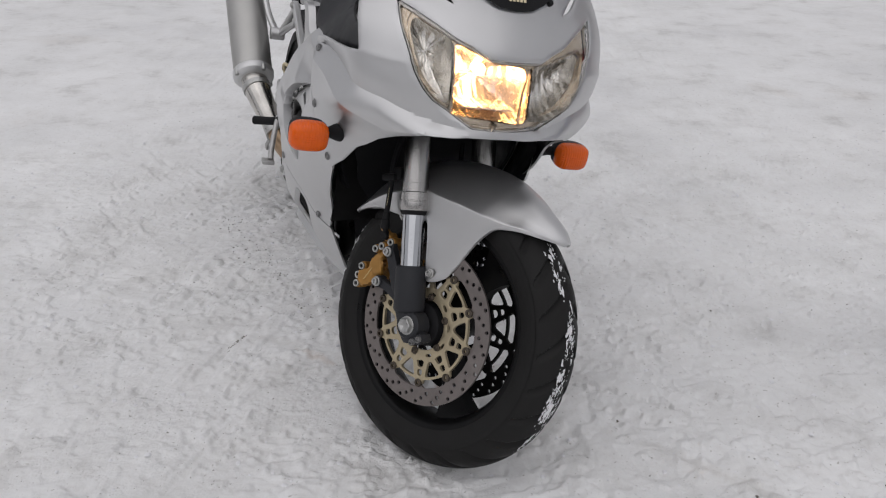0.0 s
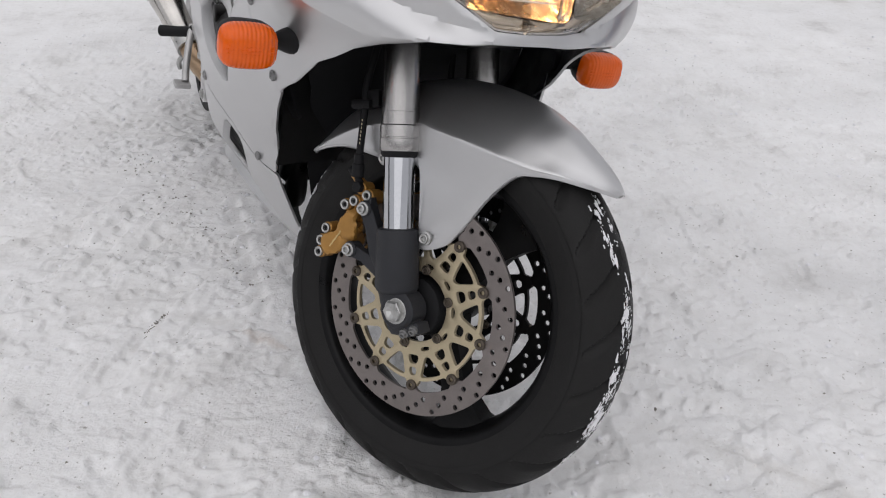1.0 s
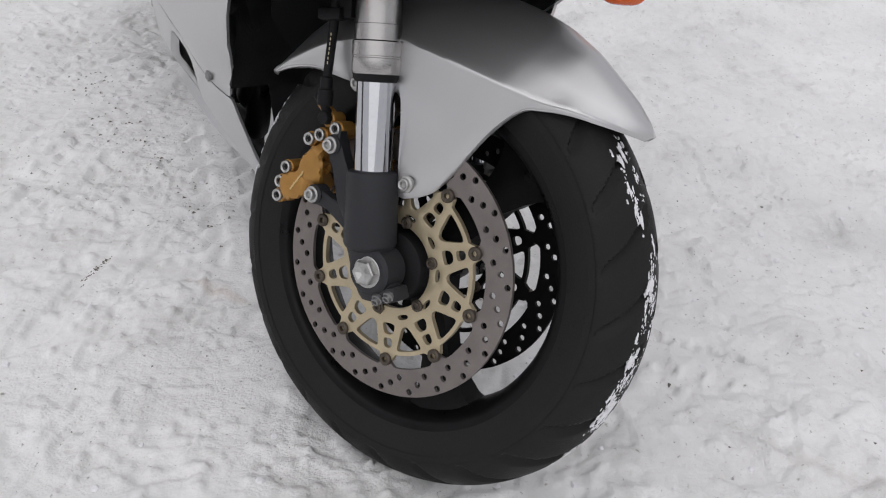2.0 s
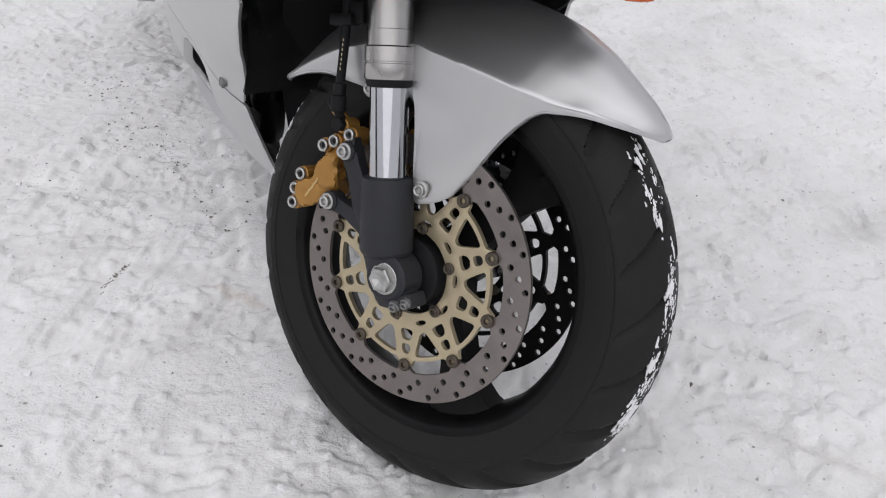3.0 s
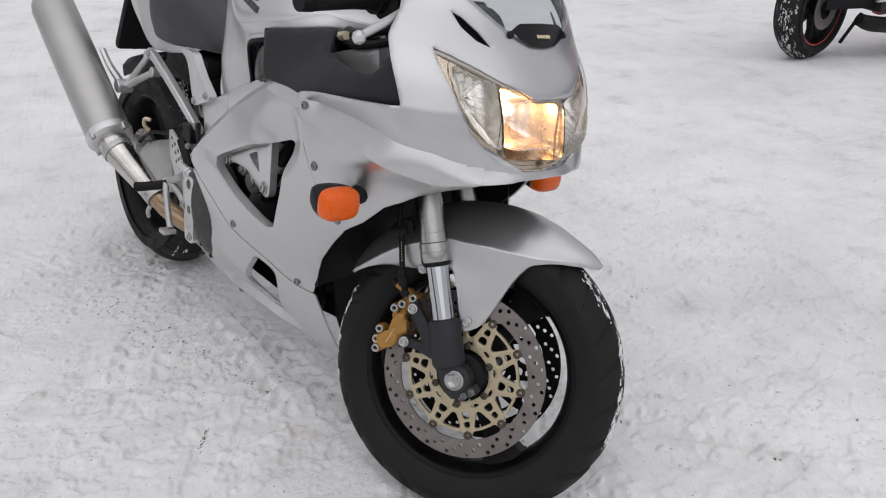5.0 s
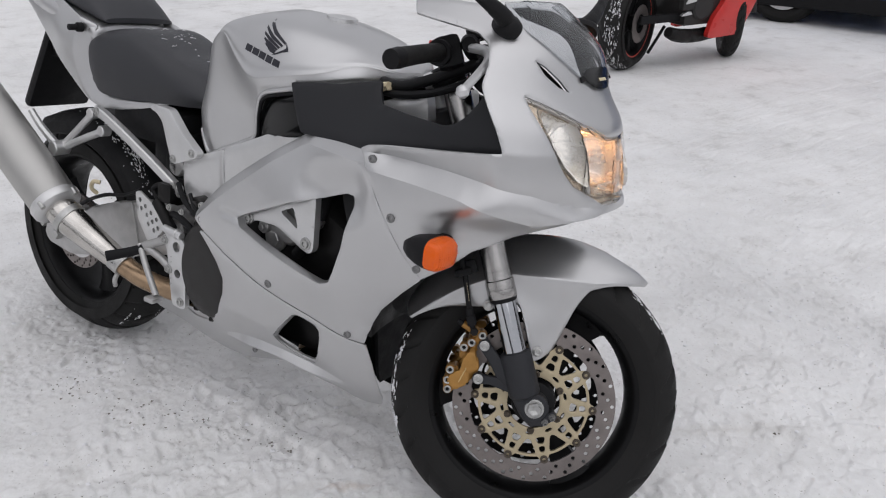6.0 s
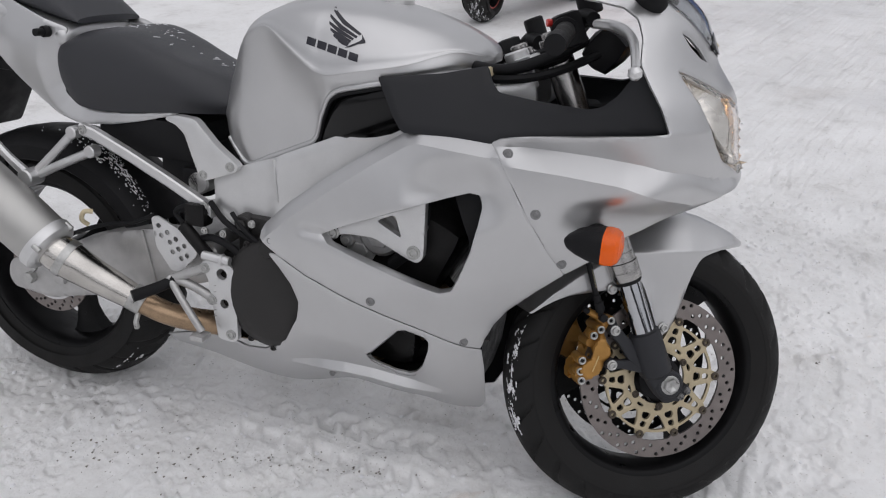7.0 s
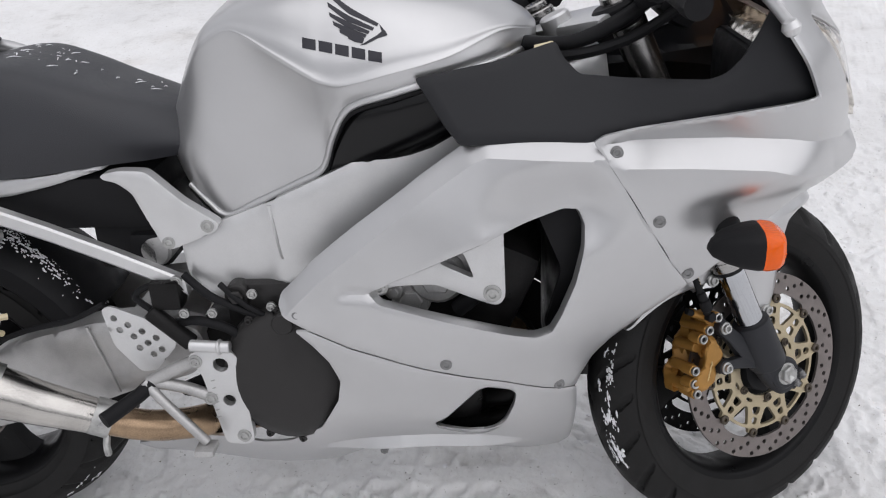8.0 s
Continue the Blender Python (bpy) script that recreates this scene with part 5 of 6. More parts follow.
def WID(x, z):
    fi, fj = np.clip((x - 0.70) / 0.005, 0, 35.99), np.clip((z - 0.70) / 0.005, 0, 61.99)
    i, j = fi.astype(int), fj.astype(int)
    a, b = fi - i, fj - j
    return (TABLE_W[i, j] * (1 - b) + TABLE_W[i, j + 1] * b) * (1 - a) + (TABLE_W[i + 1, j] * (1 - b) + TABLE_W[i + 1, j + 1] * b) * a


def decal_geo(outline, lift=0.0015):
    return shell(lambda u, v: np.c_[u, -WID(u, v) - lift, v], outline, (), 0.006, 0.0008, 0.0003, 0)


# the emblem: a wing of six feathers over a row of plain blocks
for (x0, z0), (x1, z1), bend in zip(((0.765, 0.993), (0.7665, 0.980), (0.7695, 0.968), (0.775, 0.957), (0.784, 0.947), (0.796, 0.939)), ((0.836, 0.950), (0.830, 0.945), (0.824, 0.941), (0.820, 0.937), (0.817, 0.933), (0.816, 0.930)), (0.004, 0.004, 0.003, 0.003, 0.002, 0.001)):
    a, b = np.array([x0, z0]), np.array([x1, z1])
    nrm = np.array([b[1] - a[1], a[0] - b[0]]) / np.linalg.norm(b - a)
    mid = (a + b) / 2 + nrm * bend
    part("wing_feather", decal_geo([tuple(p) for p in (a, mid - nrm * 0.0034, b - nrm * 0.002, b + nrm * 0.002, mid + nrm * 0.0034, a + nrm * 0.004 + (b - a) * 0.06)]), DECAL, tank)
part("wing_edge", decal_geo([(0.838, 0.951), (0.847, 0.941), (0.849, 0.937), (0.836, 0.934), (0.820, 0.927), (0.812, 0.926), (0.826, 0.933), (0.836, 0.938), (0.841, 0.942)]), DECAL, tank)
for k in range(5):
    x0, z0 = 0.7325 + 0.0226 * k, 0.9380 - 0.0045 * k
    part("letter_block", decal_geo([(x0, z0), (x0 + 0.0185, z0 - 0.0036), (x0 + 0.0185, z0 - 0.0168), (x0, z0 - 0.0132)]), DECAL, tank)

# ---- seat and tail ----
SEAT = [
    (0.098, [(0.100, 0.770), (0.114, 0.800), (0.113, 0.845), (0.085, 0.862), (0, 0.864)]),
    (0.130, [(0.118, 0.750), (0.130, 0.790), (0.128, 0.850), (0.095, 0.872), (0, 0.875)]),
    (0.170, [(0.126, 0.732), (0.138, 0.785), (0.133, 0.860), (0.098, 0.888), (0, 0.892)]),
    (0.250, [(0.124, 0.730), (0.138, 0.785), (0.130, 0.865), (0.096, 0.898), (0, 0.902)]),
    (0.320, [(0.116, 0.736), (0.130, 0.785), (0.124, 0.848), (0.096, 0.877), (0, 0.882)]),
    (0.390, [(0.104, 0.742), (0.118, 0.785), (0.112, 0.826), (0.084, 0.851), (0, 0.856)]),
    (0.460, [(0.090, 0.746), (0.103, 0.775), (0.094, 0.807), (0.068, 0.829), (0, 0.834)]),
    (0.515, [(0.070, 0.752), (0.083, 0.770), (0.072, 0.792), (0.048, 0.810), (0, 0.815)]),
    (0.548, [(0.040, 0.765), (0.050, 0.775), (0.042, 0.788), (0.028, 0.798), (0, 0.800)])]
seat = part("seat", section_loft(SEAT, 5, 6), VINYL, bike, "black vinyl rider seat dusted with snow")
rng = random.Random(3)
flakes = []
for k in range(70):
    x, y = rng.choice((rng.gauss(0.24, 0.035), rng.uniform(0.18, 0.46))), rng.uniform(-0.085, 0.06)
    z = float(np.interp(x, [s[0] for s in SEAT], [s[1][-1][1] for s in SEAT])) + 0.001 - (0.007 if abs(y) > 0.06 else 0.0005) - (0.008 if abs(y) > 0.08 else 0)
    a, L = rng.gauss(0.5, 0.9), rng.choice((0.002, 0.003, 0.006, 0.011))
    flakes.append(tube([(x - L * math.cos(a), y - L * math.sin(a), z), (x, y, z + 0.0015), (x + L * math.cos(a), y + L * math.sin(a), z)], [0.0003, 0.0010, 0.0003], 2, 5))
tagged(part("snow_dust", join(*flakes), CLUMP, seat, "streaks of dry snow"), kind="stuff")

TAILF = tps([(0.40, 0.746, 0.100), (0.237, 0.701, 0.125), (0.162, 0.694, 0.128), (0.05, 0.742, 0.125), (-0.06, 0.823, 0.118), (-0.28, 0.97, 0.085), (-0.25, 1.0, 0.08), (0.02, 0.939, 0.120), (0.107, 0.915, 0.132), (0.309, 0.927, 0.118), (0.36, 0.908, 0.112), (0.12, 0.82, 0.145), (0.2, 0.72, 0.135), (0.0, 0.86, 0.138)])
TAIL = [(0.405, 0.748), (0.383, 0.735), (0.310, 0.716), (0.237, 0.700), (0.162, 0.693), (0.102, 0.709), (0.051, 0.741), (-0.057, 0.822), (-0.28, 0.965), (-0.29, 1.0), (-0.10, 0.972), (0.019, 0.934), (0.090, 0.912), (0.130, 0.900), (0.132, 0.888), (0.118, 0.868), (0.110, 0.82), (0.117, 0.775), (0.135, 0.748), (0.170, 0.730), (0.225, 0.724), (0.31, 0.732)]
SEAT_EDGE = [(0.130, 0.900), (0.118, 0.868), (0.110, 0.82), (0.117, 0.775), (0.135, 0.748), (0.170, 0.730), (0.225, 0.724), (0.31, 0.732), (0.405, 0.748)]
tail_geo = shell(lambda u, v: np.c_[u, -TAILF(u, v), v], TAIL, (), 0.006, 0.003, 0.003, 3, lambda uv, loops: 0.62 * np.clip(0.038 - line_gap(uv, SEAT_EDGE), 0, 1) * step01(0.30, 0.16, uv[:, 0]))
for g in (lambda q: q, mirrored):
    part("tail_fairing", g(tail_geo), PAINT, bike, "silver tail fairing")
part("tail_bolster", moved(join(rod((0, 0.004, 0), (0, -0.012, 0), 0.012, 18), rod((0, -0.012, 0), (0, -0.034, 0), 0.008, 16)), at(0.100, -0.137, 0.886)), BLACK, bike)
part("tail_hump", join(section_loft([(-0.30, [(0.07, 0.95), (0.085, 0.965), (0.08, 0.985), (0.05, 0.995), (0, 0.998)]), (-0.12, [(0.10, 0.90), (0.118, 0.925), (0.110, 0.950), (0.06, 0.958), (0, 0.960)]), (0.02, [(0.105, 0.86), (0.124, 0.89), (0.116, 0.920), (0.07, 0.930), (0, 0.932)]),
                                (0.09, [(0.105, 0.85), (0.124, 0.875), (0.117, 0.903), (0.07, 0.914), (0, 0.917)]), (0.125, [(0.10, 0.84), (0.119, 0.865), (0.112, 0.892), (0.07, 0.905), (0, 0.908)]), (0.135, [(0.09, 0.84), (0.105, 0.865), (0.10, 0.885), (0.06, 0.896), (0, 0.899)])], 4, 6),
     tube([(0.10, 0.108, 0.892), (0.15, 0.104, 0.893), (0.195, 0.098, 0.884), (0.212, 0.094, 0.874)], [0.016, 0.013, 0.010, 0.004], 5, 10)), PAINT, bike, "silver tail hump behind the seat")
part("pillion_seat", section_loft([(-0.30, [(0.05, 0.998), (0.065, 1.005), (0.06, 1.02), (0.03, 1.03), (0, 1.032)]), (-0.12, [(0.09, 0.958), (0.105, 0.975), (0.095, 1.01), (0.055, 1.025), (0, 1.03)]), (0.02, [(0.100, 0.930), (0.116, 0.945), (0.106, 0.982), (0.065, 1.000), (0, 1.005)]),
                                   (0.10, [(0.098, 0.913), (0.110, 0.924), (0.100, 0.948), (0.065, 0.962), (0, 0.966)]), (0.152, [(0.096, 0.904), (0.102, 0.907), (0.094, 0.913), (0.06, 0.917), (0, 0.918)])], 5, 6), VINYL, bike, "black pillion seat")
part("seat_base", section_loft([(-0.25, [(0.06, 0.93), (0.07, 0.94), (0.07, 0.945), (0.04, 0.95), (0, 0.95)]), (0.0, [(0.09, 0.80), (0.105, 0.83), (0.105, 0.87), (0.06, 0.89), (0, 0.89)]), (0.15, [(0.095, 0.715), (0.115, 0.735), (0.115, 0.75), (0.07, 0.76), (0, 0.76)]), (0.38, [(0.085, 0.735), (0.095, 0.742), (0.095, 0.75), (0.07, 0.755), (0, 0.755)])], 3, 4), BLACK, bike)
part("number_plate_holder", join(box((-0.17, 0, 0.74), (0.03, 0.19, 0.26), 0.012, Matrix.Translation((-0.17, 0, 0.74)) @ pose(0, 0, 0, 0, 28, 0) @ Matrix.Translation((0.17, 0, -0.74))), box((-0.06, 0, 0.80), (0.20, 0.15, 0.05), 0.02)), BLACK, bike, "black number plate holder under the tail")

# ---- frame, subframe, swingarm ----
FRAME = [(0.500, 0.627), (0.573, 0.662), (0.619, 0.678), (0.715, 0.721), (0.888, 0.800), (0.960, 0.83), (1.06, 0.87), (1.150, 0.903), (1.160, 0.835), (1.05, 0.76), (0.921, 0.715), (0.80, 0.63), (0.700, 0.560), (0.640, 0.535), (0.585, 0.532), (0.531, 0.522), (0.514, 0.545), (0.504, 0.570)]


def spar(u, v):
    w = 0.142 - 0.055 * step01(0.95, 1.18, u) + 0.010 * step01(0.63, 0.66, u)
    return np.c_[u, -w, v]


frame_geo = shell(spar, FRAME, (), 0.014, 0.03, 0.006, 2)
for g in (lambda q: q, mirrored):
    fr = part("frame_spar", g(frame_geo), ALLOY, bike, "satin aluminium frame spar")
    part("weld_bead", g(tube([(0.648, -0.1475, 0.687), (0.652, -0.150, 0.655), (0.656, -0.150, 0.62), (0.660, -0.149, 0.60)], 0.004, 5, 8)), ALLOY, fr)
    pl = part("subframe_bracket", g(plate([(0.400, 0.744), (0.430, 0.750), (0.472, 0.748), (0.520, 0.700), (0.574, 0.662), (0.566, 0.650), (0.488, 0.620), (0.478, 0.632), (0.462, 0.672), (0.446, 0.715), (0.425, 0.732), (0.402, 0.737)], (), -0.160, -0.142, 0.01, 0.003, 2)), ALLOY, bike, "satin alloy subframe bracket")
    if g is not mirrored:
        bolts(pl, [at(0.554, -0.160, 0.660), at(0.490, -0.160, 0.634)], 0.0075, 0.004)
    rail = part("subframe_rail", g(skin([[(x, -0.146 + 0.010 * c, z + 0.013 * s) for c, s in ((-1, -0.7), (-0.7, -1), (0.7, -1), (1, -0.7), (1, 0.7), (0.7, 1), (-0.7, 1), (-1, 0.7))] for x, z in ((0.180, 0.690), (0.215, 0.682), (0.300, 0.648), (0.400, 0.604), (0.497, 0.558), (0.503, 0.553))])), ALLOY, bike, "satin alloy subframe rail")
    if g is not mirrored:
        bolts(rail, [at(0.488, -0.157, 0.566), at(0.190, -0.157, 0.690)], 0.0075, 0.004)
    part("passenger_peg_hanger", g(join(tube([(0.150, -0.138, 0.676), (0.10, -0.150, 0.622), (0.055, -0.165, 0.572)], 0.010, 4, 10), tube([(0.197, -0.140, 0.640), (0.12, -0.155, 0.602), (0.055, -0.165, 0.568)], 0.010, 4, 10), rod((0.055, -0.15, 0.57), (0.055, -0.195, 0.57), 0.020, 16), tube([(0.055, -0.175, 0.57), (0.02, -0.20, 0.62), (-0.01, -0.21, 0.66)], [0.012, 0.010, 0.009], 4, 8), rod((0.15, -0.125, 0.676), (0.15, -0.150, 0.676), 0.014, 14), rod((0.197, -0.125, 0.640), (0.197, -0.152, 0.640), 0.014, 14))), ALLOY, bike, "alloy footrest hanger that holds the silencer")
part("tail_tray", join(box((0.32, 0, 0.68), (0.26, 0.22, 0.09), 0.02), box((0.40, 0, 0.62), (0.12, 0.20, 0.12), 0.02), box((0.43, -0.09, 0.60), (0.05, 0.05, 0.06), 0.01)), BLACK, bike)
part("shock_reservoir", moved(rod((0, -0.02, 0), (0, 0.06, 0), 0.026, 20), at(0.445, -0.095, 0.60)), CAST, bike)
part("airbox_side", section_loft([(0.715, [(0.08, 0.68), (0.112, 0.70), (0.114, 0.76), (0.09, 0.80), (0, 0.82)]), (0.78, [(0.10, 0.70), (0.142, 0.74), (0.156, 0.81), (0.13, 0.85), (0, 0.86)]), (0.90, [(0.12, 0.74), (0.165, 0.79), (0.178, 0.855), (0.14, 0.872), (0, 0.88)]), (1.02, [(0.10, 0.80), (0.13, 0.83), (0.14, 0.87), (0.10, 0.885), (0, 0.89)])], 4, 5), GLOSS, bike, "gloss black airbox under the tank")

ARM = [(-0.075, 0.325), (-0.060, 0.345), (0.035, 0.352), (0.139, 0.424), (0.22, 0.455), (0.325, 0.482), (0.42, 0.490), (0.50, 0.470), (0.515, 0.42), (0.48, 0.385), (0.367, 0.352), (0.289, 0.322), (0.04, 0.262), (-0.065, 0.272), (-0.078, 0.295)]
for g in (lambda q: q, mirrored):
    part("swingarm", g(join(plate(ARM, (), -0.142, -0.098, 0.014, 0.008, 2), box((0.335, -0.1445, 0.418), (0.006, 0.006, 0.13), 0.002, Matrix.Translation((0.335, 0, 0.418)) @ pose(0, 0, 0, 0, -14, 0) @ Matrix.Translation((-0.335, 0, -0.418))))), CAST, bike, "cast alloy swingarm")
part("swingarm_bridge", box((0.40, 0, 0.43), (0.09, 0.22, 0.08), 0.02), CAST, bike)
part("rear_axle", rod((0, -0.16, 0.311), (0, 0.16, 0.311), 0.014, 6), STEEL, bike, smooth=False)
rc = part("rear_caliper", join(box((0.035, -0.125, 0.385), (0.10, 0.05, 0.045), 0.012), box((0.085, -0.135, 0.34), (0.03, 0.04, 0.06), 0.008)), CAST, bike, "grey rear brake caliper")


def hugger_geo():
    rings = []
    for a in np.linspace(radians(28), radians(118), 19):
        w, r = 0.105, 0.332 + 0.006 * math.sin(a * 3)
        sec = [(-w, r - 0.05), (-w * 0.98, r - 0.02), (-w * 0.8, r), (-w * 0.4, r + 0.010), (0, r + 0.013), (w * 0.4, r + 0.010), (w * 0.8, r), (w * 0.98, r - 0.02), (w, r - 0.05)]
        full = sec + [(y * 0.97, q - 0.004) for y, q in sec[::-1]]
        rings.append([(q * math.cos(a), y, 0.311 + q * math.sin(a)) for y, q in full])
    return skin(rings)


hug = part("rear_hugger", hugger_geo(), BLACK, bike, "black rear tyre hugger with snow on it")
lumps = []
rng = random.Random(12)
for _ in range(420):
    a, y = radians(rng.gauss(52, 11)), rng.gauss(-0.05, 0.022)
    r, s = 0.342, rng.choice((0.0005, 0.0007, 0.0010, 0.0016))
    lumps.append(moved(lathe([(-1, 0), (-0.6, 0.8), (0, 1), (0.6, 0.8), (1, 0)], 7, "z"), Matrix.Translation((r * math.cos(a), y, 0.311 + r * math.sin(a))) @ Matrix.Rotation(-a, 4, "Y") @ Matrix.Diagonal((0.0016, s, s * rng.uniform(1, 3.5), 1))))
tagged(part("stuck_snow", join(*lumps), CLUMP, hug, "specks of snow"), kind="stuff")

# ---- exhaust ----
d = Vector((-0.80, -0.06, 0.60)).normalized()
c0 = Vector((0.160, -0.248, 0.448))


def can(rows, oval=1.0):
    q = d.to_track_quat("Z", "Y").to_matrix()
    side, up = q @ Vector((1, 0, 0)), q @ Vector((0, 1, 0))
    return skin([[c0 + d * t + (side * math.cos(a) + up * math.sin(a) * oval) * r for a in np.linspace(0, 2 * math.pi, 40, False)] for t, r in rows])


sil = part("silencer", can(((0.012, 0.056), (0.02, 0.060), (0.10, 0.0615), (0.30, 0.062), (0.48, 0.061), (0.50, 0.056))), EXHAUST, bike, "brushed alloy silencer")
part("end_cap", can(((-0.012, 0.044), (-0.010, 0.055), (-0.002, 0.0625), (0.016, 0.064), (0.020, 0.062))), ALLOY, sil)
for a in (20, 110, 200, 290):
    q = d.to_track_quat("Z", "Y").to_matrix()
    o = c0 + (q @ Vector((math.cos(radians(a)), math.sin(radians(a)), 0))) * 0.060 - d * 0.004
    part("rivet", rod(o + d * 0.012, o - d * 0.008, 0.0065, 12), STEEL, sil)
pipe = part("link_pipe", tube([c0 + d * 0.0, (0.195, -0.240, 0.424), (0.245, -0.222, 0.390), (0.315, -0.200, 0.350), (0.345, -0.192, 0.334)], [0.040, 0.041, 0.036, 0.030, 0.027], 6, 24), POLISHED, bike, "polished tapered exhaust pipe")
part("pipe_clamp", tube([(0.325, -0.197, 0.346), (0.352, -0.190, 0.331)], [0.031, 0.031], 3, 24), STEEL, pipe)
part("pipe_clamp", tube([(0.188, -0.242, 0.429), (0.202, -0.238, 0.420)], [0.0435, 0.0435], 3, 24), STEEL, pipe)
part("header_pipe", tube([(0.34, -0.192, 0.336), (0.40, -0.172, 0.308), (0.46, -0.140, 0.290), (0.53, -0.085, 0.272), (0.62, -0.03, 0.25)], [0.026, 0.026, 0.027, 0.030, 0.034], 6, 20), BROWNPIPE, bike, "heat-browned exhaust pipe")
part("spring_hook", tube([(0.345, -0.205, 0.312), (0.345, -0.214, 0.295), (0.343, -0.210, 0.278)], 0.006, 4, 8), STEEL, pipe)

# ---- engine behind the panels ----
eng = part("engine", box((0.77, 0, 0.365), (0.40, 0.27, 0.17), 0.04), ENGINE, bike, "dark in-line engine")
part("cylinder_block", box((0.93, 0, 0.52), (0.18, 0.36, 0.26), 0.03, Matrix.Translation((0.93, 0, 0.52)) @ pose(0, 0, 0, 0, 24, 0) @ Matrix.Translation((-0.93, 0, -0.52))), ENGINE, eng)
for q, s in (((0.66, 0, 0.50), (0.22, 0.28, 0.16)), ((0.83, 0, 0.66), (0.26, 0.24, 0.14)), ((0.56, 0, 0.36), (0.16, 0.24, 0.20))):
    part("engine_case", box(q, s, 0.03), ENGINE, eng)
part("clutch_cover", skin([[(0.655 + r * math.cos(a) * 1.0, y, 0.405 + r * math.sin(a) * 1.12) for a in np.linspace(0, 2 * math.pi, 40, False)] for y, r in ((-0.15, 0.108), (-0.176, 0.106), (-0.188, 0.098), (-0.197, 0.080), (-0.201, 0.050), (-0.202, 0.01))]), DARKCAST, eng, "grey clutch cover")
bolts(eng, [at(0.655 + 0.106 * math.cos(radians(a)), -0.178, 0.405 + 0.119 * math.sin(radians(a))) for a in (-60, -85, -115, 175, 150, 120, 95)], 0.0055, 0.006, DARKCAST)
for z in (0.30, 0.345, 0.39):
    part("exhaust_header", tube([(1.00, -0.09 - 0.4 * (z - 0.30), 0.47), (1.035, -0.11, 0.43), (1.025, -0.10 - 0.4 * (z - 0.30), z), (0.96, -0.085, z - 0.045), (0.85, -0.05, 0.235)], 0.019, 6, 14), BROWNPIPE if z > 0.38 else ENGINE, eng)
for q, r, w in (((0.90, 0.585), 0.045, 0.195), ((0.86, 0.545), 0.030, 0.19), ((0.835, 0.565), 0.014, 0.20)):
    part("engine_plug", join(rod((q[0], -0.14, q[1]), (q[0], -w, q[1]), r, 24), rod((q[0], -w, q[1]), (q[0], -w - 0.006, q[1]), r * 0.6, 6)), CAST, eng)
part("water_pipe", tube([(0.97, -0.15, 0.67), (0.985, -0.19, 0.63), (0.965, -0.20, 0.57), (0.93, -0.19, 0.53)], 0.013, 6, 12), BLACK, eng, "black rubber water hose")
part("hose_band", rod((0.984, -0.193, 0.622), (0.980, -0.196, 0.606), 0.0155, 16), STEEL, eng)
part("cylinder_fin", box((0.945, -0.178, 0.61), (0.05, 0.02, 0.09), 0.006), CAST, eng)
part("frame_pivot", join(rod((0.585, -0.12, 0.545), (0.585, -0.168, 0.545), 0.020, 20), rod((0.585, -0.168, 0.545), (0.585, -0.176, 0.545), 0.012, 6)), DARKCAST, eng)
part("starter_cover", box((0.62, -0.135, 0.535), (0.10, 0.05, 0.055), 0.014), DARKCAST, eng)
for k, (P, r) in enumerate((([(0.50, -0.150, 0.575), (0.545, -0.168, 0.545), (0.60, -0.172, 0.520), (0.635, -0.165, 0.50)], 0.0065), ([(0.475, -0.150, 0.49), (0.52, -0.172, 0.505), (0.57, -0.175, 0.49), (0.60, -0.17, 0.455)], 0.008), ([(0.66, -0.15, 0.535), (0.64, -0.17, 0.51), (0.60, -0.178, 0.535), (0.56, -0.165, 0.565)], 0.005))):
    part("engine_hose", tube(P, r, 6, 10), BLACK, eng, "black rubber hose")
part("pedal_spring", tube([(0.535 + 0.006 * math.cos(a), -0.190 + 0.006 * math.sin(a), 0.330 + 0.0022 * a) for a in np.linspace(0, 12 * math.pi, 60)], 0.0013, 1, 6), STEEL, eng)
bolts(eng, [at(x, -0.176, z) for x, z in ((0.545, 0.520), (0.612, 0.552), (0.640, 0.530), (0.500, 0.520))], 0.006, 0.005)
part("radiator", skin([[(1.10 + 0.03 * (abs(y) / 0.17) ** 2 + dx, y, z) for y, dx in [(t, 0.0) for t in np.linspace(-0.17, 0.17, 13)] + [(t, -0.035) for t in np.linspace(0.17, -0.17, 13)]] for z in (0.40, 0.55, 0.72)]), ENGINE, bike, "black radiator")
part("inner_panel", shell(lambda u, v: np.c_[u, FLANK(u, v) - 0.035, v], [(0.77, 0.56), (0.95, 0.70), (1.12, 0.74), (1.14, 0.60), (1.10, 0.48), (0.95, 0.50)], (), 0.02, 0.004, 0.004, 1), BLACK, bike)
part("inner_panel", shell(lambda u, v: np.c_[u, -FLANK(u, v) + 0.055, v], [(1.03, 0.73), (1.12, 0.74), (1.17, 0.62), (1.14, 0.48), (1.06, 0.49), (1.085, 0.60)], (), 0.02, 0.004, 0.004, 1), BLACK, bike)
part("inner_panel", moved(skin([[(x, y + dy, z) for y in (-w, -w * 0.6, 0, w * 0.6, w)] + [(x - 0.01, y + dy, z + 0.006) for y in (w, w * 0.6, 0, -w * 0.6, -w)] for x, w, z, dy in ((1.49, 0.09, 0.742, 0.018), (1.44, 0.135, 0.728, 0.018), (1.36, 0.160, 0.702, 0.012), (1.25, 0.172, 0.665, 0.004), (1.17, 0.165, 0.63, 0), (1.12, 0.125, 0.53, 0), (1.10, 0.112, 0.40, 0), (1.095, 0.085, 0.29, 0), (1.085, 0.06, 0.24, 0))]), Matrix.Identity(4)), BLACK, bike, "black inner wheel arch")
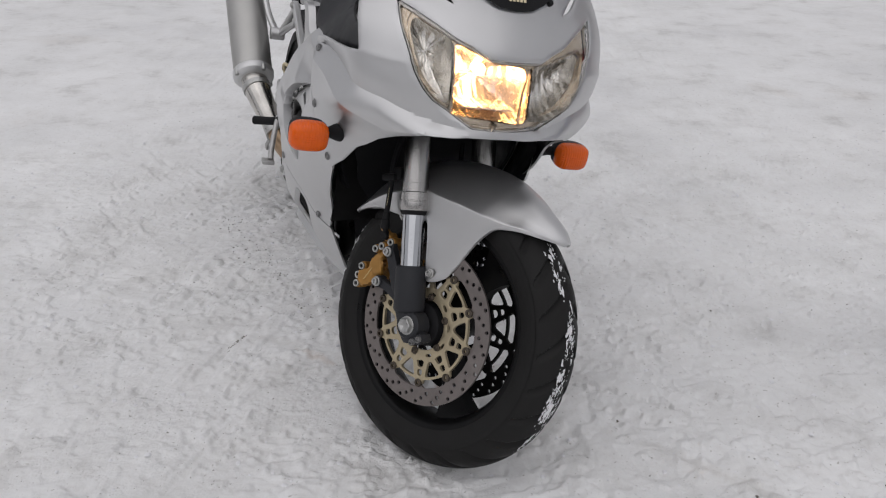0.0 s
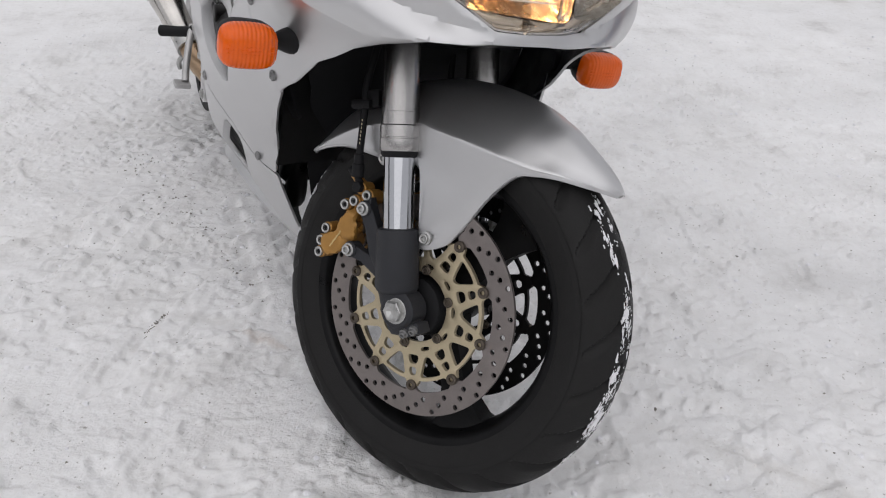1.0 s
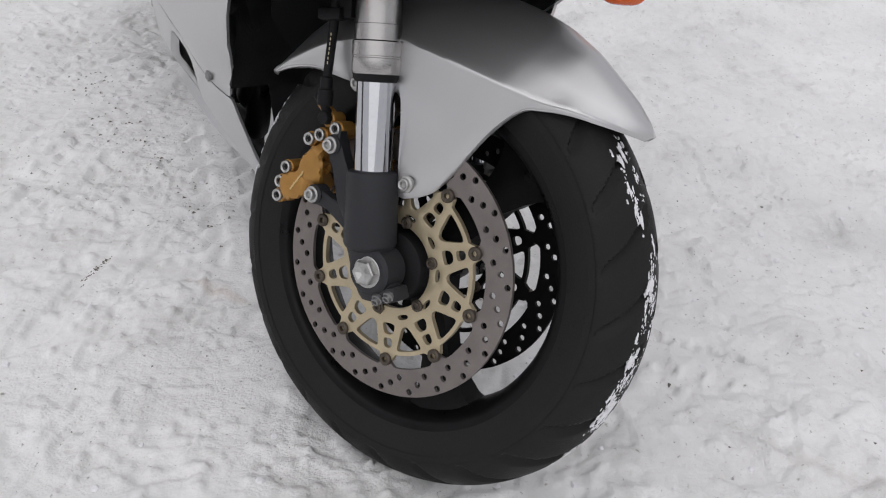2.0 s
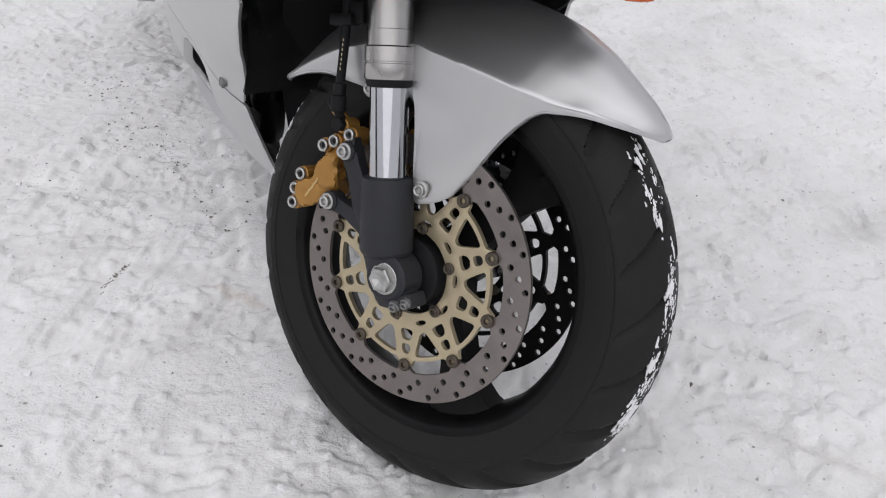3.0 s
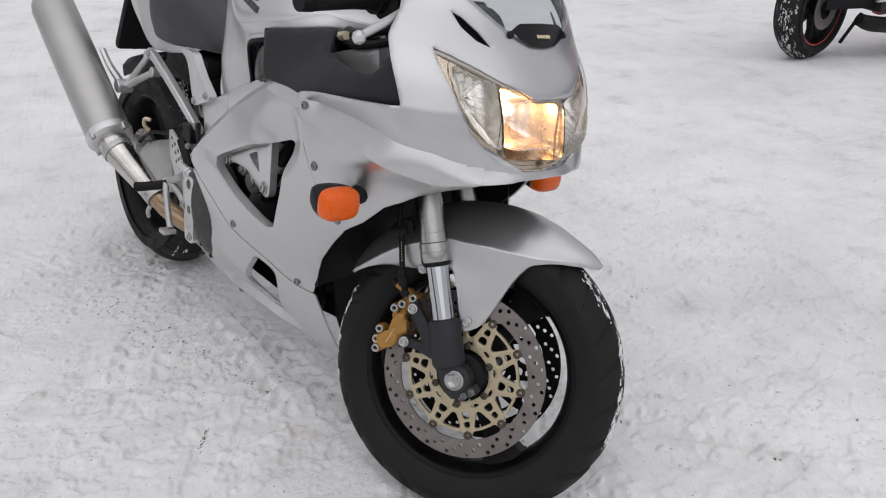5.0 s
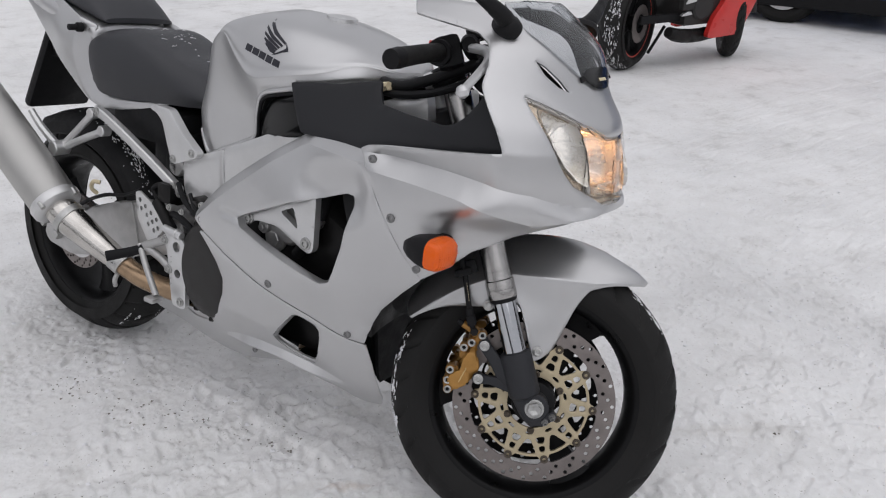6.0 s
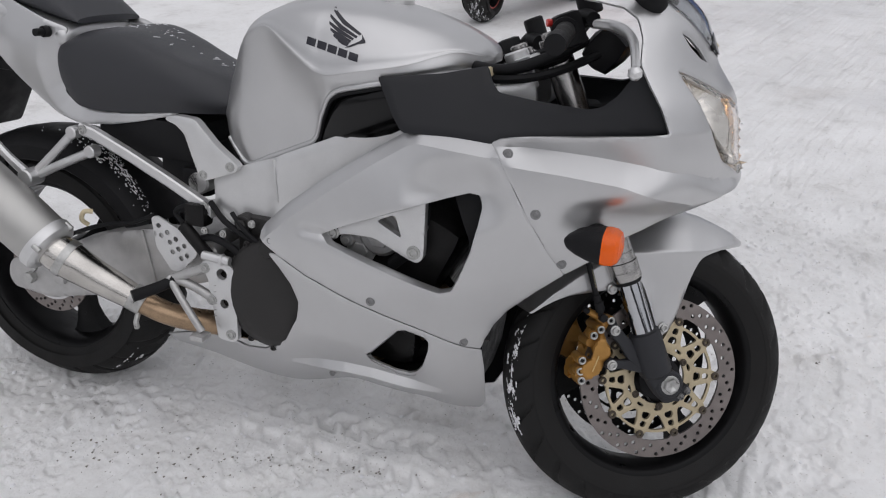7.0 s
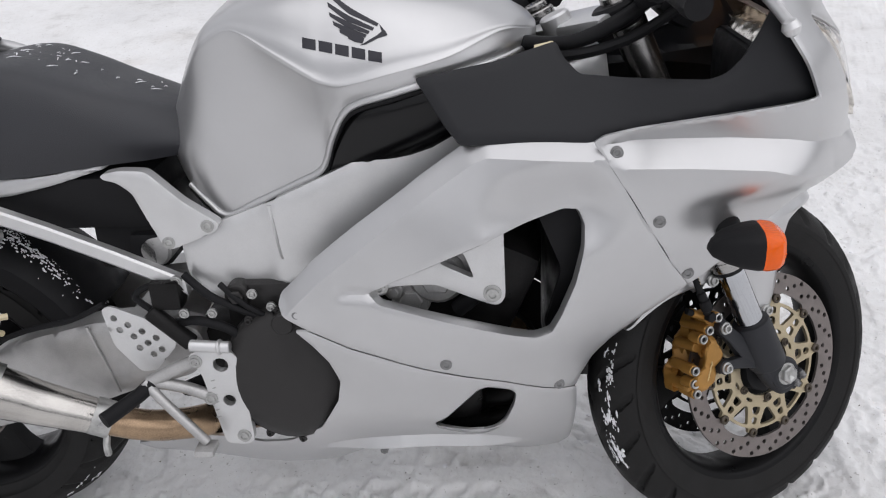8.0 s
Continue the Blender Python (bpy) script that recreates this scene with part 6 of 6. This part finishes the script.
mount = part("engine_hanger", plate([(0.803, 0.585), (0.842, 0.606), (0.93, 0.648), (1.000, 0.680), (1.002, 0.565), (0.992, 0.552), (0.975, 0.556), (0.90, 0.588), (0.84, 0.586), (0.815, 0.574)], [[(0.905, 0.622), (0.942, 0.640), (0.958, 0.595)]], -0.225, -0.210, 0.010, 0.002, 2), ALLOY, bike, "three-cornered alloy engine hanger")
bolts(mount, [at(0.983, -0.226, 0.573), at(0.818, -0.226, 0.585)], 0.010, 0.006)

# ---- rider's right footrest and brake pedal ----
br = part("footrest_bracket", plate([(0.500, 0.455), (0.530, 0.470), (0.560, 0.468), (0.580, 0.452), (0.583, 0.40), (0.588, 0.292), (0.575, 0.285), (0.540, 0.288), (0.528, 0.36), (0.518, 0.42)], [ring_points(0.0125, 16, (0.551, 0.437)), ring_points(0.0105, 16, (0.556, 0.371))], -0.196, -0.184, 0.010, 0.002, 2, hole_step=0.004), ALLOY, bike, "cast alloy footrest bracket")
bolts(br, [at(0.572, -0.197, 0.304), at(0.512, -0.197, 0.445), at(0.527, -0.197, 0.376)], 0.0085, 0.005)
part("pivot_clamp", join(rod((0.508, -0.196, 0.474), (0.572, -0.196, 0.470), 0.0095, 16), rod((0.552, -0.196, 0.471), (0.558, -0.196, 0.471), 0.0125, 16)), ALLOY, br, "alloy clamp over the bracket")
arm = part("footrest_arm", join(tube([(0.515, -0.190, 0.445), (0.47, -0.190, 0.425), (0.43, -0.195, 0.405)], 0.011, 4, 10), tube([(0.528, -0.190, 0.376), (0.48, -0.190, 0.395), (0.43, -0.195, 0.408)], 0.010, 4, 10)), CAST, bike)
heel_holes = [ring_points(0.0058, 10, (0.380 + 0.021 * i + 0.006 * j, 0.508 - 0.012 * i - 0.021 * j)) for i in range(5) for j in range(3) if not (i == 0 and j == 2) and not (i == 4 and j == 2) and not (i == 4 and j == 0)]
part("heel_guard", plate([(0.362, 0.524), (0.378, 0.530), (0.452, 0.498), (0.478, 0.474), (0.472, 0.455), (0.434, 0.412), (0.408, 0.410), (0.372, 0.458)], heel_holes, -0.168, -0.164, 0.010, 0.001, 1, hole_step=0.004), ALLOY, arm, "drilled alloy heel guard")
part("footrest", tube([(0.435, -0.195, 0.405), (0.415, -0.215, 0.392), (0.378, -0.262, 0.379)], [0.012, 0.012, 0.013], 4, 12), BLACK, arm, "black rubber footrest")
part("brake_pedal", join(tube([(0.425, -0.200, 0.410), (0.46, -0.212, 0.375), (0.50, -0.222, 0.335), (0.520, -0.225, 0.312)], 0.008, 5, 10), box((0.520, -0.232, 0.305), (0.032, 0.035, 0.012), 0.004)), CAST, arm, "alloy brake pedal")
part("master_cylinder", join(rod((0.500, -0.165, 0.46), (0.44, -0.165, 0.52), 0.014, 14), box((0.47, -0.15, 0.545), (0.05, 0.04, 0.05), 0.01)), ENGINE, bike)
part("brake_line", tube([(0.44, -0.16, 0.52), (0.42, -0.16, 0.545), (0.46, -0.16, 0.565), (0.50, -0.15, 0.55)], 0.0055, 6, 8), BLACK, bike, "black brake line")
part("brake_line", tube([(0.36, -0.15, 0.525), (0.30, -0.15, 0.497), (0.22, -0.15, 0.478), (0.13, -0.14, 0.44), (0.06, -0.13, 0.40)], 0.005, 6, 8), BLACK, bike, "black brake line")
part("line_clip", join(tube([(0.175, -0.145, 0.470), (0.170, -0.158, 0.485), (0.180, -0.160, 0.505), (0.195, -0.150, 0.505)], 0.0055, 4, 8)), PALE, bike, "pale hose clip")
part("frame_plug", rod((0.66, -0.13, 0.51), (0.66, -0.20, 0.51), 0.018, 16), DARKCAST, bike)

# ---- bars and controls, steered with the fork ----
part("top_clamp", moved(join(box((-0.035, 0, 0.672), (0.075, 0.26, 0.024), 0.008), rod((-0.055, 0, 0.62), (-0.055, 0, 0.700), 0.024, 20)), STEER), ALLOY, bike, "alloy top fork clamp")
part("lower_clamp", moved(box((-0.035, 0, 0.47), (0.075, 0.27, 0.035), 0.01), STEER), BLACK, bike)
for s in (-1, 1):
    T = STEER @ Matrix.Diagonal((1, -s, 1, 1))
    bar = part("handlebar", moved(join(rod((-0.022, -0.107, 0.652), (-0.022, -0.107, 0.688), 0.036, 24), tube([(-0.005, -0.130, 0.680), (-0.012, -0.20, 0.700), (-0.085, -0.345, 0.690)], 0.011, 4, 12)), T), BLACK, bike, "black clip-on handlebar")
    part("grip", moved(tube([(-0.028, -0.225, 0.701), (-0.05, -0.275, 0.697), (-0.088, -0.345, 0.689)], [0.0175, 0.0165, 0.0175], 6, 18), T), RUBBER, bar, "black rubber grip")
    part("bar_end", moved(tube([(-0.088, -0.345, 0.689), (-0.100, -0.368, 0.686)], [0.0185, 0.017], 3, 18), T), BLACK, bar)
    part("grip_flange", moved(tube([(-0.024, -0.214, 0.702), (-0.028, -0.225, 0.701)], [0.024, 0.024], 3, 20), T), BLACK, bar)
    part("switchgear", moved(box((-0.010, -0.190, 0.702), (0.050, 0.048, 0.060), 0.012), T), BLACK, bar)
    part("switch_button", moved(rod((-0.03, -0.190, 0.722), (-0.042, -0.190, 0.726), 0.007, 10), T), PAINT_FAR if s < 0 else BLACK, bar)
    part("brake_master_cylinder", moved(tube([(0.035, -0.12, 0.70), (0.032, -0.17, 0.712), (0.030, -0.215, 0.705)], [0.016, 0.018, 0.013], 4, 12), T), BLACK, bar)
    lev = part("lever", moved(tube([(0.030, -0.205, 0.700), (0.058, -0.235, 0.680), (0.052, -0.295, 0.652), (0.008, -0.375, 0.610)], [0.009, 0.0095, 0.008, 0.007], 6, 12), T), ALLOY, bar, "alloy lever with a ball end")
    part("lever_ball", moved(moved(lathe([(-0.012, 0), (-0.0085, 0.0085), (0, 0.012), (0.0085, 0.0085), (0.012, 0)], 16, "z"), at(0.004, -0.380, 0.606)), T), ALLOY, bar)
    part("fluid_reservoir", moved(rod((0.050, -0.165, 0.715), (0.050, -0.165, 0.755), 0.021, 20), T), BLACK, bar)
part("wiring", join(tube([(1.03, -0.085, 0.905), (1.10, -0.11, 0.908), (1.17, -0.10, 0.935), (1.23, -0.06, 0.97)], 0.011, 6, 10), tube([(1.02, -0.09, 0.888), (1.10, -0.12, 0.892), (1.18, -0.11, 0.91), (1.26, -0.08, 0.95)], 0.008, 6, 8)), BLACK, bike, "black control cables")
part("cable_clip", tube([(1.050, -0.115, 0.898), (1.075, -0.120, 0.904)], 0.009, 3, 8), PALE, bike, "pale cable sleeve")
part("instrument_housing", box((1.265, 0.0, 0.955), (0.07, 0.17, 0.08), 0.03, Matrix.Translation((1.265, 0, 0.955)) @ pose(0, 0, 0, 0, 35, 0) @ Matrix.Translation((-1.265, 0, -0.955))), BLACK, bike, "black instrument housing")
part("lamp_backing", box((1.36, 0.01, 0.84), (0.03, 0.20, 0.10), 0.02), BLACK, bike)
part("side_stand", join(tube([(0.62, 0.13, 0.26), (0.60, 0.20, 0.13), (0.585, 0.245, 0.075)], 0.011, 4, 10), box((0.582, 0.25, 0.070), (0.07, 0.04, 0.010), 0.004)), BLACK, bike, "black side stand on the snow")


# ---- a second, red motorcycle further off ----
def far_bike():
    b = new("motorcycle")
    p0, p1 = Vector((3.37, 4.08, 0)), Vector((4.38, 3.95, 0))
    # rear wheel towards the camera, front wheel turned away
    ax = (p1 - p0).normalized()
    b.matrix_world = Matrix.Translation(p0) @ Vector((ax.x, ax.y, 0)).to_track_quat("X", "Z").to_matrix().to_4x4()
    tagged(b, "red and black sports motorcycle with snow on its wheels", "motorcycle")
    for x, half, turn in ((0.0, 0.085, 24), (0.95, 0.058, 50)):
        T = Matrix.Translation((x, 0, 0.300)) @ pose(0, 0, 0, 0, 0, turn)
        w = wheel(b, "wheel", T, (half * 0.8, 0.216, 5, 0.05, 0.06), "black wheel")
        part("tyre", moved(tyre_geo(0.305, half, 0.216, 120, 0.09, 24), T), RUBBER, w)
        part("rim_stripe", moved(lathe([(-half * 0.8 - 0.001, 0.206), (-half * 0.8 - 0.002, 0.212), (-half * 0.8 - 0.001, 0.214)], 60), T), RIMRED, w, "thin red rim stripe")
        tagged(part("stuck_snow", moved(snow_lumps(0.305, half, ((90, 270, -0.75, -0.1), (120, 250, -0.5, 0.3)) if x == 0 else ((-20, 30, -0.5, 0.5),), 5, 900 if x == 0 else 60), T), CLUMP, w, "white snow stuck to the tread"), kind="stuff")
        part("brake_disc", moved(plate(ring_points(0.12, 50), [ring_points(0.06, 30)], -half - 0.004, -half, 0.02, 0.0005, 0), T), ROTOR, w)
    far_engine = part("engine", box((0.50, 0, 0.42), (0.36, 0.36, 0.30), 0.05), DARKCAST, b, "dark engine")
    part("clutch_cover", rod((0.46, -0.16, 0.40), (0.46, -0.20, 0.40), 0.09, 24), DARKCAST, far_engine)
    part("engine_case", box((0.36, -0.17, 0.46), (0.16, 0.05, 0.16), 0.02), DARKCAST, far_engine)
    for q, s in (((0.36, -0.20, 0.47), (0.13, 0.012, 0.10)), ((0.33, -0.19, 0.36), (0.10, 0.02, 0.03)), ((0.46, -0.21, 0.62), (0.10, 0.02, 0.12))):
        part("engine_bracket", plate([(q[0] - s[0] / 2, q[2] - s[2] / 2), (q[0] + s[0] / 2, q[2] - s[2] * 0.3), (q[0] + s[0] * 0.3, q[2] + s[2] / 2), (q[0] - s[0] * 0.2, q[2] + s[2] * 0.2)], (), q[1], q[1] + s[1], 0.02, 0.003, 1), ALLOY, b, "silver footrest bracket")
    part("exhaust_pipe", tube([(0.75, -0.10, 0.21), (0.5, -0.13, 0.20), (0.30, -0.16, 0.22), (0.2, -0.17, 0.25)], [0.04, 0.045, 0.045, 0.035], 5, 14), ENGINE, b)
    part("belly_fairing", plate([(0.50, 0.19), (0.80, 0.20), (0.90, 0.36), (1.02, 0.62), (0.98, 0.85), (0.60, 0.80), (0.62, 0.62), (0.64, 0.44), (0.54, 0.32)], (), -0.23, -0.20, 0.05, 0.012, 2), PAINT_FAR, b, "red side fairing with specks of snow")
    part("belly_fairing", plate([(0.62, 0.18), (0.86, 0.20), (0.95, 0.36), (1.02, 0.62), (0.98, 0.85), (0.66, 0.80), (0.60, 0.62), (0.70, 0.42), (0.66, 0.30)], (), 0.20, 0.23, 0.05, 0.012, 2), PAINT_FAR, b, "red side fairing")
    part("swingarm", join(box((0.20, -0.12, 0.33), (0.42, 0.03, 0.055), 0.012), box((0.20, 0.12, 0.33), (0.42, 0.03, 0.055), 0.012)), BLACK, b)
    for y in (-0.1, 0.1):
        part("fork_leg", rod((1.10, y * 0.6, 0.30), (0.98, y * 0.6, 0.85), 0.026, 14), DARKCAST, b)
    part("frame", join(box((0.55, -0.13, 0.72), (0.62, 0.03, 0.09), 0.015), box((0.55, 0.13, 0.72), (0.62, 0.03, 0.09), 0.015), box((0.30, 0, 0.62), (0.14, 0.22, 0.26), 0.03)), BLACK, b)
    part("fuel_tank", section_loft([(0.32, [(0.10, 0.78), (0.12, 0.82), (0.10, 0.9), (0.05, 0.93), (0, 0.94)]), (0.55, [(0.14, 0.76), (0.18, 0.82), (0.16, 0.93), (0.09, 0.99), (0, 1.0)]), (0.80, [(0.12, 0.80), (0.15, 0.84), (0.13, 0.92), (0.07, 0.96), (0, 0.97)])], 4, 5), PAINT_FAR, b, "red fuel tank")
    part("seat", section_loft([(-0.25, [(0.08, 0.86), (0.10, 0.88), (0.09, 0.93), (0.05, 0.95), (0, 0.95)]), (0.05, [(0.11, 0.76), (0.13, 0.80), (0.11, 0.86), (0.06, 0.88), (0, 0.88)]), (0.33, [(0.09, 0.76), (0.11, 0.79), (0.09, 0.82), (0.05, 0.84), (0, 0.84)])], 4, 5), VINYL, b, "black seat")
    part("nose_fairing", section_loft([(0.86, [(0.15, 0.80), (0.19, 0.86), (0.17, 0.98), (0.10, 1.06), (0, 1.10)]), (1.10, [(0.10, 0.82), (0.13, 0.87), (0.11, 0.95), (0.06, 0.99), (0, 1.0)]), (1.22, [(0.02, 0.85), (0.03, 0.87), (0.03, 0.89), (0.02, 0.90), (0, 0.90)])], 4, 5), PAINT_FAR, b, "red nose fairing")
    part("side_stand", tube([(0.45, 0.12, 0.22), (0.42, 0.22, 0.02)], 0.011, 3, 8), BLACK, b)


far_bike()


# ---- a dark car at the edge of the lot ----
def car():
    c = new("car")
    c.matrix_world = Matrix.Translation((7.05, 3.55, 0)) @ pose(0, 0, 0, 0, 0, -70)
    tagged(c, "blue car with a dark bumper parked on the snow", "car")
    body = [(-2.1, [(0.62, 0.30), (0.74, 0.36), (0.76, 0.60), (0.66, 0.78), (0, 0.82)]), (-1.6, [(0.76, 0.20), (0.86, 0.28), (0.87, 0.62), (0.78, 0.88), (0, 0.95)]), (-0.4, [(0.78, 0.18), (0.88, 0.26), (0.89, 0.62), (0.80, 0.92), (0, 0.98)]), (0.9, [(0.78, 0.18), (0.88, 0.26), (0.89, 0.62), (0.80, 0.90), (0, 0.97)]), (1.7, [(0.74, 0.22), (0.86, 0.30), (0.86, 0.58), (0.76, 0.78), (0, 0.86)]), (2.1, [(0.55, 0.30), (0.70, 0.36), (0.70, 0.52), (0.60, 0.66), (0, 0.70)])]
    part("body", section_loft(body, 5, 6), BLUEDARK, c, "blue car body")
    part("bumper", section_loft([(-2.20, [(0.50, 0.18), (0.66, 0.22), (0.68, 0.30), (0.60, 0.35), (0, 0.36)]), (-2.10, [(0.70, 0.15), (0.80, 0.20), (0.82, 0.31), (0.74, 0.37), (0, 0.38)]), (-1.72, [(0.80, 0.14), (0.895, 0.18), (0.905, 0.27), (0.80, 0.31), (0, 0.32)])], 4, 5), BLACK, c, "dark plastic bumper")
    for y in (-0.86, 0.86):
        part("sill", box((0.0, y, 0.205), (3.6, 0.08, 0.13), 0.03), BLACK, c, "dark plastic sill")
    part("cabin", section_loft([(-1.5, [(0.70, 0.90), (0.70, 0.93), (0.66, 1.0), (0.5, 1.05), (0, 1.06)]), (-0.9, [(0.72, 0.90), (0.72, 0.98), (0.62, 1.30), (0.5, 1.40), (0, 1.43)]), (0.2, [(0.72, 0.90), (0.72, 0.98), (0.62, 1.32), (0.5, 1.42), (0, 1.45)]), (1.1, [(0.70, 0.86), (0.70, 0.90), (0.66, 0.94), (0.5, 0.97), (0, 0.98)])], 5, 6), GLOSS, c, "dark glass cabin")
    for x in (-1.3, 1.3):
        for y in (-0.78, 0.78):
            w = part("wheel", moved(lathe([(-0.07, 0.0), (-0.08, 0.19), (0.08, 0.19), (0.07, 0.0)], 30), at(x, y, 0.30)), ALLOY, c)
            part("tyre", moved(tyre_geo(0.31, 0.10, 0.20, 80, 0.08, 40), at(x, y, 0.30)), RUBBER, w)


car()


# ---- grit and crumbs on the snow ----
def scatter():
    rng = random.Random(21)
    nests = [(rng.gauss(-0.6, 0.5), rng.gauss(2.1, 0.6), rng.uniform(0.03, 0.16)) for _ in range(26)] + [(rng.uniform(-1.4, 2.4), rng.uniform(0.5, 4.2), rng.uniform(0.05, 0.3)) for _ in range(50)]
    PA, size = [], []
    for x, y, r in nests:
        for _ in range(rng.randrange(6, 24)):
            PA.append((rng.gauss(x, r), rng.gauss(y, r)))
            size.append(rng.choice((0.0007, 0.0009, 0.0012, 0.0016, 0.0026)))
    for _ in range(70):
        t = rng.random()
        PA.append((-0.470 + 0.028 * t + rng.gauss(0, 0.003), 1.712 + 0.07 * t + rng.gauss(0, 0.004)))
        size.append(rng.choice((0.0012, 0.002, 0.003)))
    for _ in range(150):
        t = rng.random()
        PA.append((float(np.interp(t, [0, 0.25, 0.6, 1], [-0.66, -0.56, -0.40, -0.26])) + rng.gauss(0, 0.035), float(np.interp(t, [0, 0.25, 0.6, 1], [2.50, 2.32, 2.09, 1.86])) + rng.gauss(0, 0.03)))
        size.append(rng.choice((0.0014, 0.002, 0.003, 0.0042)))
    for x, y, s in ((0.966, 1.261, 0.004), (0.459, 1.468, 0.006), (0.69, 1.22, 0.006), (0.70, 1.215, 0.004), (0.80, 1.95, 0.004)):
        PA.append((x, y))
        size.append(s)
    PA = np.array(PA)
    PB = np.array([(rng.uniform(-1.5, 2.4), rng.uniform(0.35, 3.6)) for k in range(1600)])
    HA, HB = snow_height(PA[:, 0], PA[:, 1]), snow_height(PB[:, 0], PB[:, 1])
    V, F = [], []
    for k in range(len(PA)):
        x, y, z = float(PA[k, 0]), float(PA[k, 1]), float(HA[k])
        s = size[k]
        k0 = len(V)
        for dx, dy, dz in ((1, 0, 0), (-0.5, 0.8, 0), (-0.5, -0.8, 0), (0, 0, 1), (0, 0, -0.6)):
            V.append((x + dx * s * rng.uniform(0.6, 1.5), y + dy * s * rng.uniform(0.6, 1.5), z + dz * s * 0.7))
        F += [(k0, k0 + 1, k0 + 3), (k0 + 1, k0 + 2, k0 + 3), (k0 + 2, k0, k0 + 3), (k0 + 1, k0, k0 + 4), (k0 + 2, k0 + 1, k0 + 4), (k0, k0 + 2, k0 + 4)]
    tagged(part("grit", (V, F), DIRT, None, smooth=False), "dark grit scattered over the snow", "grit", kind="stuff")
    V, F = [], []
    for k in range(1600):
        x, y = float(PB[k, 0]), float(PB[k, 1])
        z = float(HB[k])
        s = rng.choice((0.0015, 0.002, 0.003, 0.004, 0.006))
        k0 = len(V)
        n = 6
        for h, r in ((-0.3, 0.9), (0.25, 1.0), (0.6, 0.6)):
            for j in range(n):
                a = 2 * math.pi * j / n
                q = r * s * rng.uniform(0.7, 1.3)
                V.append((x + q * math.cos(a), y + q * math.sin(a), z + h * s))
        F += [(k0 + i * n + j, k0 + i * n + (j + 1) % n, k0 + (i + 1) * n + (j + 1) % n, k0 + (i + 1) * n + j) for i in range(2) for j in range(n)]
        F.append(tuple(k0 + 2 * n + j for j in range(n)))
    tagged(part("snow_crumbs", (V, F), CLUMP, None), "loose crumbs of snow", "snow crumbs", kind="stuff")


scatter()


# ---- far edge of the lot: unseen dark belt, added for paint reflections ----
def far_belt():
    n, rows = 360, 5
    a = np.linspace(0, 2 * math.pi, n, False)
    top = 6.5 + 1.6 * lattice(a * 6, a * 0, 16) + 1.2 * lattice(a * 23, a * 0, 17) + 0.7 * lattice(a * 60, a * 0, 18)
    r = 70 + 4 * lattice(a * 9, a * 0, 19)
    rings = [[((r[i] + 2.5 * k / rows) * math.cos(a[i]), (r[i] + 2.5 * k / rows) * math.sin(a[i]), -0.5 + (top[i] + 0.5) * k / rows) for i in range(n)] for k in range(rows + 1)]
    back = [[((r[i] + 6) * math.cos(a[i]), (r[i] + 6) * math.sin(a[i]), -0.5) for i in range(n)]]
    tagged(part("backdrop", skin(rings + back, cap=False), DARK_BELT, None, smooth=False), "unseen dark belt added round the lot for reflections", "backdrop", kind="structure")


far_belt()
